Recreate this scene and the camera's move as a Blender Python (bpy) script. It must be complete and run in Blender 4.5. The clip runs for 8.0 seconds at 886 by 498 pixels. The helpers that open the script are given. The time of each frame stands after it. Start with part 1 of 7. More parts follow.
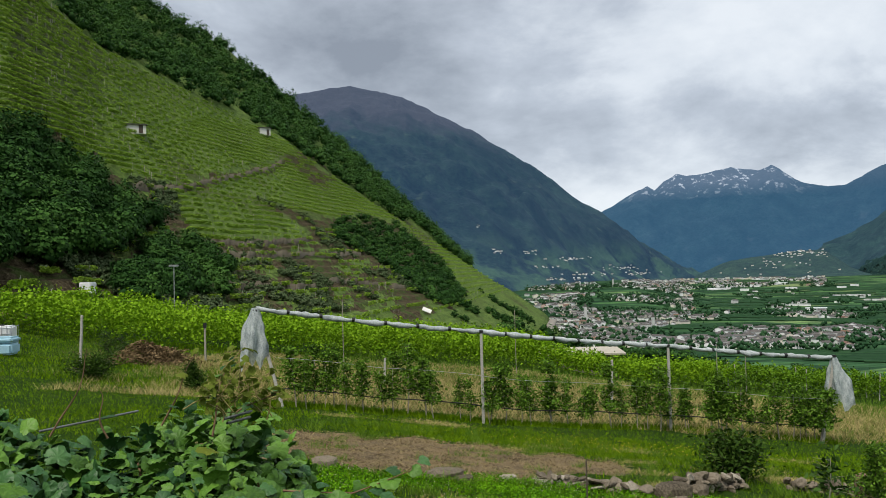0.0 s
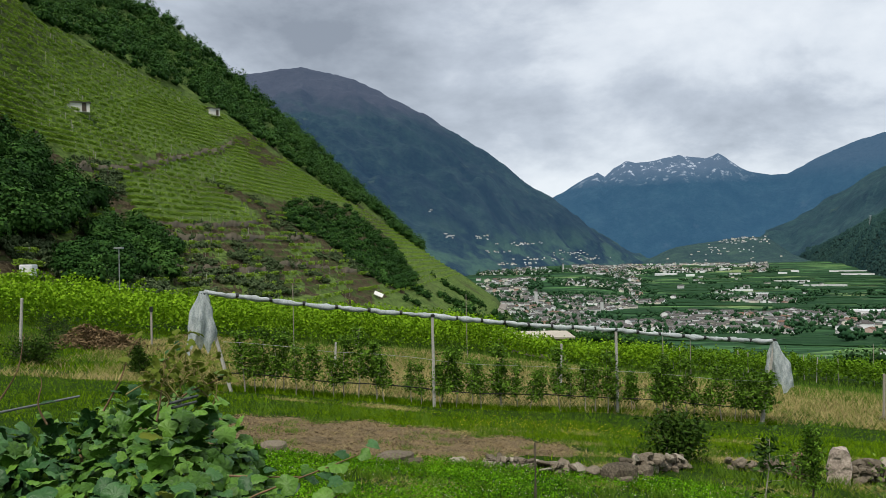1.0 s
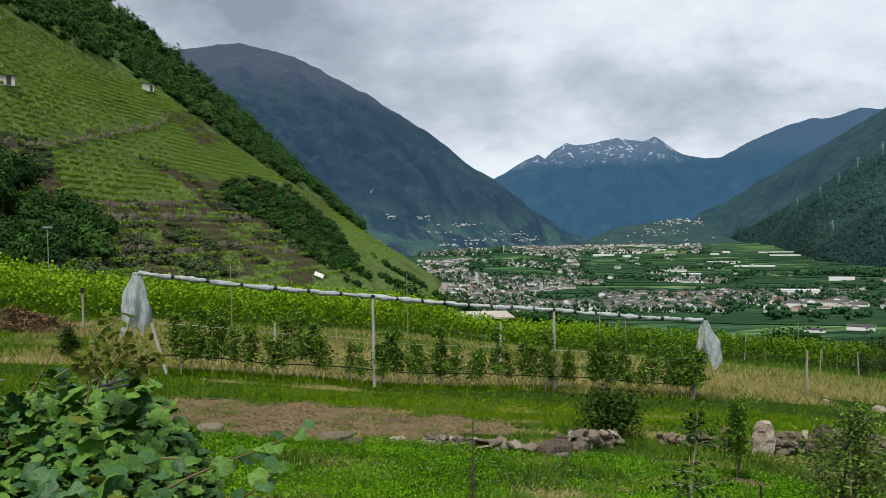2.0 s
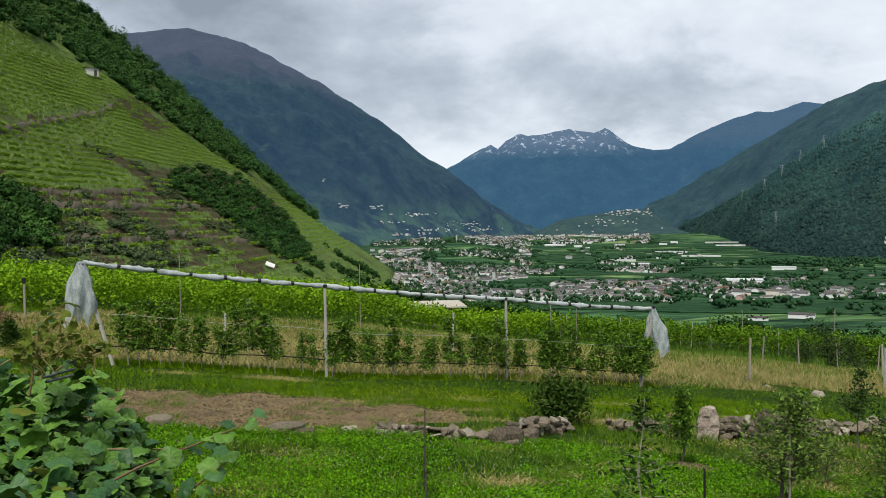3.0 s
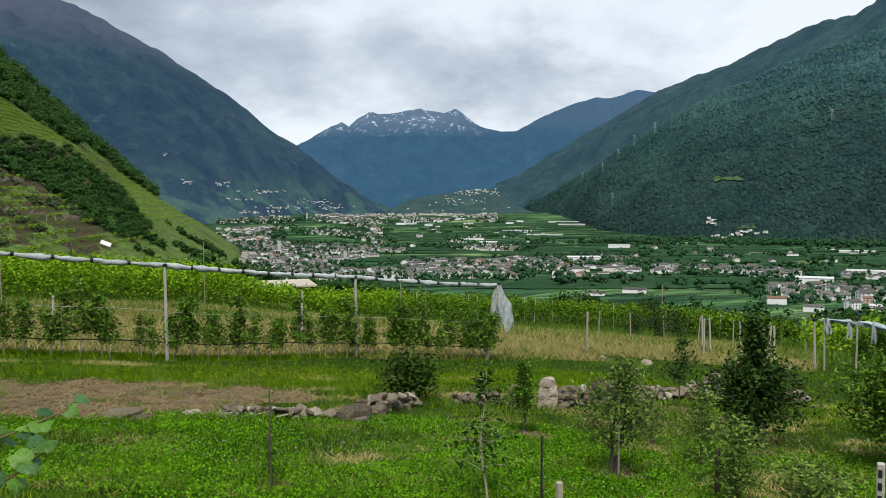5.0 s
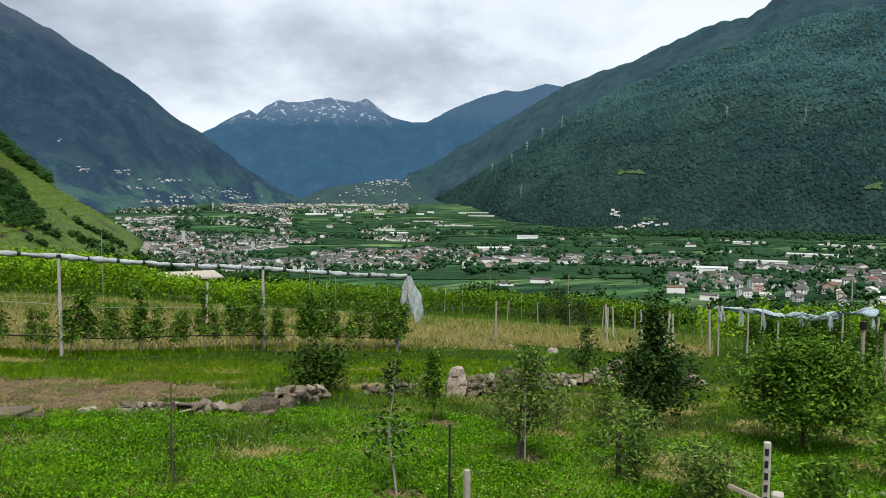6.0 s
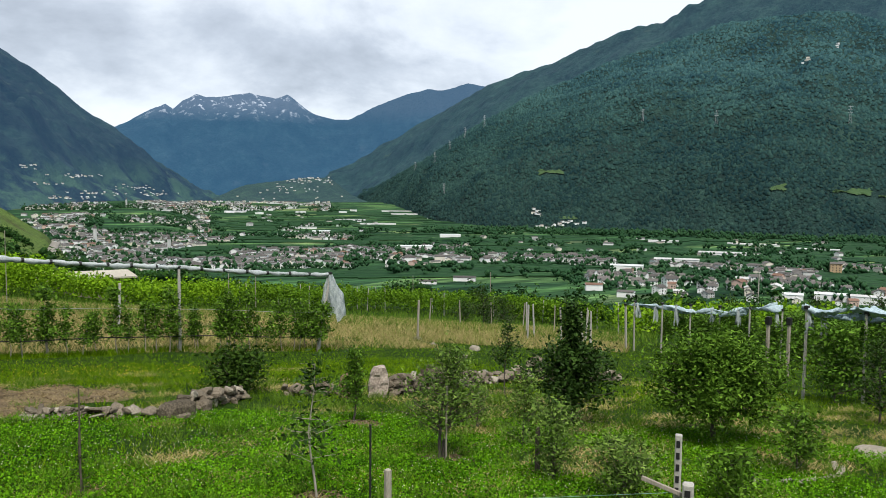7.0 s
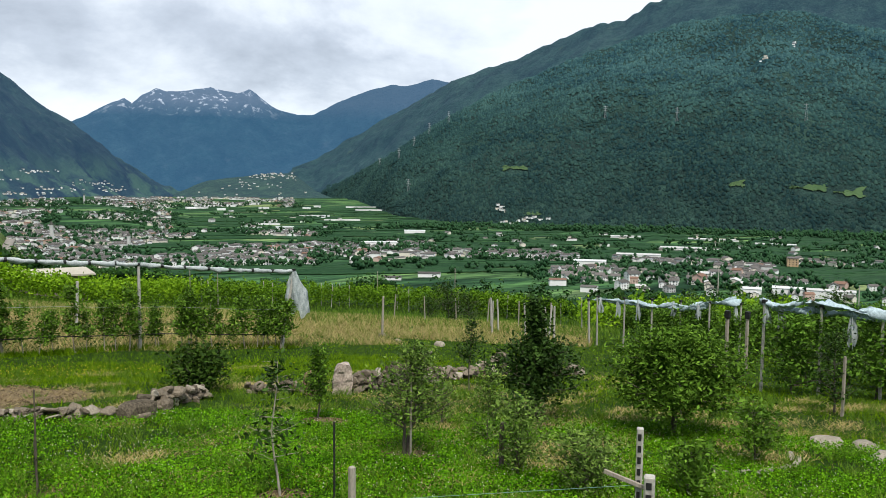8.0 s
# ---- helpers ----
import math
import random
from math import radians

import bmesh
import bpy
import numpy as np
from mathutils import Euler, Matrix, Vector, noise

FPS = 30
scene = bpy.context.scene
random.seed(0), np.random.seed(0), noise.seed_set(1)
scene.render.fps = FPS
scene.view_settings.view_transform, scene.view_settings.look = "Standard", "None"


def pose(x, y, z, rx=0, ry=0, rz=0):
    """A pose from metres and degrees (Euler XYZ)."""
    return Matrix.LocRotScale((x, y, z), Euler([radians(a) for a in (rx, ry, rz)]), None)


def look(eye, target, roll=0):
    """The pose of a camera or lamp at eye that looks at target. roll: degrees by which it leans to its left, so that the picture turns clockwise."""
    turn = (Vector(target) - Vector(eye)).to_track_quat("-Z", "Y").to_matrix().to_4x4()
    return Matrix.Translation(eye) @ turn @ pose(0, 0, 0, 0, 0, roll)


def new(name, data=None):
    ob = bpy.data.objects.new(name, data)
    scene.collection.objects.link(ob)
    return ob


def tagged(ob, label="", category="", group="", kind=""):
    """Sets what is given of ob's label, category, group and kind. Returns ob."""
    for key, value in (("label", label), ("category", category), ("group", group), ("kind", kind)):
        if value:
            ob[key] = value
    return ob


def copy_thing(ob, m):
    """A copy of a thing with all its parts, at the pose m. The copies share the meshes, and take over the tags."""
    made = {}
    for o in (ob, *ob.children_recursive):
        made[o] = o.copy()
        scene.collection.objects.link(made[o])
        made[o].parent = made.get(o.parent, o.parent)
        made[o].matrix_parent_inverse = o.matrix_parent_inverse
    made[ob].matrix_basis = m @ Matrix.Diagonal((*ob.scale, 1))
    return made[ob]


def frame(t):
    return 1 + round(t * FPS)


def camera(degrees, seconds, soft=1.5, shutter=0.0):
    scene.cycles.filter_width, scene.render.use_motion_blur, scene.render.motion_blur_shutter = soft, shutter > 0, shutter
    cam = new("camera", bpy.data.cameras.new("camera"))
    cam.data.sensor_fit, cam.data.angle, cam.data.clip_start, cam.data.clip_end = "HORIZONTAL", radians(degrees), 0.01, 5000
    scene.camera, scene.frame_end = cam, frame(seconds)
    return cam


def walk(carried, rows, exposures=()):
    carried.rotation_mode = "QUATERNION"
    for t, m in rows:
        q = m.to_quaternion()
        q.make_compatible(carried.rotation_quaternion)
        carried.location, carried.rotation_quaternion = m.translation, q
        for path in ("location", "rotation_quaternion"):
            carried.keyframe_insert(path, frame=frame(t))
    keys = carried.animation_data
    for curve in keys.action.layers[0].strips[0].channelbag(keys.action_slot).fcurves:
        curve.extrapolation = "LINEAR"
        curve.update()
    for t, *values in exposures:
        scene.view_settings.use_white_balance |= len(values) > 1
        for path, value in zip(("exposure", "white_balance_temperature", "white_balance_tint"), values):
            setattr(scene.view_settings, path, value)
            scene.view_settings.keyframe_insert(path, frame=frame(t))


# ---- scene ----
# camera: it stands on a low terrace and pans to the right
EYE = 2.66
cam = camera(59.14, 8.0, soft=0.65)
ROWS = [
    (0, 0.0, 0.0, 0.0, 91.572, 1.582, 0.043),
    (0.5, -0.008, 0.006, -0.001, 91.036, 1.363, -1.614),
    (1, 0.009, 0.022, -0.006, 90.335, 1.233, -3.473),
    (1.5, 0.029, 0.006, -0.005, 89.487, 1.136, -5.854),
    (3, 0.039, -0.031, -0.012, 88.021, 0.882, -11.223),
    (3.5, 0.043, -0.046, -0.017, 87.694, 0.704, -13.669),
    (4, 0.044, -0.071, -0.011, 87.371, 0.555, -16.459),
    (4.5, 0.074, -0.037, -0.02, 86.841, 0.473, -19.292),
    (6, 0.135, -0.028, -0.036, 85.639, -0.144, -28.6),
    (6.5, 0.147, -0.031, -0.034, 85.605, -0.446, -32.35),
    (7, 0.165, -0.026, -0.032, 85.556, -0.567, -34.228),
    (7.5, 0.172, -0.03, -0.03, 85.501, -0.601, -35.242),
    (8, 0.181, -0.024, -0.029, 85.284, -0.591, -36.826),
]
walk(cam, [(t, pose(x, y, EYE + z, rx, ry, rz)) for t, x, y, z, rx, ry, rz in ROWS], [(0, 0.48, 6450, 10), (3, 0.51, 6420, 10), (4.5, 0.57, 6400, 10), (6, 0.64, 6380, 10), (8, 0.76, 6350, 10)])


# ---- light: an overcast sky with a weak, wide sun ----
SUN_EL, SUN_AZ = 60.0, -150.0
world = bpy.data.worlds.new("overcast_sky")
scene.world = world
world.use_nodes = True
wt = world.node_tree
wt.nodes.clear()


def wn(kind, **values):
    n = wt.nodes.new(kind)
    for k, v in values.items():
        n.inputs[k].default_value = v
    return n


wl = wt.links.new
w_out, w_bg = wn("ShaderNodeOutputWorld"), wn("ShaderNodeBackground", Strength=1.0)
w_sky = wn("ShaderNodeTexSky")
w_sky.sky_type, w_sky.sun_disc = "NISHITA", False
w_sky.sun_elevation, w_sky.sun_rotation = radians(SUN_EL), radians(SUN_AZ)
w_dim = wn("ShaderNodeVectorMath")
w_dim.operation = "SCALE"
w_dim.inputs["Scale"].default_value = 0.1
w_co, w_sep = wn("ShaderNodeTexCoord"), wn("ShaderNodeSeparateXYZ")
wl(w_co.outputs["Generated"], w_sep.inputs[0])
# the cloud deck is a flat layer: the view direction divided by its height
w_h = wn("ShaderNodeMath")
w_h.operation = "MAXIMUM"
w_h.inputs[1].default_value = 0.0
wl(w_sep.outputs["Z"], w_h.inputs[0])
w_h2 = wn("ShaderNodeMath")
w_h2.operation = "ADD"
w_h2.inputs[1].default_value = 0.8
wl(w_h.outputs[0], w_h2.inputs[0])
w_div = wn("ShaderNodeVectorMath")
w_div.operation = "DIVIDE"
w_cmb = wn("ShaderNodeCombineXYZ")
for axis in "XYZ":
    wl(w_h2.outputs[0], w_cmb.inputs[axis])
wl(w_co.outputs["Generated"], w_div.inputs[0])
wl(w_cmb.outputs[0], w_div.inputs[1])
w_map = wn("ShaderNodeMapping", Location=(3.4, 1.9, 0.0), Scale=(1.1, 1.1, 2.2))
wl(w_div.outputs[0], w_map.inputs["Vector"])
w_n1 = wn("ShaderNodeTexNoise", Scale=3.4, Detail=9.0, Roughness=0.57, Distortion=0.14)
wl(w_map.outputs[0], w_n1.inputs["Vector"])
w_ramp = wn("ShaderNodeValToRGB")
e = w_ramp.color_ramp.elements
e[0].position, e[0].color = 0.27, (0.205, 0.232, 0.272, 1)
e[1].position, e[1].color = 0.62, (0.61, 0.645, 0.68, 1)
mid = e.new(0.45)
mid.color = (0.385, 0.425, 0.48, 1)
mid = e.new(0.54)
mid.color = (0.535, 0.575, 0.62, 1)
w_n2 = wn("ShaderNodeTexNoise", Scale=0.9, Detail=2.0, Roughness=0.5)
wl(w_map.outputs[0], w_n2.inputs["Vector"])
w_both = wn("ShaderNodeMix", Factor=0.22)
w_both.data_type = "FLOAT"
wl(w_n1.outputs["Fac"], w_both.inputs["A"])
wl(w_n2.outputs["Fac"], w_both.inputs["B"])
# the deck is thinner, and so brighter, on one side
w_side = wn("ShaderNodeMath")
w_side.operation = "MULTIPLY_ADD"
w_side.inputs[1].default_value, w_side.inputs[2].default_value = 0.16, -0.010
wl(w_sep.outputs["X"], w_side.inputs[0])


def w_math(op, a, b=0.0):
    n = wn("ShaderNodeMath")
    n.operation = op
    for k, v in enumerate((a, b)):
        if isinstance(v, (int, float)):
            n.inputs[k].default_value = v
        else:
            wl(v, n.inputs[k])
    return n.outputs[0]


# three thicker banks of cloud: bearing, height, half width and half height in degrees, depth
w_az, w_el = w_math("ARCTAN2", w_sep.outputs["X"], w_sep.outputs["Y"]), w_math("ARCSINE", w_sep.outputs["Z"])
w_ragged = wn("ShaderNodeTexNoise", Scale=9.0, Detail=6.0, Roughness=0.6)
wl(w_map.outputs[0], w_ragged.inputs["Vector"])
w_shift = w_math("MULTIPLY", w_math("SUBTRACT", w_ragged.outputs["Fac"], 0.5), 0.16)
w_banks = 0.0
for az0, el0, half_w, half_h, depth in ((-5, 16.0, 10, 5.0, 0.11), (27.5, 8.4, 6, 2.0, 0.14), (9, 11, 7, 2.2, 0.05), (-26, 22, 12, 6, 0.03)):
    u_ = w_math("DIVIDE", w_math("ADD", w_math("SUBTRACT", w_az, radians(az0)), w_shift), radians(half_w))
    v_ = w_math("DIVIDE", w_math("ADD", w_math("SUBTRACT", w_el, radians(el0)), w_math("MULTIPLY", w_shift, 0.5)), radians(half_h))
    fall = w_math("EXPONENT", w_math("MULTIPLY", w_math("ADD", w_math("MULTIPLY", u_, u_), w_math("MULTIPLY", v_, v_)), -1.0))
    w_banks = w_math("ADD", w_math("MULTIPLY", fall, depth), w_banks)
w_sum = wn("ShaderNodeMath")
w_sum.operation = "ADD"
wl(w_both.outputs["Result"], w_sum.inputs[0])
wl(w_side.outputs[0], w_sum.inputs[1])
wl(w_math("SUBTRACT", w_sum.outputs[0], w_banks), w_ramp.inputs["Fac"])
w_mix = wn("ShaderNodeMix")
w_mix.data_type = "RGBA"
w_mix.inputs["Factor"].default_value = 0.93
wl(w_sky.outputs[0], w_dim.inputs[0])
wl(w_dim.outputs[0], w_mix.inputs["A"])
wl(w_ramp.outputs[0], w_mix.inputs["B"])
wl(w_mix.outputs["Result"], w_bg.inputs["Color"])
wl(w_bg.outputs[0], w_out.inputs["Surface"])

sun = new("sun", bpy.data.lights.new("sun", "SUN"))
sun.data.energy, sun.data.angle, sun.data.color = 2.35, radians(11), (1.0, 0.93, 0.83)
sun.matrix_world = look((0, 0, 60), Vector((0, 0, 60)) - Vector((
    math.sin(radians(SUN_AZ)) * math.cos(radians(SUN_EL)), math.cos(radians(SUN_AZ)) * math.cos(radians(SUN_EL)),
    math.sin(radians(SUN_EL)))))

# ---- materials ----
def material(name, rough=0.8, metal=0.0, spec=0.3):
    m = bpy.data.materials.new(name)
    m.use_nodes = True
    b = m.node_tree.nodes["Principled BSDF"]
    b.inputs["Roughness"].default_value, b.inputs["Metallic"].default_value = rough, metal
    b.inputs["Specular IOR Level"].default_value = spec
    return m, m.node_tree, b


def node(nt, kind, **values):
    n = nt.nodes.new(kind)
    for k, v in values.items():
        n.inputs[k].default_value = v
    return n


def ramp(nt, fac, stops):
    """stops: (position, colour) pairs."""
    r = nt.nodes.new("ShaderNodeValToRGB")
    els = r.color_ramp.elements
    while len(els) < len(stops):
        els.new(0.5)
    for el, (pos, col) in zip(els, stops):
        el.position, el.color = pos, (*col, 1)
    nt.links.new(fac, r.inputs["Fac"])
    return r.outputs["Color"]


def noise_tex(nt, scale, detail=5.0, rough=0.6, vec=None, stretch=None):
    n = node(nt, "ShaderNodeTexNoise", Scale=scale, Detail=detail, Roughness=rough)
    if vec is None:
        vec = node(nt, "ShaderNodeNewGeometry").outputs["Position"]
    if stretch:
        mp = node(nt, "ShaderNodeMapping", Scale=stretch)
        nt.links.new(vec, mp.inputs["Vector"])
        vec = mp.outputs[0]
    nt.links.new(vec, n.inputs["Vector"])
    return n.outputs["Fac"]


def blend(nt, a, b, fac, mode="MIX"):
    m = node(nt, "ShaderNodeMix")
    m.data_type, m.blend_type = "RGBA", mode
    for key, v in (("A", a), ("B", b), ("Factor", fac)):
        if isinstance(v, (int, float)):
            m.inputs[key].default_value = v
        elif isinstance(v, tuple):
            m.inputs[key].default_value = (*v, 1)
        else:
            nt.links.new(v, m.inputs[key])
    return m.outputs["Result"]


def bump(nt, b, height, strength=0.4, distance=0.05):
    n = node(nt, "ShaderNodeBump", Strength=strength, Distance=distance)
    nt.links.new(height, n.inputs["Height"])
    nt.links.new(n.outputs[0], b.inputs["Normal"])


def island(nt):
    return node(nt, "ShaderNodeNewGeometry").outputs["Random Per Island"]


def objrand(nt):
    return node(nt, "ShaderNodeObjectInfo").outputs["Random"]


def leaf_mat(name, dark, mid, light, rough=0.55, spot=3.0, through_light=0.11, tone=0.35, spec=0.04):
    """Foliage: a colour for each leaf, light and dark patches over the plant, some light through the leaf."""
    m, nt, b = material(name, rough, 0, spec)
    dark, mid, light = ((r * 1.13, g * 1.00, b_ * 0.60) for r, g, b_ in (dark, mid, light))
    c = ramp(nt, island(nt), [(0.0, dark), (0.5, mid), (1.0, light)])
    patch = noise_tex(nt, spot, 3)
    c = blend(nt, c, ramp(nt, patch, [(0.3, dark), (0.7, light)]), tone)
    nt.links.new(c, b.inputs["Base Color"])
    if through_light:
        tr = node(nt, "ShaderNodeBsdfTranslucent")
        nt.links.new(c, tr.inputs["Color"])
        mx = node(nt, "ShaderNodeMixShader", Fac=through_light)
        nt.links.new(b.outputs[0], mx.inputs[1])
        nt.links.new(tr.outputs[0], mx.inputs[2])
        nt.links.new(mx.outputs[0], nt.nodes["Material Output"].inputs["Surface"])
    return m


def plain_mat(name, a, b_, scale=8.0, rough=0.8, metal=0.0, relief=0.15, stretch=None, spec=0.3, rand=0.25):
    """A surface that runs between two colours by stains and by a fine grain, a little different on each piece."""
    m, nt, b = material(name, rough, metal, spec)
    big, fine = noise_tex(nt, scale * 0.25, 4, stretch=stretch), noise_tex(nt, scale * 4, 6, stretch=stretch)
    c = blend(nt, ramp(nt, big, [(0.35, a), (0.65, b_)]), ramp(nt, fine, [(0.38, a), (0.62, b_)]), 0.55)
    if rand:
        c = blend(nt, c, ramp(nt, objrand(nt), [(0, a), (1, b_)]), rand)
    nt.links.new(c, b.inputs["Base Color"])
    bump(nt, b, fine, relief, 0.02)
    return m


def ground_mat():
    """Meadow near by, orchards, crops and tracks on the valley floor."""
    m, nt, b = material("meadow", 0.9, 0, 0.03)
    big, mid_, fine = noise_tex(nt, 0.22, 4), noise_tex(nt, 1.7, 5), noise_tex(nt, 22, 4)
    grass = ramp(nt, mid_, [(0.25, (0.010, 0.028, 0.003)), (0.5, (0.020, 0.052, 0.006)), (0.75, (0.046, 0.084, 0.012))])
    dry = ramp(nt, fine, [(0.3, (0.16, 0.15, 0.06)), (0.7, (0.30, 0.25, 0.13))])
    drymask = ramp(nt, blend(nt, big, mid_, 0.5), [(0.58, (0, 0, 0)), (0.72, (0.8, 0.8, 0.8))])
    near = blend(nt, grass, dry, drymask)
    near = blend(nt, near, ramp(nt, fine, [(0.3, (0.006, 0.014, 0.002)), (0.7, (0.032, 0.062, 0.008))]), 0.55)
    # valley: strips of orchard and field, each with its own green, blued for haze
    pos = node(nt, "ShaderNodeNewGeometry").outputs["Position"]
    mp = node(nt, "ShaderNodeMapping", Scale=(0.0055, 0.016, 0.0), Rotation=(0, 0, radians(24)))
    nt.links.new(pos, mp.inputs["Vector"])
    vor = node(nt, "ShaderNodeTexVoronoi", Scale=1.0, Randomness=0.85)
    nt.links.new(mp.outputs[0], vor.inputs["Vector"])
    sep = node(nt, "ShaderNodeSeparateColor")
    nt.links.new(vor.outputs["Color"], sep.inputs[0])
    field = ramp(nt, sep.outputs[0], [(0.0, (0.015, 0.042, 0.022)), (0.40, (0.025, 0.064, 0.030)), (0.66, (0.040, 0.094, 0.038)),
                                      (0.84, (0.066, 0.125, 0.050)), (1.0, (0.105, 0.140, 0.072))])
    mp2 = node(nt, "ShaderNodeMapping", Scale=(0.02, 0.13, 0.0), Rotation=(0, 0, radians(24)))
    nt.links.new(pos, mp2.inputs["Vector"])
    rows_ = node(nt, "ShaderNodeTexNoise", Scale=1.0, Detail=3.0)
    nt.links.new(mp2.outputs[0], rows_.inputs["Vector"])
    field = blend(nt, field, ramp(nt, rows_.outputs["Fac"], [(0.38, (0.45, 0.5, 0.5)), (0.62, (1.75, 1.7, 1.55))]), 0.8, "MULTIPLY")
    mp3 = node(nt, "ShaderNodeMapping", Scale=(0.005, 0.034, 0.0), Rotation=(0, 0, radians(24)))
    nt.links.new(pos, mp3.inputs["Vector"])
    strips = node(nt, "ShaderNodeTexNoise", Scale=1.0, Detail=4.0)
    nt.links.new(mp3.outputs[0], strips.inputs["Vector"])
    field = blend(nt, field, ramp(nt, strips.outputs["Fac"], [(0.42, (0.5, 0.55, 0.6)), (0.5, (1.0, 1.0, 1.0)), (0.58, (1.8, 1.7, 1.5))]), 0.8, "MULTIPLY")
    dist = node(nt, "ShaderNodeVectorMath")
    dist.operation = "LENGTH"
    nt.links.new(pos, dist.inputs[0])
    far = node(nt, "ShaderNodeMapRange")
    far.inputs["From Min"].default_value, far.inputs["From Max"].default_value = 90, 160
    nt.links.new(dist.outputs["Value"], far.inputs["Value"])
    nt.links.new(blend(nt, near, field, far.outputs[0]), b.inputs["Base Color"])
    bump(nt, b, fine, 0.5, 0.06)
    return m


def wood_slope_mat(name, dark, mid_, light, scale, rock=None, rough=0.9):
    """A wooded mountainside seen from far: stands of trees, glades and a little rock."""
    m, nt, b = material(name, rough, 0, 0.15)
    big, small = noise_tex(nt, scale, 6, 0.65), noise_tex(nt, scale * 14, 5, 0.7)
    c = ramp(nt, small, [(0.3, dark), (0.5, mid_), (0.72, light)])
    c = blend(nt, c, ramp(nt, big, [(0.35, dark), (0.65, light)]), 0.45)
    mid_n = noise_tex(nt, scale * 3.6, 6, 0.62, stretch=(1, 1, 0.45))
    c = blend(nt, c, ramp(nt, mid_n, [(0.36, (0.45, 0.5, 0.55)), (0.5, (0.95, 0.95, 0.95)), (0.66, (1.7, 1.65, 1.5))]), 0.6, "MULTIPLY")
    c = blend(nt, c, ramp(nt, noise_tex(nt, scale * 48, 4, 0.7), [(0.34, (0.5, 0.52, 0.55)), (0.5, (0.95, 0.95, 0.95)), (0.66, (1.6, 1.55, 1.45))]), 0.7, "MULTIPLY")
    if rock:
        gl = noise_tex(nt, scale * 3.1, 6, 0.6)
        c = blend(nt, c, rock, ramp(nt, gl, [(0.64, (0, 0, 0)), (0.72, (0.8, 0.8, 0.8))]))
    nt.links.new(c, b.inputs["Base Color"])
    bump(nt, b, small, 1.0, 14.0)
    return m, nt, b, c

# ---- mesh helpers ----


def mesh_from(name, v, f, mat=None, smooth=False):
    """A mesh from vertex and face arrays; all faces have the same number of corners."""
    v, f = np.asarray(v, np.float32).reshape(-1, 3), np.asarray(f, np.int32)
    me = bpy.data.meshes.new(name)
    k = f.shape[1]
    me.vertices.add(len(v))
    me.vertices.foreach_set("co", v.ravel())
    me.loops.add(f.size)
    me.loops.foreach_set("vertex_index", f.ravel())
    me.polygons.add(len(f))
    me.polygons.foreach_set("loop_start", np.arange(0, f.size, k, dtype=np.int32))
    me.update(calc_edges=True)
    me.validate()
    if smooth:
        me.polygons.foreach_set("use_smooth", np.ones(len(me.polygons), bool))
    if mat:
        me.materials.append(mat)
    return me


def thing(name, label, category, group="", kind="", at=(0, 0, 0), rz=0.0):
    """An Empty at the base of a thing."""
    ob = new(name)
    ob.empty_display_size = 0.2
    ob.matrix_basis = pose(*at, 0, 0, rz)
    return tagged(ob, label, category, group, kind)


def part(name, data, mat=None, parent=None, label="", m=None):
    """A bmesh or a mesh as one mesh object under a thing or a part."""
    if isinstance(data, bmesh.types.BMesh):
        me = bpy.data.meshes.new(name)
        data.to_mesh(me)
        data.free()
    else:
        me = data
    if mat and not me.materials:
        me.materials.append(mat)
    ob = new(name, me)
    if parent:
        ob.parent = parent
    if m is not None:
        ob.matrix_basis = m
    return tagged(ob, label)


def hash2(ix, iy, seed):
    h = (ix.astype(np.int64) * 374761393 + iy.astype(np.int64) * 668265263 + seed * 974711) & 0x7FFFFFFF
    h = ((h ^ (h >> 13)) * 1274126177) & 0x7FFFFFFF
    return ((h ^ (h >> 16)) & 0xFFFF) / 65535.0


def vnoise(x, y, seed=0):
    ix, iy = np.floor(x), np.floor(y)
    fx, fy = x - ix, y - iy
    fx, fy = fx * fx * (3 - 2 * fx), fy * fy * (3 - 2 * fy)
    a, b = hash2(ix, iy, seed), hash2(ix + 1, iy, seed)
    c, d = hash2(ix, iy + 1, seed), hash2(ix + 1, iy + 1, seed)
    return (a * (1 - fx) + b * fx) * (1 - fy) + (c * (1 - fx) + d * fx) * fy - 0.5


def fbm(x, y, octaves=5, seed=0, gain=0.5):
    x, y = np.asarray(x, float), np.asarray(y, float)
    s, a = 0.0, 1.0
    for k in range(octaves):
        s = s + a * vnoise(x, y, seed + k)
        x, y, a = x * 2.03 + 11.3, y * 2.03 - 7.7, a * gain
    return s


def smooth_step(a, b, x):
    t = np.clip((x - a) / (b - a), 0, 1)
    return t * t * (3 - 2 * t)


# ---- the land: bearings in degrees from +y towards +x, slopes as angles seen from the terrace ----
VALLEY = -100.0 + EYE


def polar(x, y):
    return np.degrees(np.arctan2(x, y)), np.hypot(x, y)


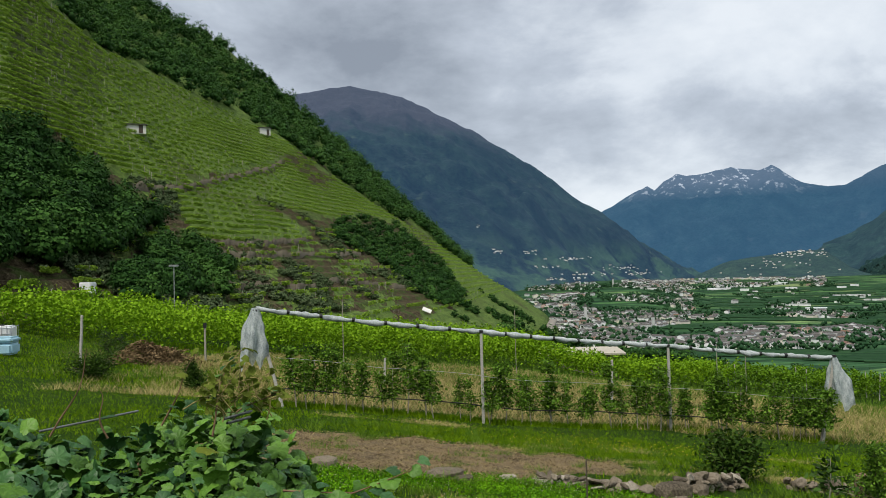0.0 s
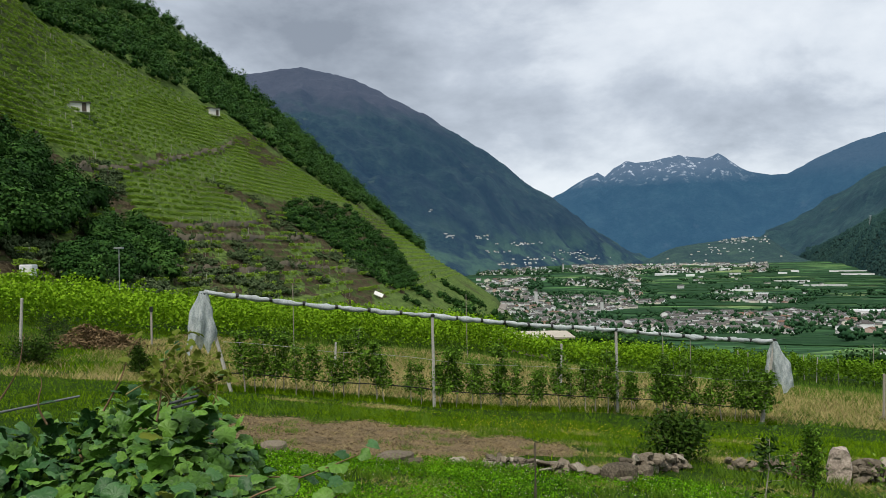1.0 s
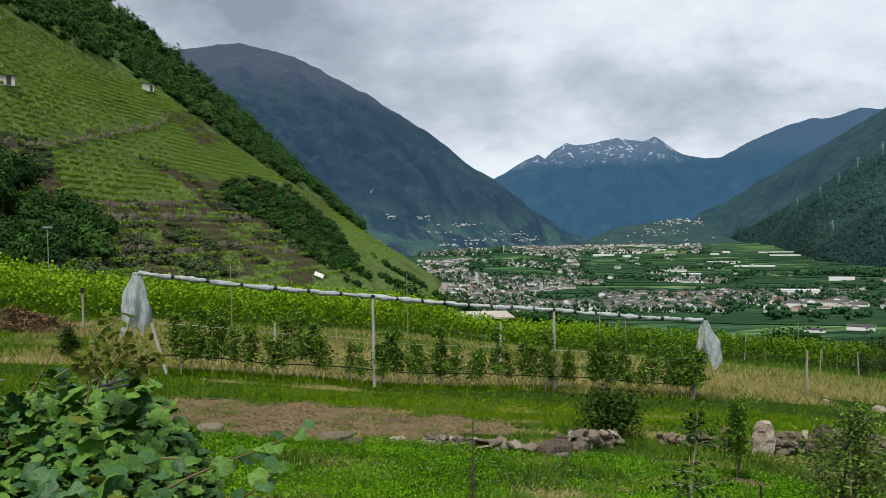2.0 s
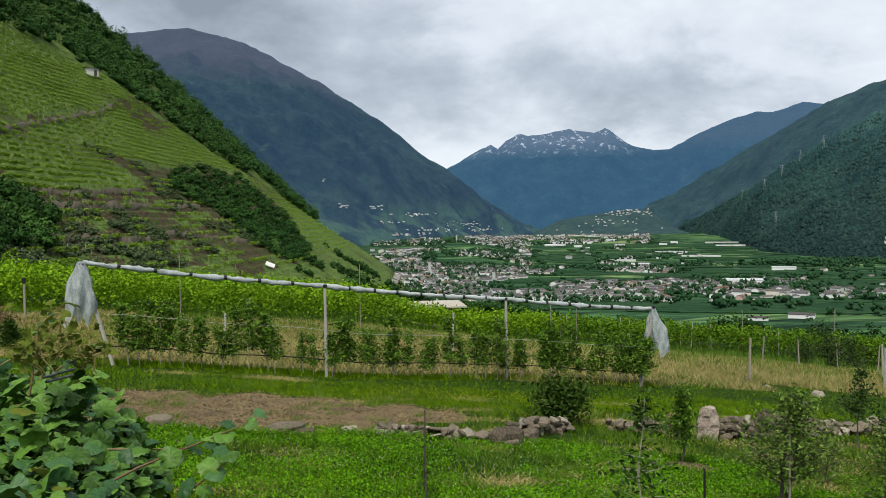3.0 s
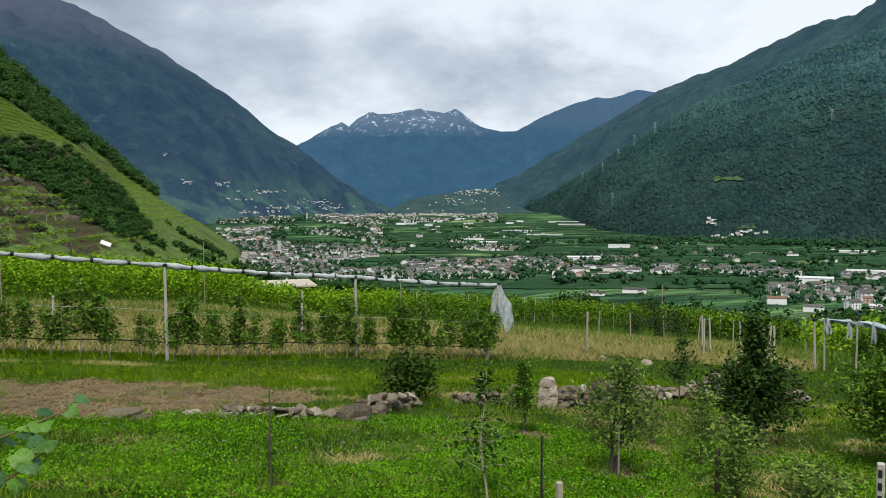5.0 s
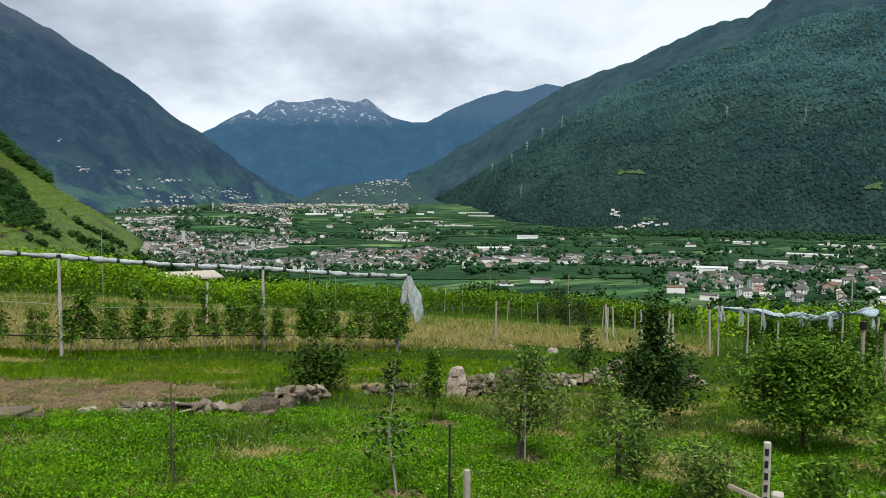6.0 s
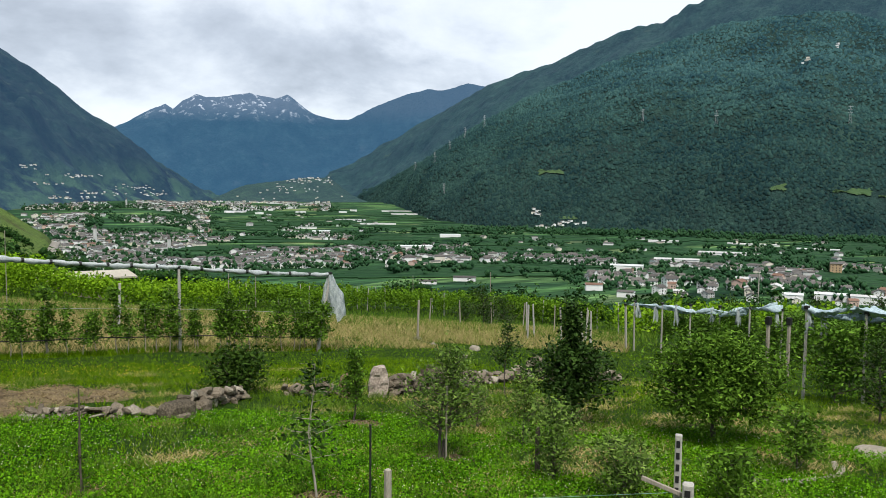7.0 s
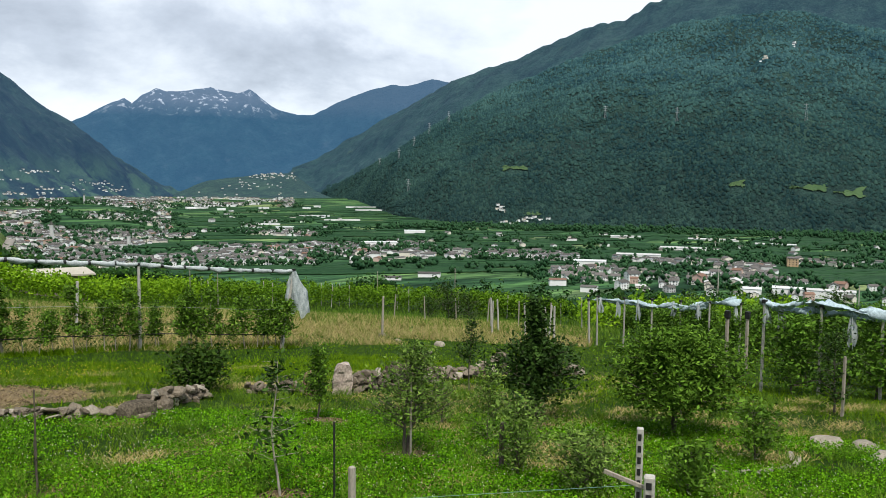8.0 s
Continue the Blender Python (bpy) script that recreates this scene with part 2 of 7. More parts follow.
def ground_z(x, y):
    """The meadow falls away from the terrace and to the right; past the vineyard it drops to the valley floor."""
    x, y = np.asarray(x, float), np.asarray(y, float)
    az, d = polar(x, y)
    z = -0.095 * x - 0.09 * np.minimum(y, 28) - 0.05 * np.clip(y - 28, 0, None) + 0.10 * fbm(x * 0.25, y * 0.25, 3, 5) + 0.25 * np.exp(-((x + 6) ** 2 + (y - 25) ** 2) / 60)
    z = z + 0.05 * np.clip(-18 - x, 0, 40) + 0.9 * smooth_step(-22, -34, x) * smooth_step(20, 40, y)
    z = z - 1.2 * smooth_step(44, 66, d) * smooth_step(3, 14, az) * smooth_step(58, 46, az)
    edge = np.interp(az, [-180, -150, -100, -30, 0, 8, 20, 35, 48, 60], [64, 64, 300, 300, 150, 105, 96, 90, 74, 64])
    over = np.clip(d - edge, 0, None)
    z = z - 0.0042 * np.minimum(over, 60) ** 2 - 0.5 * np.clip(over - 60, 0, None)
    floor_z = VALLEY + 3.0 * fbm(x * 0.004, y * 0.004, 3, 9) + np.maximum(35 * smooth_step(2300, 3300, d), 52 * smooth_step(1250, 2450, d) * smooth_step(19.5, 13, az))
    # round the edge where slope and floor meet
    return np.where(d > 40, np.logaddexp((z - floor_z) / 4, 0) * 4 + floor_z, z)


def polar_sheet(name, az, rad, zf, mat):
    a, r = np.meshgrid(np.radians(az), rad, indexing="ij")
    x, y = np.sin(a) * r, np.cos(a) * r
    v = np.stack([x, y, zf(x, y)], -1).reshape(-1, 3)
    n, k = len(az), len(rad)
    i = (np.arange(n - 1)[:, None] * k + np.arange(k - 1)).ravel()
    f = np.stack([i, i + 1, i + k + 1, i + k], 1)
    return new(name, mesh_from(name, v, f, mat, True))


def ridge_z(x, y, bear, foot_d, foot_el, top_d, top_el, shape=1.0, rough=0.0, size=0.004, seed=1, back=0.35, gully=0.0):
    """Height of a mountainside that climbs from its foot to its crest; both run round the terrace by bearing."""
    az, d = polar(x, y)
    fd, td = np.interp(az, bear, foot_d), np.interp(az, bear, top_d)
    fe, te = np.interp(az, bear, foot_el), np.interp(az, bear, top_el)
    t = np.clip((d - fd) / (td - fd), 0, 1)
    z0, z1 = fd * np.tan(np.radians(fe)), td * np.tan(np.radians(te))
    z = EYE + z0 + (z1 - z0) * t ** shape
    wob = fbm(x * size, y * size, 6, seed, 0.52)
    z = z + rough * wob * np.sin(np.pi * np.clip(t, 0, 1)) ** 0.7 + rough * 0.16 * fbm(x * size * 3, y * size * 3, 4, seed + 3)
    if gully:
        z = z - gully * np.abs(fbm(az * 0.55, d * size * 0.35, 4, seed + 9)) * np.sin(np.pi * t)
    z = z - back * np.clip(d - td, 0, None) - 0.6 * np.clip(fd - d, 0, None)
    return z


def hill_z(x, y):
    """The terraced vineyard hill; above it a wooded back that ends in its crest."""
    az, d = polar(x, y)
    b = HILL["bear"]
    fd, bd, cd = (np.interp(az, b, HILL[k]) for k in ("foot_d", "vine_d", "crest_d"))
    fe, be, ce = (np.interp(az, b, HILL[k]) for k in ("foot_el", "vine_el", "crest_el"))
    t, u = np.clip((d - fd) / (bd - fd), 0, 1), np.clip((d - bd) / (cd - bd), 0, 1)
    el = fe + (be - fe) * t ** 0.85 + (ce - be) * u
    z = EYE + np.minimum(d, cd) * np.tan(np.radians(el))
    z = z + 2.2 * fbm(x * 0.02, y * 0.02, 4, 31) * np.sin(np.pi * t) + 5 * fbm(x * 0.03, y * 0.03, 4, 37) * np.sin(np.pi * np.clip(u, 0, 1))
    z = z - 0.55 * np.clip(d - cd, 0, None) - 0.8 * np.clip(fd - d, 0, None)
    return z


def terraced(z, step):
    """Cuts a slope into terraces: a flat bed and a steep bank."""
    k = z / step
    w = k - np.floor(k)
    return (np.floor(k) + np.where(w < 0.62, w * 0.35, 0.217 + (w - 0.62) * 2.06)) * step


HILL = {
    "bear": [-62, -45, -29, -23.4, -19, -15.3, -11.2, -5.9, -1, 1.9, 4.7, 7.3, 8.6],
    "foot_d": [70, 78, 86, 92, 98, 104, 112, 128, 150, 170, 200, 250, 285],
    "foot_el": [1.5, 0.2, -1.0, -1.8, -2.4, -2.6, -2.9, -3.3, -3.9, -4.2, -4.4, -4.6, -5.2],
    "vine_d": [120, 140, 172, 195, 215, 232, 250, 272, 290, 300, 312, 324, 330],
    "vine_el": [27, 24, 19.7, 15.2, 13.2, 11.5, 9.5, 5.5, 2.4, 0.3, -1.6, -3.3, -5.0],
    "crest_d": [200, 230, 270, 290, 305, 320, 335, 350, 356, 340, 325, 334, 340],
    "crest_el": [31, 28.5, 23.5, 20.0, 17.6, 15.9, 12.6, 8.0, 3.2, -0.6, -1.9, -3.5, -5.1],
}

MEADOW = ground_mat()
rad = np.concatenate([np.arange(0.001, 30, 0.3), np.geomspace(30, 110, 110), np.geomspace(112, 4700, 170)])
ground = polar_sheet("ground", np.concatenate([np.arange(-180, -44, 4.0), np.arange(-44, 82, 0.6), np.arange(82, 181, 3.5)]), rad, ground_z, MEADOW)
tagged(ground, "green meadow falling to orchards and valley fields", "ground", kind="structure")


def hill_mat():
    """Hillside soil: grass, bare brown banks and dry-stone grey."""
    m, nt, b = material("hillside", 0.95, 0, 0.1)
    big, mid_, fine = noise_tex(nt, 0.035, 5), noise_tex(nt, 0.35, 5), noise_tex(nt, 2.6, 5)
    green = ramp(nt, mid_, [(0.3, (0.060, 0.108, 0.023)), (0.7, (0.128, 0.190, 0.046))])
    brown = ramp(nt, fine, [(0.3, (0.032, 0.040, 0.016)), (0.55, (0.064, 0.070, 0.030)), (0.75, (0.15, 0.138, 0.080))])
    nrm = node(nt, "ShaderNodeSeparateXYZ")
    nt.links.new(node(nt, "ShaderNodeNewGeometry").outputs["Normal"], nrm.inputs[0])
    steep = node(nt, "ShaderNodeMapRange")
    steep.inputs["From Min"].default_value, steep.inputs["From Max"].default_value = 0.66, 0.40
    nt.links.new(nrm.outputs["Z"], steep.inputs["Value"])
    c = blend(nt, green, brown, steep.outputs[0])
    c = blend(nt, c, brown, ramp(nt, big, [(0.58, (0, 0, 0)), (0.70, (0.8, 0.8, 0.8))]))
    c = blend(nt, c, ramp(nt, noise_tex(nt, 1.1, 6, 0.7), [(0.34, (0.42, 0.42, 0.42)), (0.5, (0.9, 0.9, 0.9)), (0.66, (1.5, 1.45, 1.3))]), 0.9, "MULTIPLY")
    nt.links.new(c, b.inputs["Base Color"])
    bump(nt, b, fine, 0.8, 0.4)
    return m


HILLSIDE = hill_mat()
STEP = 1.35


def hill_surface(x, y):
    az, d = polar(x, y)
    z = hill_z(x, y)
    bd = np.interp(az, HILL["bear"], HILL["vine_d"])
    return np.where(d < bd, terraced(z, STEP), z)


hill = polar_sheet("vineyard_hill", np.concatenate([np.arange(-62, -40, 1.0), np.arange(-40, 8.61, 0.2)]), np.concatenate([np.arange(66, 340, 0.85), np.arange(340, 480, 8)]), hill_surface, HILLSIDE)
tagged(hill, "steep terraced hillside of grass and brown banks", "hillside", kind="structure")

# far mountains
def backdrop_mat(name, dark, mid_, light, scale, rock, haze, amount):
    """Wooded slopes kilometres off; a backdrop whose faint blue emission stands in for haze."""
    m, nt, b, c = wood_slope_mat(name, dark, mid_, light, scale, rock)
    b.inputs["Emission Color"].default_value = (*haze, 1)
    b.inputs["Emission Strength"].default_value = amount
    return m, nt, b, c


LEFT_MT, lnt, lb, lc = backdrop_mat("hazy_blue_green_woods", (0.003, 0.010, 0.009), (0.009, 0.024, 0.019), (0.026, 0.048, 0.035), 0.003,
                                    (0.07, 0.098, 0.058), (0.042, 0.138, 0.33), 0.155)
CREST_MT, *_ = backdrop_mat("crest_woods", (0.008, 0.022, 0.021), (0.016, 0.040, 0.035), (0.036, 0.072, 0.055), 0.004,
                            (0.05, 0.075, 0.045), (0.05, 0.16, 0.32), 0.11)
# heath above the tree line
lz = node(lnt, "ShaderNodeSeparateXYZ")
lnt.links.new(node(lnt, "ShaderNodeNewGeometry").outputs["Position"], lz.inputs[0])
heath = node(lnt, "ShaderNodeMapRange")
heath.inputs["From Min"].default_value, heath.inputs["From Max"].default_value = 400, 760
lnt.links.new(lz.outputs["Z"], heath.inputs["Value"])
heath_mask = blend(lnt, heath.outputs[0], noise_tex(lnt, 0.005, 7, 0.68), 0.55)
lnt.links.new(blend(lnt, lc, (0.048, 0.050, 0.056), ramp(lnt, heath_mask, [(0.42, (0, 0, 0)), (0.62, (1, 1, 1))])), lb.inputs["Base Color"])
low = node(lnt, "ShaderNodeMapRange")
low.inputs["From Min"].default_value, low.inputs["From Max"].default_value = 120, -20
lnt.links.new(lz.outputs["Z"], low.inputs["Value"])
low_mask = blend(lnt, low.outputs[0], ramp(lnt, noise_tex(lnt, 0.008, 5), [(0.46, (0, 0, 0)), (0.56, (1, 1, 1))]), 1.0, "MULTIPLY")
lc2 = blend(lnt, lb.inputs["Base Color"].links[0].from_socket, (0.046, 0.090, 0.042), low_mask)
lnt.links.new(lc2, lb.inputs["Base Color"])
# greens pushed towards blue, so the base colour carries distance haze
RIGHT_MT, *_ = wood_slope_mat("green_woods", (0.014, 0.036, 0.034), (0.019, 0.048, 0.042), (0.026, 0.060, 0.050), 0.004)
PEAK_MT, pnt, pb, pc = backdrop_mat("hazy_blue_peaks", (0.005, 0.014, 0.017), (0.009, 0.020, 0.025), (0.018, 0.031, 0.036), 0.003,
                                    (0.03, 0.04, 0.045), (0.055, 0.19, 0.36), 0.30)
# bare rock and old snow high up
pz = node(pnt, "ShaderNodeSeparateXYZ")
pnt.links.new(node(pnt, "ShaderNodeNewGeometry").outputs["Position"], pz.inputs[0])
up = node(pnt, "ShaderNodeMapRange")
up.inputs["From Min"].default_value, up.inputs["From Max"].default_value = 360, 470
pnt.links.new(pz.outputs["Z"], up.inputs["Value"])
snow = ramp(pnt, noise_tex(pnt, 0.022, 5, 0.7), [(0.55, (0.070, 0.078, 0.094)), (0.63, (0.44, 0.46, 0.50))])
east = node(pnt, "ShaderNodeMapRange")
east.inputs["From Min"].default_value, east.inputs["From Max"].default_value = 2050, 1850
pnt.links.new(pz.outputs["X"], east.inputs["Value"])
snow = blend(pnt, (0.03, 0.036, 0.042), snow, east.outputs[0])
pnt.links.new(blend(pnt, pc, snow, up.outputs[0]), pb.inputs["Base Color"])

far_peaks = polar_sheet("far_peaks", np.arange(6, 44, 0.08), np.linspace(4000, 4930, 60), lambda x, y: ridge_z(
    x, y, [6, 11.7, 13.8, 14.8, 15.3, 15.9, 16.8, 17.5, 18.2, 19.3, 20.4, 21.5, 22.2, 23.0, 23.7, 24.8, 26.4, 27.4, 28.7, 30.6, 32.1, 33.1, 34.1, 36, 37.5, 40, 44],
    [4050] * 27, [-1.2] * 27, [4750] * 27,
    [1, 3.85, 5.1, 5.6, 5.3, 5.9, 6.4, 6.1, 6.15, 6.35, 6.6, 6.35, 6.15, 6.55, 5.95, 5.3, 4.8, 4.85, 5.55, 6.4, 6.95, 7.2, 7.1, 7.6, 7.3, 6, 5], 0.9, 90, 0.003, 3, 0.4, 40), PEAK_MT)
tagged(far_peaks, "distant haze-blue mountain range with old snow on its peaks", "mountain", kind="structure")
def end_hill_z(x, y):
    """The low hill that closes the valley beyond the town."""
    az, d = polar(x, y)
    top = np.interp(az, [15, 18, 19, 20.2, 22.5, 24, 26, 27.5, 29, 40], [-20, 10, 41, 75, 93, 112, 116, 40, 0, 0])
    return VALLEY + 33 + top * smooth_step(3320, 3950, d) + 9 * fbm(x * 0.006, y * 0.006, 4, 93) * smooth_step(3320, 3500, d) - 12 * smooth_step(3340, 3300, d)


# the end hill's haze is a bluish emission as well
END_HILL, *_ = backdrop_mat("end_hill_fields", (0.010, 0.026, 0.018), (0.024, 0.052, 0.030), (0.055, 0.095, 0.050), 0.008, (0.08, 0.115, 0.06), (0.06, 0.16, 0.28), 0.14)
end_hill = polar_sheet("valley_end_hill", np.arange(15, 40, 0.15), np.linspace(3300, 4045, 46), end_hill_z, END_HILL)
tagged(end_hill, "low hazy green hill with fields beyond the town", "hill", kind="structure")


def left_z(x, y):
    return ridge_z(
    x, y, [-40, -20, -10.8, -6.5, -3.6, 0.1, 3.8, 7, 9, 11.8, 14.1, 16.3, 17.6, 19],
    [1900, 1900, 1900, 1900, 1900, 1950, 2020, 2150, 2300, 2560, 2900, 3250, 3500, 3650], [-1.6] * 7 + [-1.3, -1.25, -1.15, -1.1, -1.1, -1.1, -1.1],
    [3600, 3600, 3600, 3600, 3600, 3600, 3600, 3600, 3600, 3650, 3700, 3800, 3900, 4000],
    [11, 12, 12.9, 13.5, 12.9, 11.3, 9.3, 7.3, 5.6, 3.7, 1.8, 0.3, -0.5, -2], 0.95, 120, 0.004, 13, 0.4, 30)


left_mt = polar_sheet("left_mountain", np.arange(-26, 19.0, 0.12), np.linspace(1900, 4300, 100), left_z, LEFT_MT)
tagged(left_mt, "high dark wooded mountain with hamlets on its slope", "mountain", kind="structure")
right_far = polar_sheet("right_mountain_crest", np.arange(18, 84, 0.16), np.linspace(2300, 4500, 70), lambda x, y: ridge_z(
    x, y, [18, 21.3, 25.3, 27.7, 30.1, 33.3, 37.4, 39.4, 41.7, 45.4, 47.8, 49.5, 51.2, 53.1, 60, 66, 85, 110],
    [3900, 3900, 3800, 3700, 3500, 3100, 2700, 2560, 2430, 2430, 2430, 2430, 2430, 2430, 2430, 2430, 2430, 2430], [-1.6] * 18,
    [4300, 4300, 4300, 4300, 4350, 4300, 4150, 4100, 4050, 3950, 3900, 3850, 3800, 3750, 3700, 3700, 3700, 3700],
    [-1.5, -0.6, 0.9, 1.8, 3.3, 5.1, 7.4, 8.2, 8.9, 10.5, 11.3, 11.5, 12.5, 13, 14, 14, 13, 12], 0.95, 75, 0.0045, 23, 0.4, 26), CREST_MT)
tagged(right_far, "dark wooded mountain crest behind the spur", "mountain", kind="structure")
RIGHT = dict(
    bear=[24.5, 27, 29.3, 33.3, 37.4, 41.5, 45.5, 53.2, 60, 66, 85, 110],
    foot_d=[4050, 3915, 3375, 2430, 2100, 1970, 1930, 1890, 1810, 2000, 2020, 2020],
    foot_el=[-1.2, -1.3, -1.6, -2.3, -2.7, -2.85, -2.9, -3.0, -3.1, -2.8, -2.8, -2.8],
    top_d=[4120, 4020, 3700, 3100, 2970, 2970, 2970, 3030, 3100, 3100, 3100, 3100],
    top_el=[-1.1, -0.6, 0.0, 2.3, 5.0, 7.2, 8.7, 11.2, 11.6, 9.8, 9, 9])


def right_z(x, y):
    return ridge_z(x, y, RIGHT["bear"], RIGHT["foot_d"], RIGHT["foot_el"], RIGHT["top_d"], RIGHT["top_el"], 0.9, 75, 0.0036, 43, 0.3, 18)


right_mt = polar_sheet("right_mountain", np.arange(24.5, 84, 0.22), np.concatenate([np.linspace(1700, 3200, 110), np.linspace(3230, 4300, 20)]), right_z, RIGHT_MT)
tagged(right_mt, "broad green wooded mountainside above the valley", "mountain", kind="structure")
back_ring = polar_sheet("mountain_behind", np.arange(82, 336, 2.0), np.linspace(900, 2600, 24), lambda x, y: EYE - 60 + 0.22 * (np.hypot(x, y) - 900) + 60 * fbm(x * .004, y * .004, 5, 77), RIGHT_MT)
tagged(back_ring, "wooded mountainside closing the valley behind", "mountain", kind="structure")

# ---- plants ----
def tube(points, radii, sides=5):
    """A tapered tube along points; returns vertices and quads."""
    points, radii = np.asarray(points, float), np.asarray(radii, float)
    d = np.gradient(points, axis=0)
    d /= np.linalg.norm(d, axis=1)[:, None] + 1e-9
    ref = np.where(np.abs(d[:, 2:3]) > 0.9, [[1.0, 0, 0]], [[0, 0, 1.0]])
    u = np.cross(d, ref)
    u /= np.linalg.norm(u, axis=1)[:, None] + 1e-9
    w = np.cross(d, u)
    a = np.arange(sides) * 2 * np.pi / sides
    v = points[:, None] + radii[:, None, None] * (np.cos(a)[None, :, None] * u[:, None] + np.sin(a)[None, :, None] * w[:, None])
    n = len(points)
    i = (np.arange(n - 1)[:, None] * sides + np.arange(sides)).ravel()
    j = (np.arange(n - 1)[:, None] * sides + (np.arange(sides) + 1) % sides).ravel()
    return v.reshape(-1, 3), np.stack([i, j, j + sides, i + sides], 1)


def join(pieces):
    vs, fs, k = [], [], 0
    for v, f in pieces:
        vs.append(v)
        fs.append(f + k)
        k += len(v)
    return np.concatenate(vs), np.concatenate(fs)


def unit(v):
    return v / (np.linalg.norm(v, axis=-1, keepdims=True) + 1e-9)


def leaves(rng, centre, length, width=0.5, droop=0.3, flat=0.4, facing=None):
    """A folded, pointed leaf at every centre; flat: how far the leaves face upwards, or outwards where facing is given."""
    n = len(centre)
    length = length * rng.uniform(0.65, 1.25, n)[:, None]
    axis = unit(rng.normal(size=(n, 3)) * [1, 1, 0.6] - [0, 0, droop])
    up = unit(rng.normal(size=(n, 3)) * (1 - flat) + (np.array([0, 0, flat]) if facing is None else facing * flat * 2))
    if facing is not None:
        axis = unit(np.cross(up, rng.normal(size=(n, 3))))
    side = unit(np.cross(axis, up))
    nrm = np.cross(side, axis)
    a, b = centre - axis * length * 0.5, centre + axis * length * 0.5
    m = centre + nrm * length * 0.10
    v = np.stack([a, m + side * length * width * 0.5, b, m - side * length * width * 0.5], 1).reshape(-1, 3)
    return v, np.arange(n * 4).reshape(n, 4)


def grow(rng, height, clear, radius, branches, per_branch, leaf, rise=0.45, trunk_r=0.03, gap=0.0, forks=1, lean=0.05, width=0.5, flat=0.4, wobble=0.06):
    """A tree of trunk, limbs and leaves. radius(h): reach of the limbs at the height h from 0 to 1 of the crown."""
    trunks, wood, spots = [], [], []
    for k in range(forks):
        t = np.linspace(0, 1, 7)
        off = np.array([0.08 * k, 0.03 * k, 0])
        bend = np.stack([fbm(t * 2 + rng.uniform(0, 50), t * 0, 2) * wobble * height, fbm(t * 2 + rng.uniform(0, 50), t * 0, 2) * wobble * height, t * 0], 1)
        p = off + np.stack([t * lean * height * rng.normal(), t * lean * height * rng.normal(), t * height * 0.95], 1) + bend
        p[:, :2] -= p[0, :2] - off[:2]
        trunks.append((p, np.linspace(trunk_r, trunk_r * 0.2, 7)))
        wood.append(tube(p, trunks[-1][1], 6))
    for _ in range(branches):
        p, r = trunks[rng.integers(forks)]
        h = rng.uniform(0, 1) ** 0.85
        z = clear + (1 - clear) * h
        base = np.array([np.interp(z * 0.95, p[:, 2] / height, p[:, c]) for c in range(3)])
        reach = radius(h) * rng.uniform(0.6, 1.05)
        a = rng.uniform(0, 2 * np.pi)
        s = np.linspace(0, 1, 5)
        tip = np.stack([np.cos(a) * reach * s, np.sin(a) * reach * s, reach * (rise * s + 0.15 * rng.normal() * s * s)], 1)
        q = base + tip + rng.normal(size=(5, 3)) * 0.03 * reach * s[:, None]
        r0 = max(np.interp(z, [0, 1], [trunk_r, trunk_r * 0.2]) * 0.5, 0.003)
        wood.append(tube(q, np.linspace(r0, r0 * 0.35, 5), 3))
        m = max(2, int(per_branch * reach / (radius(0.4) + 1e-6) * rng.uniform(0.6, 1.3)))
        u = rng.uniform(gap, 1.05, m)
        c = np.stack([np.interp(u, s, q[:, k]) for k in range(3)], 1)
        spots.append(c + rng.normal(size=(m, 3)) * (0.10 * reach + leaf * 0.55) * [1, 1, 0.8])
    top = trunks[0][0][-1] + rng.normal(size=(max(4, per_branch // 2), 3)) * [leaf * 0.7, leaf * 0.7, leaf * 1.6]
    spots.append(top)
    return join(wood), leaves(rng, np.concatenate(spots), leaf, width, 0.25, flat)


def plant(name, label, category, at, made, bark, leaf_material, group="", rz=0.0, scale=1.0):
    x, y = at
    ob = thing(name, label, category, group, at=(x, y, float(ground_z(x, y)) - 0.02), rz=rz)
    ob.scale = (scale, scale, scale)
    (wv, wf), (lv, lf) = made
    part("trunk", mesh_from("trunk", wv, wf, bark, True), parent=ob)
    part("crown", mesh_from("crown", lv, lf, leaf_material), parent=ob)
    return ob


def place(ob, at, rz, scale):
    """A copy of a plant, rooted on the ground."""
    x, y = at
    c = copy_thing(ob, pose(x, y, float(ground_z(x, y)) - 0.02, 0, 0, rz))
    c.scale = (scale, scale, scale)
    return c


BARK = plain_mat("grey_bark", (0.055, 0.045, 0.036), (0.14, 0.12, 0.10), 20, 0.9, relief=0.5, stretch=(1, 1, 0.3))
APPLE_LEAF = leaf_mat("apple_leaf", (0.008, 0.026, 0.005), (0.046, 0.128, 0.019), (0.180, 0.370, 0.065), spec=0.04, through_light=0.13)
DARK_LEAF = leaf_mat("dark_leaf", (0.006, 0.020, 0.006), (0.018, 0.052, 0.013), (0.060, 0.132, 0.040), 0.45, spec=0.06)
GREY_LEAF = leaf_mat("grey_green_leaf", (0.012, 0.036, 0.010), (0.066, 0.150, 0.038), (0.230, 0.390, 0.125), spec=0.04, through_light=0.13)
VINE_LEAF = leaf_mat("vine_leaf", (0.070, 0.175, 0.007), (0.132, 0.300, 0.014), (0.225, 0.420, 0.032), spot=0.9)
BUSH_LEAF = leaf_mat("bush_leaf", (0.008, 0.026, 0.006), (0.024, 0.066, 0.014), (0.064, 0.130, 0.030))
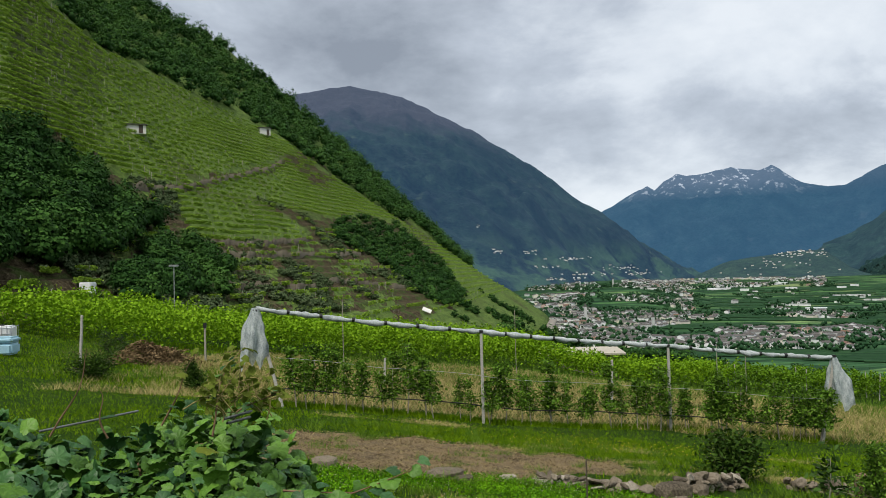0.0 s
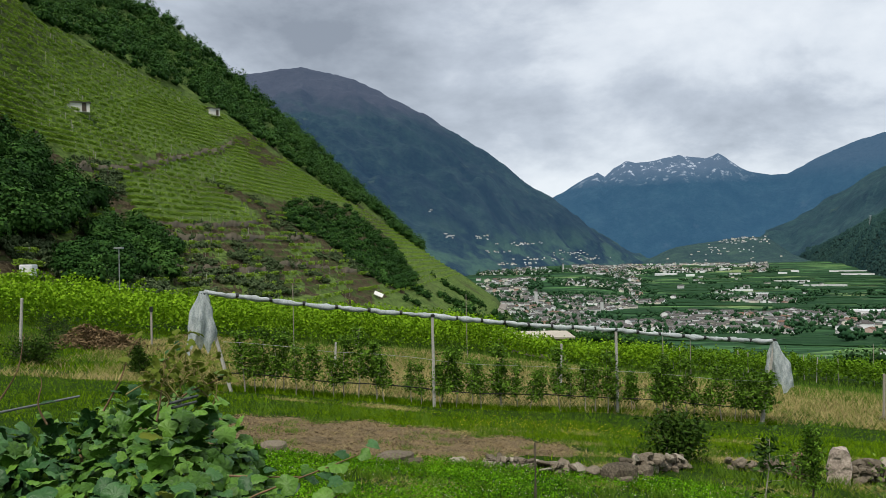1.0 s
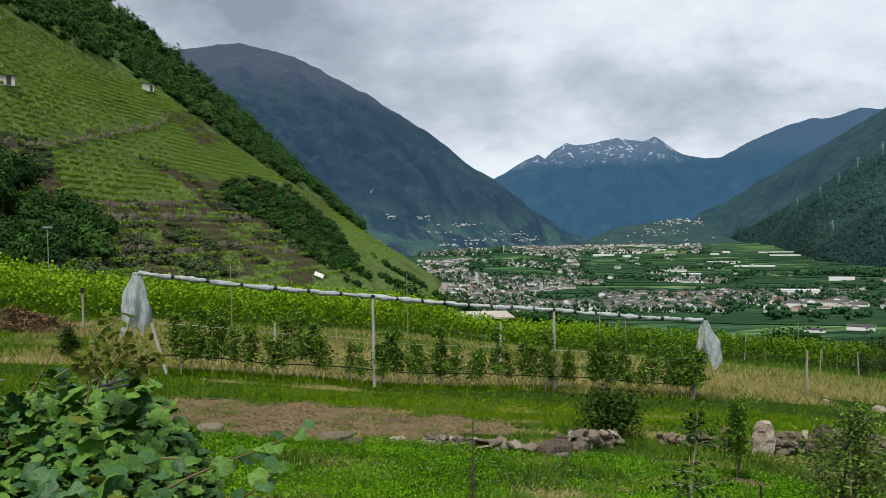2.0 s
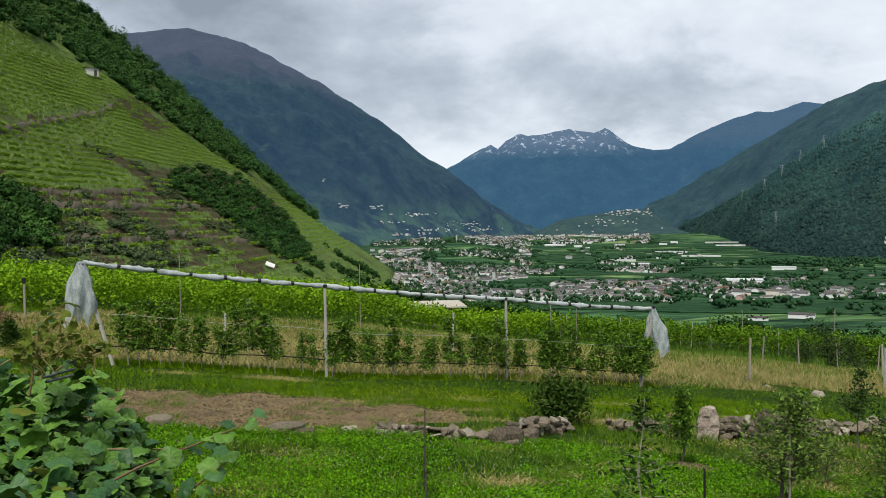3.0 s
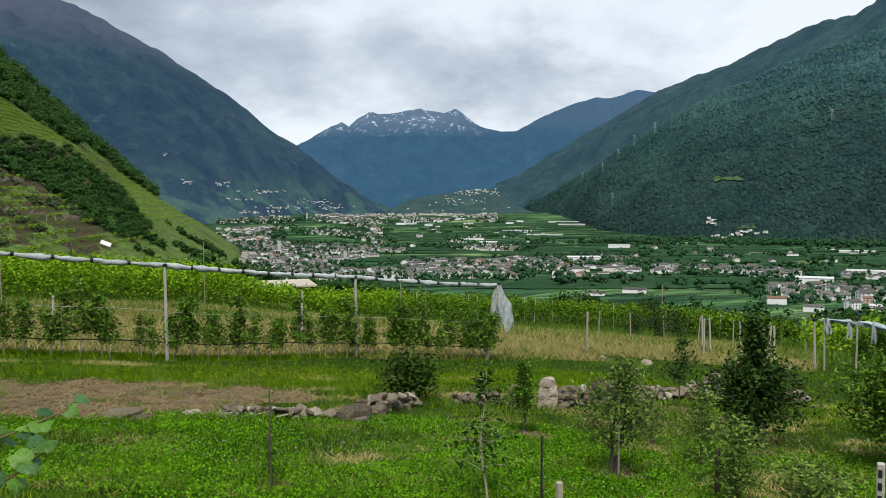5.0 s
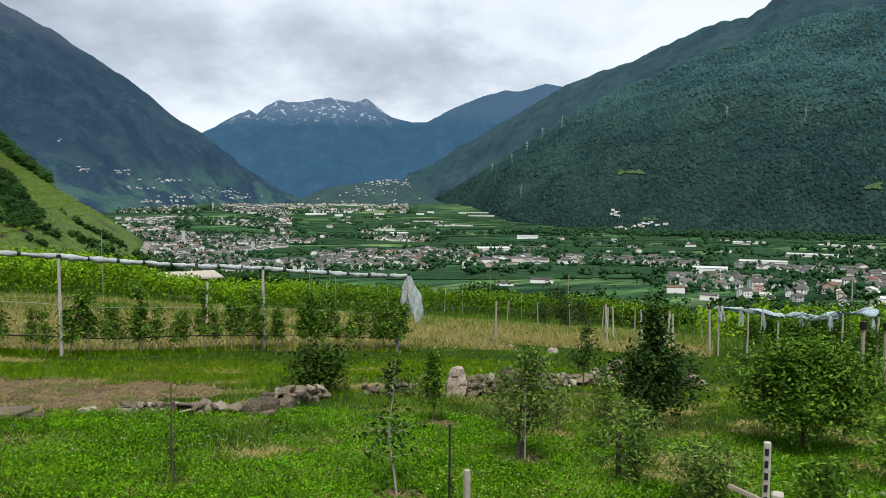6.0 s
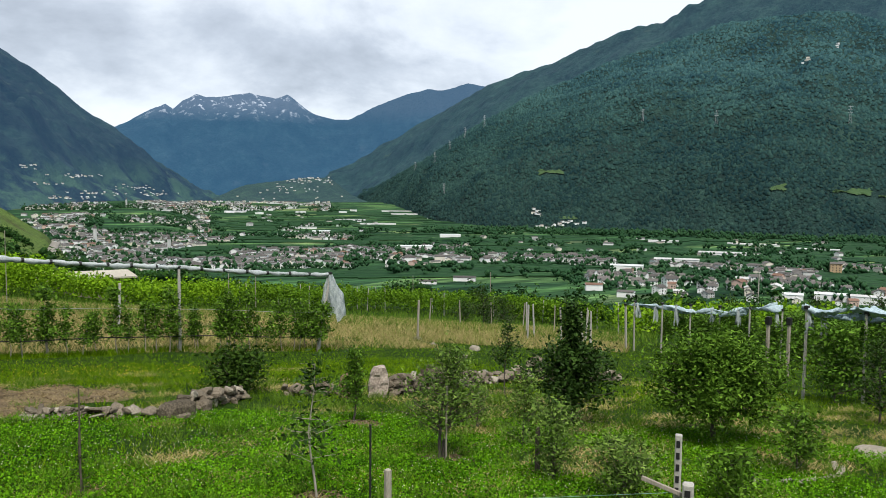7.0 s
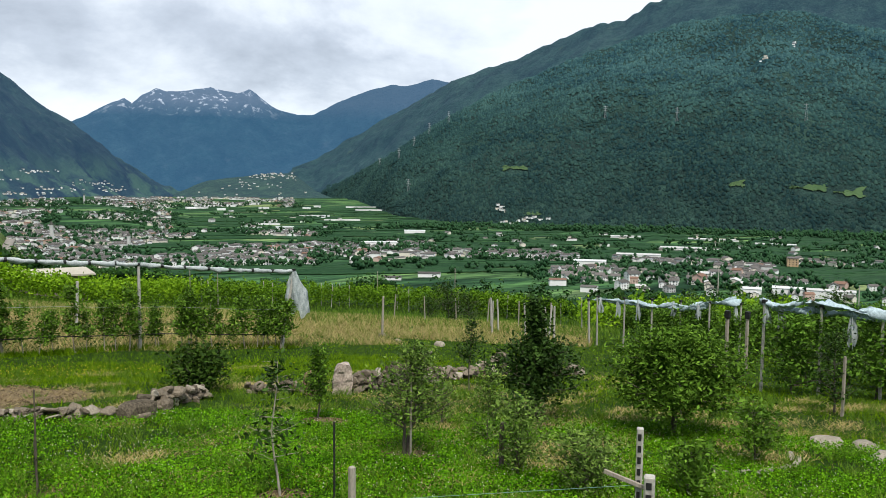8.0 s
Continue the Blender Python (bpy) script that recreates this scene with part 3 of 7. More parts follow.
YOUNG_LEAF = leaf_mat("young_leaf", (0.06, 0.11, 0.02), (0.12, 0.19, 0.045), (0.19, 0.23, 0.07), 0.5, 4.0, 0.3)
CONCRETE = plain_mat("weathered_concrete", (0.27, 0.255, 0.225), (0.52, 0.50, 0.45), 6, 0.9, relief=0.4, spec=0.1)
DARK_WOOD = plain_mat("dark_wood", (0.05, 0.04, 0.03), (0.12, 0.10, 0.075), 14, 0.9, relief=0.4, stretch=(1, 1, 0.2))
GREY_WOOD = plain_mat("grey_wood", (0.22, 0.19, 0.155), (0.42, 0.38, 0.31), 14, 0.9, relief=0.4, stretch=(1, 1, 0.2))
BLACK = plain_mat("black_plastic", (0.012, 0.012, 0.013), (0.03, 0.03, 0.03), 10, 0.5)
STEEL = plain_mat("galvanised_steel", (0.32, 0.33, 0.34), (0.45, 0.46, 0.47), 12, 0.45, 0.7)


def net_mat():
    """Fine grey hail net, pulled together: thin cloth that lets light through."""
    m, nt, b = material("hail_net", 0.7, 0, 0.3)
    c = ramp(nt, noise_tex(nt, 9, 6, stretch=(1, 1, 0.35)), [(0.3, (0.26, 0.31, 0.31)), (0.5, (0.42, 0.47, 0.47)), (0.72, (0.62, 0.66, 0.66))])
    nt.links.new(c, b.inputs["Base Color"])
    tr = node(nt, "ShaderNodeBsdfTransparent")
    mx = node(nt, "ShaderNodeMixShader")
    nt.links.new(ramp(nt, noise_tex(nt, 30, 4), [(0.35, (0.05, 0.05, 0.05)), (0.7, (0.5, 0.5, 0.5))]), mx.inputs[0])
    nt.links.new(b.outputs[0], mx.inputs[1])
    nt.links.new(tr.outputs[0], mx.inputs[2])
    nt.links.new(mx.outputs[0], nt.nodes["Material Output"].inputs["Surface"])
    return m


NET = net_mat()
ROLL = plain_mat("rolled_net", (0.18, 0.215, 0.215), (0.56, 0.60, 0.59), 7, 0.75, relief=0.6)
BLUE_NET = plain_mat("pale_blue_net", (0.10, 0.17, 0.20), (0.54, 0.66, 0.70), 5, 0.75, relief=0.6)


def post_mesh(name, height, w0, w1, mat, lean=0.0, sink=0.15):
    """A square post with worn, bevelled edges, a little thinner at the top."""
    bm = bmesh.new()
    bmesh.ops.create_cube(bm, size=1, matrix=Matrix.Translation((0, 0, 0.5)))
    for v in bm.verts:
        w = w1 if v.co.z > 0.5 else w0
        v.co.x *= w
        v.co.y *= w
        v.co.z = v.co.z * (height + sink) - sink
        v.co.x += lean * v.co.z
    bmesh.ops.bevel(bm, geom=list(bm.edges), offset=w1 * 0.14, segments=1, affect="EDGES")
    me = bpy.data.meshes.new(name)
    bm.to_mesh(me)
    bm.free()
    me.materials.append(mat)
    return me


def gz(x, y):
    return float(ground_z(x, y))


# ---- the young orchard row with its rolled-up hail net ----
ROW = [(-5.9, 24.4), (1.14, 25.0), (7.8, 27.5), (13.4, 27.1)]
TOPS = [EYE - 25.1 * 0.0419, EYE - 25.0 * 0.0806, EYE - 28.6 * 0.1010, EYE - 30.2 * 0.1130]
LEANS = [-0.26, 0.0, 0.0, 0.17]


def row_at(s):
    """A place along the row, s from 0 at the first post to 3 at the last."""
    return float(np.interp(s, range(4), [p[0] for p in ROW])), float(np.interp(s, range(4), [p[1] for p in ROW]))


for k, ((x, y), top, lean) in enumerate(zip(ROW, TOPS, LEANS)):
    h = top - gz(x, y)
    base_x = x - lean * h
    p = thing("trellis_post", "leaning pale concrete end post of the orchard trellis" if lean else "pale concrete trellis post in the young orchard row",
              "post", "trellis posts of the orchard row", at=(base_x, y, gz(base_x, y)))
    part("shaft", post_mesh("shaft", h, 0.10, 0.085, CONCRETE, lean), parent=p)
    cap = bmesh.new()
    bmesh.ops.create_cube(cap, size=1, matrix=Matrix.Translation((lean * h, 0, h + 0.03)) @ Matrix.Diagonal((0.15, 0.13, 0.10, 1)))
    bmesh.ops.bevel(cap, geom=list(cap.edges), offset=0.02, segments=2, affect="EDGES")
    part("cap", cap, BLACK, p, "black plastic post cap")


def lumpy_roll(a, b, sag, r, seed, n=None, ties=6, squash=0.8):
    """A net rolled up along a wire and tied at intervals."""
    rng = np.random.default_rng(seed)
    a, b = np.asarray(a, float), np.asarray(b, float)
    n = n or int(np.linalg.norm(b - a) * 12)
    t = np.linspace(0, 1, n)
    p = a + (b - a) * t[:, None]
    p[:, 2] -= sag * 4 * t * (1 - t)
    tie = np.abs(np.sin(np.pi * t * ties))
    p[:, 2] -= 0.35 * r * tie ** 0.5 - 0.1 * r * fbm(t * 40, t * 0 + seed, 3, seed)
    rad = r * (0.45 + 0.6 * tie ** 0.6) * (1 + 0.35 * fbm(t * 30, t * 0, 3, seed + 1))
    v, f = tube(p, rad, 9)
    v = v + np.stack([fbm(v[:, 0] * 6, v[:, 2] * 14, 3, seed + 2)] * 3, 1) * r * 0.5
    return v, f, p, t


roll = thing("rolled_hail_net", "grey-white hail net rolled up and tied along its wire", "net")
for k in range(3):
    a, b = (*ROW[k], TOPS[k] + 0.05), (*ROW[k + 1], TOPS[k + 1] + 0.05)
    v, f, p, t = lumpy_roll(a, b, 0.06, 0.085, 40 + k, ties=(7, 8, 7)[k])
    net = part("net_roll", mesh_from("net_roll", v, f, ROLL, True), parent=roll)
    for j in range(1, (7, 8, 7)[k]):
        q = p[int(j / (7, 8, 7)[k] * (len(p) - 1))]
        bm = bmesh.new()
        bmesh.ops.create_cone(bm, cap_ends=True, segments=8, radius1=0.075, radius2=0.075, depth=0.09, matrix=Matrix.Rotation(radians(90), 4, "Y"))
        part("tie", bm, BLACK, net, "black rubber tie", pose(*q, 0, 0, 8))


def hanging_bundle(x, y, top, seed, w, length, skew=0.0):
    """The gathered end of the net, hanging down like cloth from the post's head."""
    n, m = 20, 26
    u, t = np.meshgrid(np.linspace(0, 2 * np.pi, n, endpoint=False), np.linspace(0, 1, m), indexing="ij")
    rad_ = w * (0.30 + 0.70 * np.sin(np.pi * np.clip(t, 0, 1) * 0.62)) * (1 + 0.35 * np.sin(u * 5 + seed) * (0.3 + t)) * (1 + 0.5 * fbm(u * 2, t * 3, 3, seed))
    ragged = length * (1 + 0.18 * np.sin(u * 3 + seed) + 0.25 * fbm(u * 3, u * 0, 3, seed + 5))
    v = np.stack([x + np.cos(u) * rad_ + skew * t, y + np.sin(u) * rad_ * 0.55, top - t * ragged], -1).reshape(-1, 3)
    i, j = np.meshgrid(np.arange(n), np.arange(m - 1), indexing="ij")
    i, j = i.ravel(), j.ravel()
    f = np.stack([i * m + j, ((i + 1) % n) * m + j, ((i + 1) % n) * m + j + 1, i * m + j + 1], 1)
    return mesh_from("net_end", v, f, NET, True)


for k, (w, length, skew) in ((0, (0.34, 1.55, -0.15)), (3, (0.36, 1.5, 0.25))):
    ob = new("hanging_net", hanging_bundle(*ROW[k], TOPS[k] + 0.05, 3 + k, w, length, skew))
    tagged(ob, "gathered end of grey hail net hanging from the end post", "net", "hanging net ends")

wire = thing("trellis_wire", "dark irrigation hose and wires strung along the orchard row", "wire")
for hgt, r, mat in ((0.55, 0.018, BLACK), (1.5, 0.006, STEEL)):
    pts = [(*row_at(s), gz(*row_at(s)) + hgt + 0.03 * math.sin(s * 9)) for s in np.linspace(0.08, 2.95, 40)]
    v, f = tube(pts, [r] * 40, 5)
    part("hose" if r > 0.01 else "strand", mesh_from("strand", v, f, mat, True), parent=wire)

rng = np.random.default_rng(21)
slim = lambda h: 0.40 * (1 - 0.66 * h) + 0.06
apple_kinds = [plant("apple_tree", "young slender apple tree with small dark green leaves", "tree", row_at(-0.02 + 0.3 * k), grow(
    rng, 1.70 + 0.15 * k, 0.30, slim, 34, 30, 0.125, 0.3, 0.022), GREY_WOOD, APPLE_LEAF, "young trees of the orchard row", scale=1.0) for k in range(4)]
n_row = 42
for k in range(n_row):
    s = 0.2 + (2.92 - 0.2) * k / (n_row - 1) + rng.normal() * 0.035
    x, y = row_at(s)
    place(apple_kinds[k % 4], (x, y + 0.15 + rng.normal() * 0.1), rng.uniform(0, 360), rng.choice([0.68, 0.8, 0.9, 1.0, 1.12]))
for k, ob in enumerate(apple_kinds):
    x, y = row_at(2.97 - 0.1 * k if k < 2 else 0.05 + 0.09 * k)
    ob.matrix_basis = pose(x, y + 0.6, gz(x, y + 0.6) - 0.02)

# ---- young fruit trees, shrubs and stakes on the meadow ----
t1 = plant("fruit_tree", "young twin-stemmed fruit tree with small grey-green leaves", "tree", (6.7, 9.6), grow(
    rng, 1.8, 0.2, lambda h: 0.76 * (1 - h) ** 0.7 + 0.08, 110, 46, 0.072, 0.55, 0.028, forks=2, width=0.42), BARK, GREY_LEAF, "young fruit trees on the meadow")
plant("fruit_tree", "slim young fruit tree with dense green leaves", "tree", (7.0, 13.0), grow(
    rng, 1.45, 0.28, lambda h: 0.24 * (1 - 0.6 * h) + 0.05, 60, 30, 0.075, 0.8, 0.02), BARK, APPLE_LEAF, "young fruit trees on the meadow")
plant("fruit_tree", "thin sparse sapling with drooping narrow leaves", "tree", (4.1, 8.4), grow(
    rng, 1.75, 0.25, lambda h: 0.40 * (1 - 0.6 * h) + 0.05, 30, 15, 0.10, 0.2, 0.017, width=0.42), GREY_WOOD, DARK_LEAF, "young fruit trees on the meadow")
plant("fruit_tree", "small dark-leaved fruit tree on a thin trunk", "tree", (12.4, 15.1), grow(
    rng, 1.85, 0.30, lambda h: 0.52 * (1 - 0.85 * h) + 0.05, 40, 26, 0.085, 0.6, 0.02), BARK, DARK_LEAF, "young fruit trees on the meadow")
plant("fruit_tree", "dark glossy-leaved fruit tree with a slim upper crown", "tree", (11.0, 11.2), grow(
    rng, 2.5, 0.16, lambda h: (1.10 * (1 - (h / 0.62) ** 2 * 0.75) if h < 0.58 else 0.40 * (1.25 - h)) + 0.03 - 0.12 * (0.5 < h < 0.64), 150, 95, 0.105, 0.45, 0.035), BARK, DARK_LEAF, "young fruit trees on the meadow")
plant("round_tree", "low broad tree with large pointed green leaves", "tree", (11.95, 8.6), grow(
    rng, 1.95, 0.24, lambda h: 1.42 * min(1.0, 0.72 + 1.2 * h) * (1 - h) ** 0.5 + 0.06, 140, 230, 0.105, 0.30, 0.06, width=0.38, flat=0.5, lean=0.02, gap=0.35), BARK, APPLE_LEAF)
plant("fruit_tree", "dark-leaved young tree tied to a concrete post", "tree", (17.7, 8.5), grow(
    rng, 1.9, 0.15, lambda h: 0.62 * (1 - 0.5 * h) + 0.05, 55, 30, 0.085, 0.5, 0.03), BARK, DARK_LEAF, "young fruit trees on the meadow")
plant("round_bush", "rounded dark green bush by the ruined wall", "bush", (6.3, 17.6), grow(
    rng, 0.95, 0.02, lambda h: 0.80 * math.sqrt(max(0.02, 1 - h * h)) + 0.05, 100, 46, 0.12, 0.5, 0.03), BARK, BUSH_LEAF)
shrub = lambda seed, h, w, leaf, n, m: grow(np.random.default_rng(seed), h, 0.02, lambda q: w * (1.05 - 0.55 * q), int(n * 1.3), int(m * 1.0), leaf * 1.3, 0.85, 0.012, gap=0.15, width=0.40)
SHRUB = "loose shrub with small grey-green leaves"
plant("shrub", SHRUB, "shrub", (7.3, 7.7), shrub(61, 1.05, 0.62, 0.055, 60, 30), BARK, GREY_LEAF, "shrubs on the meadow")
plant("shrub", SHRUB, "shrub", (8.6, 9.9), shrub(62, 1.25, 0.45, 0.055, 46, 26), BARK, GREY_LEAF, "shrubs on the meadow")
plant("shrub", SHRUB, "shrub", (7.4, 6.5), shrub(63, 0.75, 0.55, 0.06, 50, 24), BARK, GREY_LEAF, "shrubs on the meadow")
plant("shrub", "leggy green shrub behind the stone edging", "shrub", (11.0, 6.4), shrub(64, 0.85, 0.6, 0.07, 50, 24), BARK, APPLE_LEAF, "shrubs on the meadow")
plant("shrub", "low bright green shrub by the concrete posts", "shrub", (8.6, 5.9), shrub(65, 0.6, 0.5, 0.075, 44, 22), BARK, APPLE_LEAF, "shrubs on the meadow")
plant("shrub", "low bright green shrub by the concrete posts", "shrub", (7.9, 7.0), shrub(66, 0.65, 0.45, 0.065, 40, 20), BARK, GREY_LEAF, "shrubs on the meadow")
plant("shrub", "sparse pale shrub before the dry-stone wall", "shrub", (8.9, 11.6), shrub(67, 0.9, 0.4, 0.05, 34, 16), BARK, GREY_LEAF, "shrubs on the meadow")
plant("shrub", "low weedy shrub at the wall's foot", "shrub", (8.0, 15.2), shrub(68, 0.55, 0.35, 0.07, 30, 16), BARK, APPLE_LEAF, "shrubs on the meadow")
plant("conifer_sapling", "thin bare-topped sapling tied to a dark stake", "sapling", (1.75, 9.9), grow(
    rng, 1.05, 0.03, lambda h: 0.16 * (1 - h) ** 1.4 + 0.01, 40, 12, 0.05, 0.4, 0.016, width=0.25), DARK_WOOD, BUSH_LEAF)
plant("round_bush", "dark bush at the foot of the old post", "bush", (-14.0, 31.0), grow(
    rng, 0.80, 0.02, lambda h: 1.05 * math.sqrt(max(0.02, 1 - h * h)), 90, 44, 0.12, 0.5, 0.03), BARK, BUSH_LEAF)
plant("conifer_bush", "small dark conical bush in the long grass", "bush", (-9.2, 28.6), grow(
    rng, 1.15, 0.02, lambda h: 0.5 * (1 - h) ** 0.7 + 0.05, 80, 40, 0.10, 0.6, 0.03), BARK, BUSH_LEAF)


def stick(name, label, category, at, height, w, mat, lean=0.0, group="", cap=None):
    ob = thing(name, label, category, group, at=(*at, gz(*at)))
    part("shaft", post_mesh("shaft", height, w, w * 0.92, mat, lean), parent=ob)
    if cap:
        bm = bmesh.new()
        bmesh.ops.create_cube(bm, size=1, matrix=Matrix.Translation((lean * height, 0, height)) @ Matrix.Diagonal((w * 1.5, w * 1.5, cap, 1)))
        bmesh.ops.bevel(bm, geom=list(bm.edges), offset=0.012, segments=2, affect="EDGES")
        part("cap", bm, BLACK, ob, "black plastic cap")
    return ob


stick("stake", "thin black stake with a pale tip", "stake", (4.5, 7.8), 1.0, 0.022, BLACK)
stick("stake", "short round-topped wooden stake", "stake", (4.62, 7.6), 0.50, 0.075, GREY_WOOD)
stick("stake", "dark stake supporting a young fruit tree", "stake", (6.75, 9.5), 1.15, 0.025, GREY_WOOD)
stick("stake", "rough dark stake in the middle of a shrub", "stake", (7.35, 8.1), 0.7, 0.06, DARK_WOOD)
stick("stake", "dark thin stake beside a sapling", "stake", (1.72, 9.85), 1.3, 0.018, DARK_WOOD)
stick("old_post", "leaning grey post in the rough grass", "post", (-17.0, 36.4), 2.35, 0.11, CONCRETE, 0.05, "old posts")
stick("old_post", "grey post with a black cap by the brush pile", "post", (-13.2, 43.0), 2.0, 0.10, GREY_WOOD, 0.0, "old posts", 0.28)
stick("old_post", "lone grey post in the tan grass", "post", (19.7, 30.7), 1.9, 0.09, GREY_WOOD, 0.03, "old posts")
stick("old_post", "pale concrete post leaning between the rows", "post", (6.9, 33.0), 2.1, 0.10, CONCRETE, 0.04, "old posts")
stick("old_post", "pale concrete post leaning between the rows", "post", (-2.9, 36.4), 1.3, 0.10, CONCRETE, 0.05, "old posts")
stick("concrete_post", "grey concrete post with slots beside a young tree", "post", (17.45, 8.2), 1.35, 0.06, GREY_WOOD)


def slotted_post(at, height, w, label, arm):
    """A concrete vineyard post with a row of slots along its face."""
    ob = thing("slotted_post", label, "post", "concrete fence posts", at=(*at, gz(*at)), rz=-52)
    part("shaft", post_mesh("shaft", height, w, w, CONCRETE), parent=ob)
    # thin black blocks on the face stand in for the shade in the slots
    for k in range(int(height / 0.13)):
        bm = bmesh.new()
        bmesh.ops.create_cube(bm, size=1, matrix=Matrix.Diagonal((w * 0.5, 0.012, 0.075, 1)))
        part("slot", bm, BLACK, ob, m=pose(-w * 0.05, -w / 2 - 0.001, height - 0.10 - 0.13 * k))
    if arm:
        bm = bmesh.new()
        bmesh.ops.create_cube(bm, size=1, matrix=Matrix.Diagonal((0.46, 0.035, 0.05, 1)))
        bmesh.ops.bevel(bm, geom=list(bm.edges), offset=0.006, segments=1, affect="EDGES")
        part("arm", bm, GREY_WOOD, ob, "weathered grey batten", pose(-0.16, -w / 2 - 0.02, height - 0.58, 0, 18, 0))
    return ob


slotted_post((7.0, 5.4), 1.15, 0.075, "slotted grey concrete post with a wooden batten", True)
slotted_post((6.93, 5.2), 0.66, 0.12, "short thick slotted concrete post", False)

# fence wires from the slotted posts
fence_wire = thing("fence_wire", "thin green wires running from the concrete post", "wire")
for h in (0.35, 0.5):
    a, b = np.array((7.0, 5.4, gz(7.0, 5.4) + h)), np.array((3.6, 6.4, gz(3.6, 6.4) + h + 0.02))
    v, f = tube(a + (b - a) * np.linspace(0, 1, 12)[:, None] - [0, 0, 0.0], [0.003] * 12, 4)
    part("strand", mesh_from("strand", v, f, plain_mat("green_wire", (0.10, 0.22, 0.16), (0.2, 0.34, 0.26), 10, 0.5), True), parent=fence_wire)

# ---- stones ----
STONE = plain_mat("grey_stone", (0.036, 0.030, 0.020), (0.26, 0.22, 0.165), 6, 0.95, relief=1.0, rand=0.5, spec=0.05)
PALE_STONE = plain_mat("pale_stone", (0.15, 0.13, 0.095), (0.42, 0.38, 0.31), 5, 0.95, relief=0.9, rand=0.4, spec=0.05)


def stone_mesh(seed, mat, angular=0.5):
    """A rough boulder, about 1 across, flat below."""
    bm = bmesh.new()
    bmesh.ops.create_icosphere(bm, subdivisions=2, radius=0.5)
    for v in bm.verts:
        n = noise.noise(v.co * 2.1 + Vector((seed * 7.1, seed * 3.3, 0))) + 0.5 * noise.noise(v.co * 5 + Vector((0, seed * 5.7, 2)))
        v.co *= 1 + 0.55 * n + 0.12 * noise.noise(v.co * 11 + Vector((seed, 0, 0)))
        for ax in range(3):
            lim = 0.36 + 0.05 * ((seed * (ax + 3)) % 3)
            v.co[ax] = max(-lim, min(lim, v.co[ax])) * (1 - angular) + v.co[ax] * angular
        v.co.z = max(v.co.z, -0.3)
    me = bpy.data.meshes.new("stone")
    bm.to_mesh(me)
    bm.free()
    me.materials.append(mat)
    return me


STONES = [stone_mesh(k, STONE, 0.35) for k in range(7)]
PALES = [stone_mesh(k + 20, PALE_STONE, 0.4) for k in range(3)]


def loose_stone(at, size, label, pale=False, rz=0, category="stone", group="loose stones", sink=0.25, k=0):
    x, y = at
    ob = new("stone", (PALES if pale else STONES)[k % (3 if pale else 7)])
    ob.matrix_basis = pose(x, y, gz(x, y) + size[2] * (0.5 - sink), 0, 0, rz)
    ob.scale = size
    return tagged(ob, label, category, group)


rng = np.random.default_rng(5)


def stone_wall(label, line, height, thick, n_long, courses, seed):
    """A dry-stone wall: every stone is a part of its own."""
    r = np.random.default_rng(seed)
    ob = thing("dry_stone_wall", label, "wall", at=(*line[0], gz(*line[0])))
    inv = ob.matrix_basis.inverted()
    seg = np.concatenate([[0], np.cumsum([math.dist(line[i], line[i + 1]) for i in range(len(line) - 1)])])
    for c in range(courses):
        s = 0.0
        while s < seg[-1]:
            ln = 0.08 + 0.27 * r.uniform() ** 1.9
            top = height(s / seg[-1])
            hh = max(0.06, min(0.19, top / courses * r.uniform(0.6, 1.6)))
            z = c * top / courses
            if z < top - 0.02 and r.uniform() < 0.96:
                x, y = (float(np.interp(s + ln / 2, seg, [p[a] for p in line])) for a in (0, 1))
                y += r.normal() * thick * 0.22
                part("stone", STONES[r.integers(7)] if r.uniform() < 0.86 else PALES[r.integers(3)], parent=ob, m=inv @ pose(
                    x, y, gz(x, y) + z + hh * 0.32, r.normal() * 17, r.normal() * 15, r.uniform(-40, 40)) @ Matrix.Diagonal((ln * 1.2, thick * r.uniform(0.6, 1), hh * 1.35, 1)))
            s += ln * r.uniform(0.75, 1.0)
    return ob


stone_wall("ruined low dry-stone wall of grey boulders", [(1.7, 15.4), (3.0, 15.1), (4.2, 14.6), (5.0, 15.4), (6.0, 16.3)],
           lambda s: 0.17 + 0.19 * smooth_step(0.35, 0.6, s) * (1 - 0.5 * smooth_step(0.75, 1, s)), 0.42, 0, 4, 81)
stone_wall("dry-stone wall of flat grey stones across the meadow", [(9.45, 15.9), (10.8, 16.3), (13.1, 16.9), (15.6, 17.5)],
           lambda s: 0.42 + 0.1 * math.sin(s * 7) + 0.18 * float(smooth_step(0.85, 1.0, s)), 0.4, 0, 4, 82)
stone_wall("tumbled end of the wall overgrown with grass", [(7.3, 17.0), (8.0, 16.8), (8.8, 16.4)], lambda s: 0.25, 0.35, 0, 2, 83)
stone_wall("low tumbled stones at the far end of the wall", [(16.0, 17.3), (16.9, 16.6), (17.7, 16.1)], lambda s: 0.26, 0.4, 0, 2, 84)
loose_stone((4.15, 14.6), (0.82, 0.5, 0.46), "large brown-grey boulder in the ruined wall", k=5, rz=12)
loose_stone((4.75, 15.0), (0.42, 0.4, 0.34), "grey boulder in the ruined wall", k=2, rz=40)
loose_stone((5.4, 15.8), (0.42, 0.36, 0.28), "grey boulder in the ruined wall", k=3, rz=10)
loose_stone((-0.1, 15.0), (0.85, 0.55, 0.30), "flat grey slab at the edge of the bed", k=4)
loose_stone((0.25, 14.8), (0.5, 0.3, 0.22), "flat grey slab at the edge of the bed", k=6, rz=20)
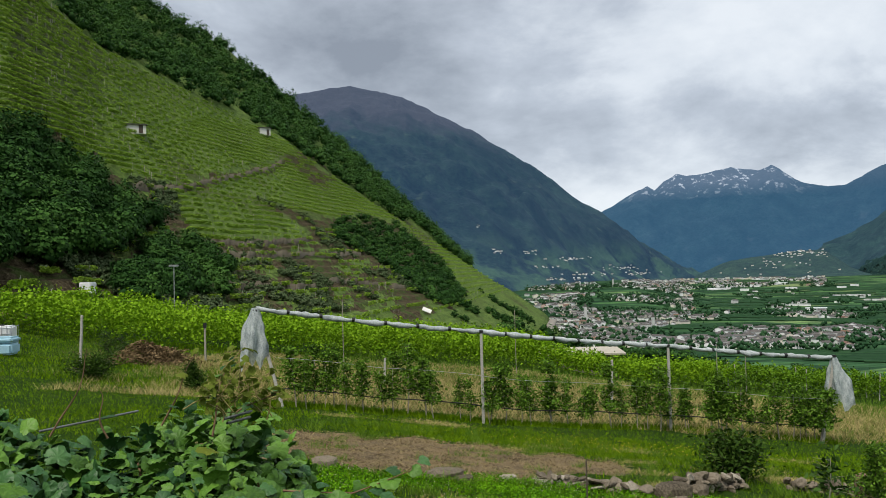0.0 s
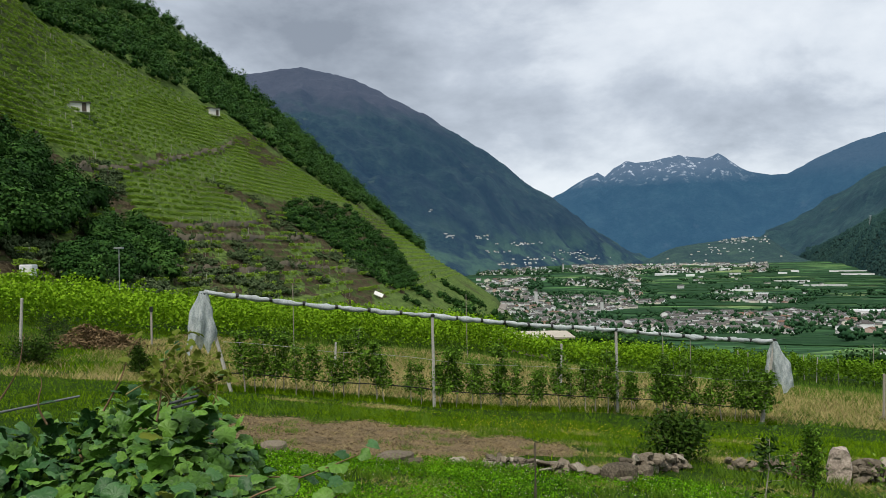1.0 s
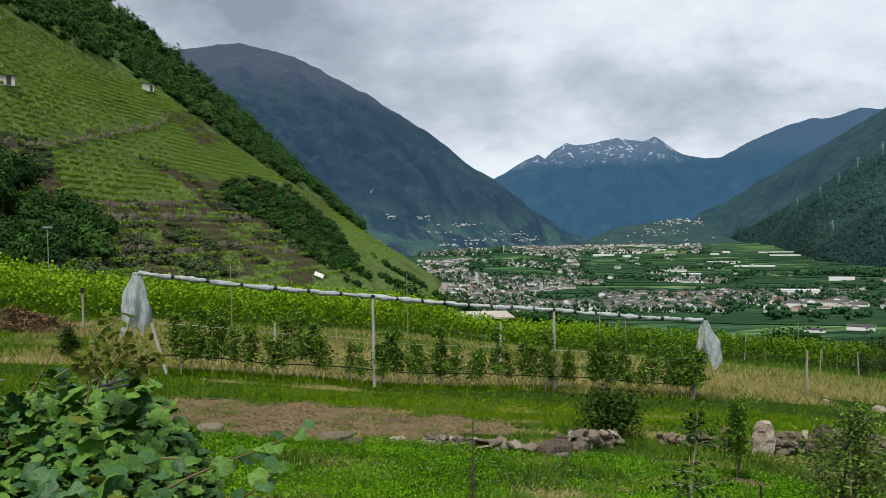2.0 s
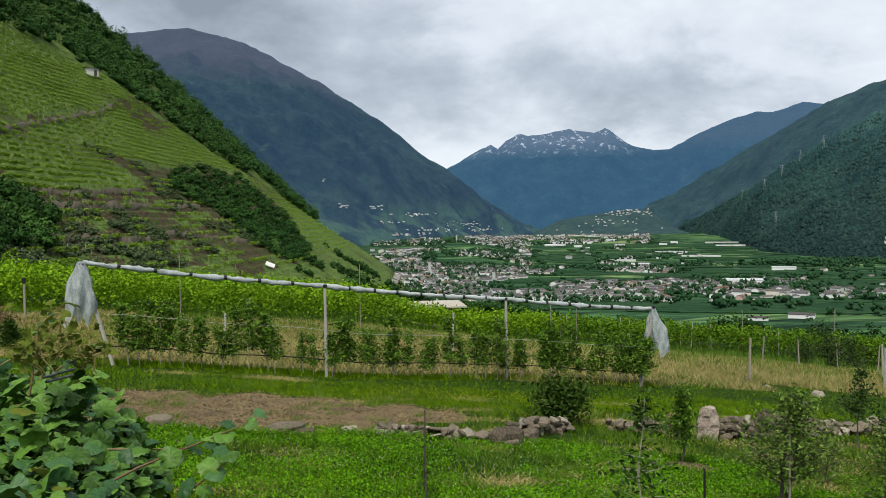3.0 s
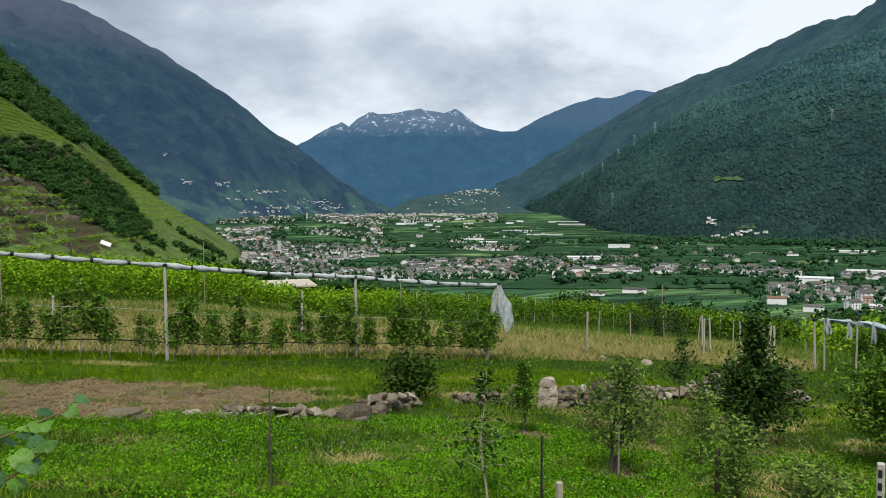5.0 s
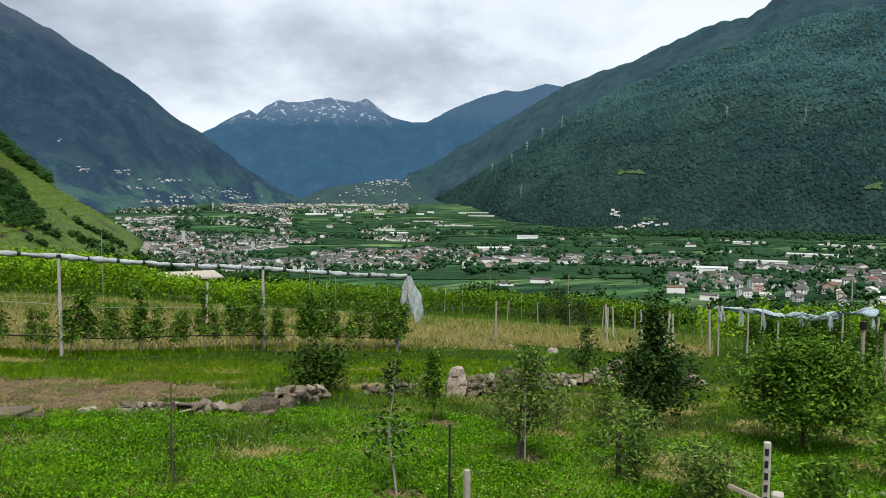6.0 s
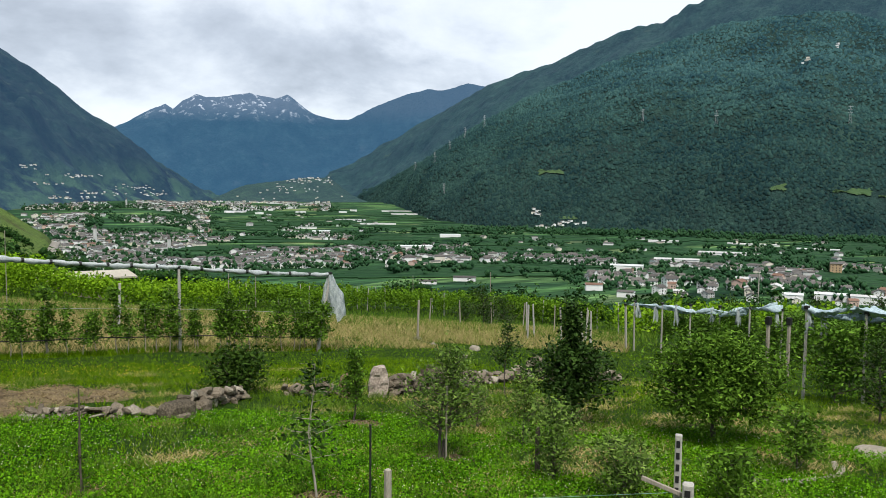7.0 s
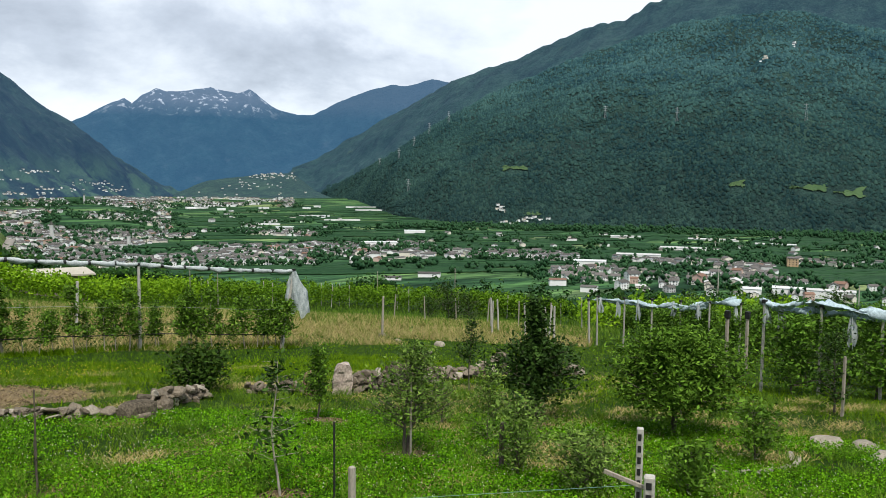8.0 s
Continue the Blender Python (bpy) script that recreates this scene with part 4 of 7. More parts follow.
loose_stone((1.15, 15.3), (0.36, 0.28, 0.18), "pale yellowish stone at the edge of the bed", True, 30)
loose_stone((-2.4, 15.2), (0.6, 0.45, 0.28), "grey stone half buried in soil", k=5)
loose_stone((17.4, 16.4), (0.42, 0.35, 0.5), "pale whitish stone at the wall's end", True, 15, k=1)
for (x, y), sz in (((19.8, 30.8), 0.42), ((19.4, 28.9), 0.3), ((20.2, 26.8), 0.6), ((17.6, 24.0), 0.35)):
    loose_stone((x, y), (sz, sz * 0.7, sz * 0.5), "pale stone lying in the short grass", True, rng.uniform(0, 180), k=int(x))
for k in range(14):
    x, y = 1.6 + rng.uniform(0, 1.6), 15.3 + rng.normal() * 0.25
    s = rng.uniform(0.12, 0.26)
    loose_stone((x, y), (s, s * 0.8, s * 0.7), "small grey fieldstone beside the soil bed", rng.uniform() < 0.4, rng.uniform(0, 180), k=k)

# the upright slab in the wall
bm = bmesh.new()
bmesh.ops.create_grid(bm, x_segments=7, y_segments=10, size=0.5)
geo = bmesh.ops.extrude_face_region(bm, geom=list(bm.faces))
for v in [g for g in geo["geom"] if isinstance(g, bmesh.types.BMVert)]:
    v.co.z += 0.16
for v in bm.verts:
    h = v.co.y + 0.5
    v.co = Vector((v.co.x * (0.47 - 0.09 * h * h) * (1 - 0.35 * max(0, h - 0.85) / 0.15), v.co.z - 0.08, h * 0.86 - 0.12))
    v.co += Vector((1, 1, 1)) * (0.04 * noise.noise(v.co * 5) + 0.02 * noise.noise(v.co * 14))
bmesh.ops.recalc_face_normals(bm, faces=list(bm.faces))
me = bpy.data.meshes.new("standing_stone")
bm.to_mesh(me)
bm.free()
me.materials.append(plain_mat("speckled_granite", (0.15, 0.115, 0.09), (0.60, 0.51, 0.42), 6, 0.95, relief=0.6))
slab = new("standing_stone", me)
slab.matrix_basis = pose(9.1, 15.75, gz(9.1, 15.75), 0, 3, -28)
tagged(slab, "upright grey-pink granite slab at the wall's end", "stone")
red_slab = new("standing_stone", me.copy())
red_slab.data.materials.clear()
red_slab.data.materials.append(plain_mat("reddish_stone", (0.10, 0.055, 0.035), (0.34, 0.21, 0.15), 6, 0.95, relief=0.6))
red_slab.matrix_basis = pose(8.5, 16.1, gz(8.5, 16.1), 0, -8, -20)
red_slab.scale = (0.7, 1.0, 0.72)
tagged(red_slab, "smaller reddish stone slab leaning beside the granite slab", "stone")

# edging and flat stones on the right
edging = thing("stone_edging", "curved low edging of pale stones round a shrub bed", "edging", at=(11.0, 6.0, gz(11.0, 6.0)))
einv = edging.matrix_basis.inverted()
for k, (x, y) in enumerate([(9.9, 6.35), (10.25, 6.15), (10.6, 6.0), (11.0, 5.95), (11.4, 5.98), (11.7, 6.1), (11.95, 6.35)]):
    part("stone", PALES[k % 3], parent=edging, m=einv @ pose(x, y, gz(x, y) + 0.03, 0, 0, -32 + 11 * k) @ Matrix.Diagonal((0.50, 0.10, 0.09, 1)))
for x, y, sx, sy in ((13.5, 6.6, 0.8, 0.5), (13.9, 6.1, 0.55, 0.4), (13.3, 5.5, 0.6, 0.35)):
    loose_stone((x, y), (sx * 1.25, sy * 1.2, 0.16), "flat pale slab lying in the grass", True, 20, k=int(x * 3))

# ---- bare bed of tilled soil ----
def soil_mat():
    m, nt, b = material("dry_soil", 0.95, 0, 0.1)
    fine, mid_ = noise_tex(nt, 26, 6, 0.7), noise_tex(nt, 2.2, 4)
    c = ramp(nt, fine, [(0.28, (0.070, 0.050, 0.027)), (0.5, (0.175, 0.132, 0.076)), (0.72, (0.38, 0.30, 0.185))])
    c = blend(nt, c, ramp(nt, mid_, [(0.35, (0.7, 0.7, 0.7)), (0.65, (1.2, 1.15, 1.05))]), 0.8, "MULTIPLY")
    nt.links.new(c, b.inputs["Base Color"])
    bump(nt, b, fine, 1.0, 0.05)
    return m


SOIL = soil_mat()


def in_bed(x, y):
    """Inside the bed: an uneven oval, above 0."""
    dx, dy = (np.asarray(x) + 0.7) / 4.6, (np.asarray(y) - 17.6) / 2.35
    return 1 - dx * dx - dy * dy + 0.8 * fbm(np.asarray(x) * 1.1, np.asarray(y) * 1.1, 4, 91)


gx, gy = np.meshgrid(np.arange(-6.4, 5.4, 0.1), np.arange(14.4, 20.8, 0.1), indexing="ij")
lift = np.clip(in_bed(gx, gy) * 3, -0.6, 1)
gzv = ground_z(gx, gy) + 0.05 * lift + 0.05 * np.clip(lift, 0, 1) * fbm(gx * 4, gy * 4, 4, 92)
v = np.stack([gx, gy, gzv], -1).reshape(-1, 3)
k = gx.shape[1]
i = (np.arange(gx.shape[0] - 1)[:, None] * k + np.arange(k - 1)).ravel()
f = np.stack([i, i + k, i + k + 1, i + 1], 1)
keep = (lift.ravel()[f] > -0.3).all(1)
bed = new("soil_bed", mesh_from("soil_bed", v, f[keep], SOIL, True))
tagged(bed, "bare bed of dry brown tilled soil", "soil", kind="structure")
n = 6000
cx, cy = rng.uniform(-6, 5, n), rng.uniform(14.8, 20.2, n)
ok = in_bed(cx, cy) > 0.03
cx, cy = cx[ok], cy[ok]
OCT = np.array([[1, 0, 0], [-1, 0, 0], [0, 1, 0], [0, -1, 0], [0, 0, 1], [0, 0, -1]], float)
OCT_F = np.array([[0, 2, 4], [2, 1, 4], [1, 3, 4], [3, 0, 4], [2, 0, 5], [1, 2, 5], [3, 1, 5], [0, 3, 5]])


def blobs(rng_, centre, size, stretch=(1, 1, 1), jitter=0.35):
    """Small eight-sided lumps, each of its own shape."""
    n_ = len(centre)
    v_ = OCT[None] * (np.asarray(size).reshape(-1, 1, 1) * np.asarray(stretch)) * rng_.uniform(1 - jitter, 1 + jitter, (n_, 6, 1))
    a_ = rng_.uniform(0, 6.28, n_)
    c_, s_ = np.cos(a_)[:, None], np.sin(a_)[:, None]
    v_ = np.stack([v_[..., 0] * c_ - v_[..., 1] * s_, v_[..., 0] * s_ + v_[..., 1] * c_, v_[..., 2]], -1)
    return (v_ + centre[:, None]).reshape(-1, 3), (OCT_F[None] + 6 * np.arange(n_)[:, None, None]).reshape(-1, 3)


v, f = blobs(rng, np.stack([cx, cy, ground_z(cx, cy) + 0.06], 1), rng.uniform(0.008, 0.034, len(cx)), (1, 1, 0.6))
tagged(new("soil_clods", mesh_from("soil_clods", v, f, SOIL)), "dry clods and mulch on the bare bed", "soil", kind="stuff")
x, y = rng.uniform(-6, 5, 9000), rng.uniform(14.6, 20.4, 9000)
STRAW_AT = np.stack([x, y], 1)[in_bed(x, y) > -0.05]
wx, wy = rng.uniform(-5.5, 4.2, 46), rng.uniform(15.2, 20.0, 46)
wx, wy = (np.repeat(q_[in_bed(wx, wy) > -0.1], 90) for q_ in (wx, wy))
WEED_AT = np.stack([wx + rng.normal(size=len(wx)) * 0.13, wy + rng.normal(size=len(wx)) * 0.10], 1)
mulch_spots = [(4.1, 8.4, 0.38), (1.75, 9.9, 0.3), (12.4, 15.1, 0.4), (6.75, 9.55, 0.5), (7.0, 12.9, 0.4), (10.9, 11.0, 0.55), (7.2, 12.6, 0.3), (10.5, 10.3, 0.5)]
mv = []
for x, y, r in mulch_spots:
    a, q = rng.uniform(0, 6.28, 160), r * np.sqrt(rng.uniform(0, 1, 160))
    px, py = x + np.cos(a) * q, y + np.sin(a) * q * 0.8
    mv.append(np.stack([px, py, ground_z(px, py) + 0.015], 1))
v, f = blobs(rng, np.concatenate(mv), rng.uniform(0.02, 0.05, 160 * len(mulch_spots)), (1, 1, 0.4))
tagged(new("mulch", mesh_from("mulch", v, f, SOIL)), "brown mulch round the young trees' trunks", "soil", kind="stuff")

# ---- grass ----
GRASS = leaf_mat("grass_blade", (0.018, 0.056, 0.002), (0.088, 0.215, 0.005), (0.205, 0.365, 0.014), 0.6, 0.9, 0.16)
CLOVER = leaf_mat("clover", (0.008, 0.044, 0.002), (0.058, 0.215, 0.005), (0.180, 0.450, 0.020), 0.6, 1.2, 0.14)
TAN = leaf_mat("dry_grass", (0.17, 0.165, 0.10), (0.34, 0.31, 0.21), (0.52, 0.48, 0.36), 0.8, 0.4, 0.2)
WEED = leaf_mat("tall_weed", (0.036, 0.108, 0.012), (0.088, 0.205, 0.028), (0.175, 0.300, 0.068), 0.7, 0.5, 0.25)


def blades(rng_, x, y, height, width, lean=0.5):
    n_ = len(x)
    h = height * rng_.uniform(0.5, 1.3, n_)
    a = rng_.uniform(0, 6.28, n_)
    b = rng_.uniform(0, 6.28, n_)
    z = ground_z(x, y)
    w = width * rng_.uniform(0.6, 1.3, n_)
    base = np.stack([x, y, z - 0.01], 1)
    side = np.stack([np.cos(a), np.sin(a), a * 0], 1) * w[:, None]
    tip = base + np.stack([np.cos(b) * lean * h, np.sin(b) * lean * h, h], 1)
    return np.stack([base - side, base + side, tip], 1).reshape(-1, 3), np.arange(n_ * 3).reshape(-1, 3)


def sector(rng_, n_, az0, az1, d0, d1, power=0.5):
    """Places in a sector of the meadow, more of them near by for a power above 0.5."""
    az, d = np.radians(rng_.uniform(az0, az1, n_)), d0 + (d1 - d0) * rng_.uniform(0, 1, n_) ** (1 / (2 * (1 - power)) if power < 1 else 3)
    return np.sin(az) * d, np.cos(az) * d


gr = np.random.default_rng(11)


def open_ground(x, y):
    """False on the mulched earth round the young trees."""
    ok_ = np.ones(len(x), bool)
    for mx_, my_, r_ in mulch_spots:
        ok_ &= ((x - mx_) / r_) ** 2 + ((y - my_) / (r_ * 0.8)) ** 2 > 0.75 + 0.3 * gr.normal(size=len(x))
    return ok_


x, y = sector(gr, 130000, -36, 72, 4.5, 24, 0.35)
ok = open_ground(x, y) & (in_bed(x, y) < gr.uniform(-0.3, 0.12, len(x))) & (fbm(x * 0.9, y * 0.9, 3, 71) + 0.3 * gr.normal(size=len(x)) > -0.28)
x, y = x[ok], y[ok]
v, f = blades(gr, x, y, 0.07 + 0.10 * np.clip(fbm(x * 0.7, y * 0.7, 3, 51) + 0.35, 0, 1), 0.008, 0.6)
tagged(new("meadow_grass", mesh_from("meadow_grass", v, f, GRASS)), "short bright green meadow grass", "grass", kind="stuff")
x, y = sector(gr, 110000, -34, 72, 19, 44, 0.5)
ok = (in_bed(x, y) < 0) & ((y < 26.5) | (x > 14) | (x < -8))
x, y = x[ok], y[ok]
v, f = blades(gr, x, y, 0.075, 0.014, 0.8)
tagged(new("far_meadow_grass", mesh_from("far_meadow_grass", v, f, GRASS)), "green grass beyond the bed and the wall", "grass", kind="stuff")
# clover carpet with white heads
x, y = sector(gr, 230000, -13, 70, 5.5, 15.5, 0.35)
ok = open_ground(x, y) & (in_bed(x, y) < 0) & (fbm(x * 0.6, y * 0.6, 3, 53) + 0.1 * gr.normal(size=len(x)) > -0.22)
x, y = x[ok], y[ok]
v, f = leaves(gr, np.stack([x, y, ground_z(x, y) + gr.uniform(0.02, 0.11, len(x))], 1), 0.035, 0.85, 0.0, 0.35)
tagged(new("clover_carpet", mesh_from("clover_carpet", v, f, CLOVER)), "carpet of low green clover", "clover", kind="stuff")
x, y = sector(gr, 2900, -15, 70, 6, 15.5, 0.4)
ok = (in_bed(x, y) < -0.1) & (fbm(x * 0.5, y * 0.5, 3, 55) > 0.0)
x, y = x[ok], y[ok]
WHITE_FLOWER = plain_mat("white_flower", (0.50, 0.52, 0.36), (0.68, 0.69, 0.52), 30, 0.9)
v, f = blobs(gr, np.stack([x, y, ground_z(x, y) + 0.12], 1), np.full(len(x), 0.0085))
tagged(new("clover_flowers", mesh_from("clover_flowers", v, f, WHITE_FLOWER)), "tiny white clover heads in the meadow", "flowers", kind="stuff")
x, y = gr.normal(4.5, 2.2, 300), gr.normal(20.3, 1.0, 300)
v, f = blobs(gr, np.stack([x, y, ground_z(x, y) + 0.28], 1), np.full(len(x), 0.013))
tagged(new("yellow_flowers", mesh_from("yellow_flowers", v, f, plain_mat("yellow_flower", (0.42, 0.36, 0.02), (0.60, 0.50, 0.04), 30, 0.9))),
       "scattered small yellow meadow flowers", "flowers", kind="stuff")
v, f = blades(gr, STRAW_AT[:, 0], STRAW_AT[:, 1], 0.035, 0.006, 3.0)
v[:, 2] += 0.06
wv_, wf_ = blades(gr, WEED_AT[:, 0], WEED_AT[:, 1], 0.16, 0.008, 0.8)
tagged(new("bed_weeds", mesh_from("bed_weeds", wv_, wf_, WEED)), "green weeds sprouting in the bare bed", "weeds", kind="stuff")
tagged(new("straw_mulch", mesh_from("straw_mulch", v, f, TAN)), "dry straw lying on the bare bed", "straw", kind="stuff")
x, y = sector(gr, 36000, -8, 50, 42, 76, 0.5)
v, f = blades(gr, x, y, 0.32, 0.03, 0.5)
tagged(new("headland_grass", mesh_from("headland_grass", v, f, WEED)), "rough green grass along the vineyard's headland", "grass", kind="stuff")
# tufts of longer, darker grass and mown, dried swaths
tx, ty = sector(gr, 420, -12, 70, 6, 22, 0.4)
tx, ty = tx[in_bed(tx, ty) < -0.2], ty[in_bed(tx, ty) < -0.2]
x, y = (np.repeat(tx, 60) + gr.normal(size=60 * len(tx)) * 0.10), (np.repeat(ty, 60) + gr.normal(size=60 * len(tx)) * 0.08)
v, f = blades(gr, x, y, 0.22, 0.007, 0.7)
tagged(new("grass_tufts", mesh_from("grass_tufts", v, f, WEED)), "scattered tufts of longer meadow grass", "grass", kind="stuff")
tx, ty = sector(gr, 120, -8, 70, 7, 24, 0.4)
x, y = (np.repeat(tx, 380) + gr.normal(size=380 * len(tx)) * 0.42), (np.repeat(ty, 380) + gr.normal(size=380 * len(tx)) * 0.20)
v, f = blades(gr, x, y, 0.075, 0.008, 1.8)
tagged(new("mown_hay", mesh_from("mown_hay", v, f, TAN)), "thin patches of mown, dried grass", "hay", kind="stuff")
# long grass and weeds along the wall and the row, dry grass behind the row
xs, ys = [], []
for s in np.linspace(0, 3, 60):
    x0, y0 = row_at(s)
    xs.append(gr.normal(x0, 0.12, 260))
    ys.append(gr.normal(y0 + 0.35, 0.3, 260))
v, f = blades(gr, np.concatenate(xs), np.concatenate(ys), 0.17, 0.012, 0.6)
tagged(new("row_grass", mesh_from("row_grass", v, f, GRASS)), "longer green grass under the orchard row", "grass", kind="stuff")
x, y = gr.uniform(-12, 16, 40000), gr.uniform(19.6, 24.2, 40000)
ok = (in_bed(x, y) < -0.1) & (y < 22.4 + 0.09 * x + gr.normal(size=len(x)) * 0.4) & (x > -2 + gr.normal(size=len(x)))
v, f = blades(gr, x[ok], y[ok], 0.10, 0.010, 0.7)
tagged(new("tall_meadow", mesh_from("tall_meadow", v, f, GRASS)), "taller green meadow grass between bed and row", "grass", kind="stuff")
x, y = gr.uniform(-14, 19, 120000), gr.uniform(26.2, 52, 120000)
ok = (y > 26.4 + 0.05 * x) & (fbm(x * 0.25, y * 0.25, 3, 57) + 0.2 * gr.normal(size=len(x)) > -0.25)
k_ = np.nonzero(ok)[0]
v, f = blades(gr, x[k_[::7]], y[k_[::7]], 0.26, 0.016, 0.8)
tagged(new("strip_grass", mesh_from("strip_grass", v, f, WEED)), "green weeds mixed into the dry strip", "grass", kind="stuff")
ok[k_[::7]] = False
v, f = blades(gr, x[ok], y[ok], 0.24, 0.014, 0.9)
tagged(new("dry_grass", mesh_from("dry_grass", v, f, TAN)), "tall tan dry grass behind the orchard row", "grass", kind="stuff")
az, d = np.radians(gr.uniform(25, 48, 64000)), gr.uniform(36, 57, 64000)
x, y = np.sin(az) * d, np.cos(az) * d
ok = fbm(x * 0.2, y * 0.2, 3, 59) + 0.25 * gr.normal(size=len(x)) > -0.2
k_ = np.nonzero(ok)[0]
v, f = blades(gr, x[k_[::4]], y[k_[::4]], 0.25, 0.016, 0.8)
tagged(new("meadow_weeds", mesh_from("meadow_weeds", v, f, WEED)), "green weeds mixed into the ripe meadow", "grass", kind="stuff")
ok[k_[::4]] = False
v, f = blades(gr, x[ok], y[ok], 0.24, 0.014, 0.9)
tagged(new("dry_meadow", mesh_from("dry_meadow", v, f, TAN)), "tan meadow of ripe grass before the vines", "grass", kind="stuff")
x, y = gr.uniform(-36, -5, 60000), gr.uniform(26, 56, 60000)
ok = y > 27 + 0.9 * fbm(x * 0.3, y * 0.3, 3, 58) - 0.25 * (x + 5)
x, y = x[ok], y[ok]
k_ = fbm(x * 0.16, y * 0.22, 3, 63) + 0.15 * gr.normal(size=len(x))
v, f = blades(gr, x[k_ > 0.16], y[k_ > 0.16], 0.11, 0.013, 0.9)
tagged(new("bleached_grass", mesh_from("bleached_grass", v, f, TAN)), "bleached patches in the rough grass", "grass", kind="stuff")
v, f = blades(gr, x[k_ < -0.02], y[k_ < -0.02], 0.15, 0.022, 0.5)
tagged(new("short_grass", mesh_from("short_grass", v, f, GRASS)), "shorter green grass round the old posts", "grass", kind="stuff")
x, y = x[np.abs(k_ - 0.07) < 0.09], y[np.abs(k_ - 0.07) < 0.09]
v, f = blades(gr, x, y, 0.26, 0.02, 0.5)
tagged(new("rough_grass", mesh_from("rough_grass", v, f, WEED)), "rough grass with weeds round the old posts", "grass", kind="stuff")
x, y = gr.normal(0, 1, 9000), gr.normal(0, 1, 9000)
spot_ = np.array([(13.2, 7.4, 1.2, 0.7), (9.9, 10.2, 0.9, 0.7), (11.2, 13.4, 1.4, 0.8), (9.6, 8.6, 0.5, 0.5)])[gr.integers(4, size=9000)]
x, y = spot_[:, 0] + x * spot_[:, 2], spot_[:, 1] + y * spot_[:, 3]
v, f = blades(gr, x, y, 0.06, 0.009, 1.2)
tagged(new("dry_patch", mesh_from("dry_patch", v, f, TAN)), "dry tan grass in worn patches of the meadow", "grass", kind="stuff")

# ---- the vineyard behind: rows of green vines ----
vr = np.random.default_rng(31)


def vine_row(a, b, height, per_m, leaf, posts, index, leaf_material=None):
    """A row of vines: a leafy wall with shoots above it, and its posts."""
    a, b = np.array(a, float), np.array(b, float)
    length = np.linalg.norm(b - a)
    ob = thing("vine_row", "row of green grapevines on a trellis", "vines", "vine rows of the vineyard", at=(*a, gz(*a)))
    inv = Matrix.Translation(-Vector((*a, gz(*a))))
    n_ = int(length * per_m)
    s = vr.uniform(0, 1, n_)
    hh = np.clip(vr.beta(2.2, 1.3, n_), 0, 1)
    top = height * (1 + 0.38 * fbm(s * length * 2.2, s * 0 + index, 4, index, 0.7))
    side = (b - a) / length
    across = vr.normal(size=n_) * (0.20 + 0.12 * hh)
    x_ = a[0] + (b[0] - a[0]) * s - side[1] * across
    y_ = a[1] + (b[1] - a[1]) * s + side[0] * across
    c = np.stack([x_, y_, ground_z(x_, y_) + 0.12 + (top - 0.12) * hh], 1)
    v_, f_ = leaves(vr, c, leaf, 0.85, 0.1, 0.35)
    part("foliage", mesh_from("foliage", v_ - [a[0], a[1], gz(*a)], f_, leaf_material or VINE_LEAF), parent=ob)
    if posts:
        for q in np.arange(0.02, 1, 5.5 / length):
            px, py = a + (b - a) * q
            part("post", VINE_POST, parent=ob, m=inv @ pose(px, py, gz(px, py), 0, vr.normal() * 2, 0))
    return ob


ROW_LEAF = leaf_mat("row_leaf", (0.030, 0.085, 0.006), (0.080, 0.200, 0.014), (0.165, 0.330, 0.034), spot=0.9)
VINE_POST = post_mesh("post", 2.15, 0.07, 0.06, CONCRETE)
# the front line of the vineyard, by bearing
fx = lambda d, az: (d * math.sin(radians(az)), d * math.cos(radians(az)))
front = [fx(56, -34), fx(54, -25), fx(53, -15), fx(54, -4), fx(57, 8), fx(68, 20), fx(72, 30), fx(73, 38), fx(66, 47)]
for j in range(13):
    off = 2.3 * j
    for k in range(len(front) - 1):
        (x0, y0), (x1, y1) = front[k], front[k + 1]
        mx_, my_ = (x0 + x1) / 2, (y0 + y1) / 2
        q = math.hypot(mx_, my_)
        if (k == 3 and j > 10) or (k > 3 and j > 3):
            continue
        sx, sy = off * 0.10, off
        vine_row((x0 + sx, y0 + sy), (x1 + sx, y1 + sy), 2.25 if k < 4 else 2.0, 230 if j < 2 else 90, 0.19 if j < 2 else 0.24, j < 2 and k > 4, j * 10 + k, ROW_LEAF if k > 4 else None)

# ---- things round the vineyard ----
WHITE_PLASTIC = plain_mat("white_plastic", (0.62, 0.64, 0.64), (0.80, 0.81, 0.80), 6, 0.5)
BLUE_PLASTIC = plain_mat("pale_blue_plastic", (0.26, 0.46, 0.56), (0.40, 0.60, 0.68), 5, 0.5)


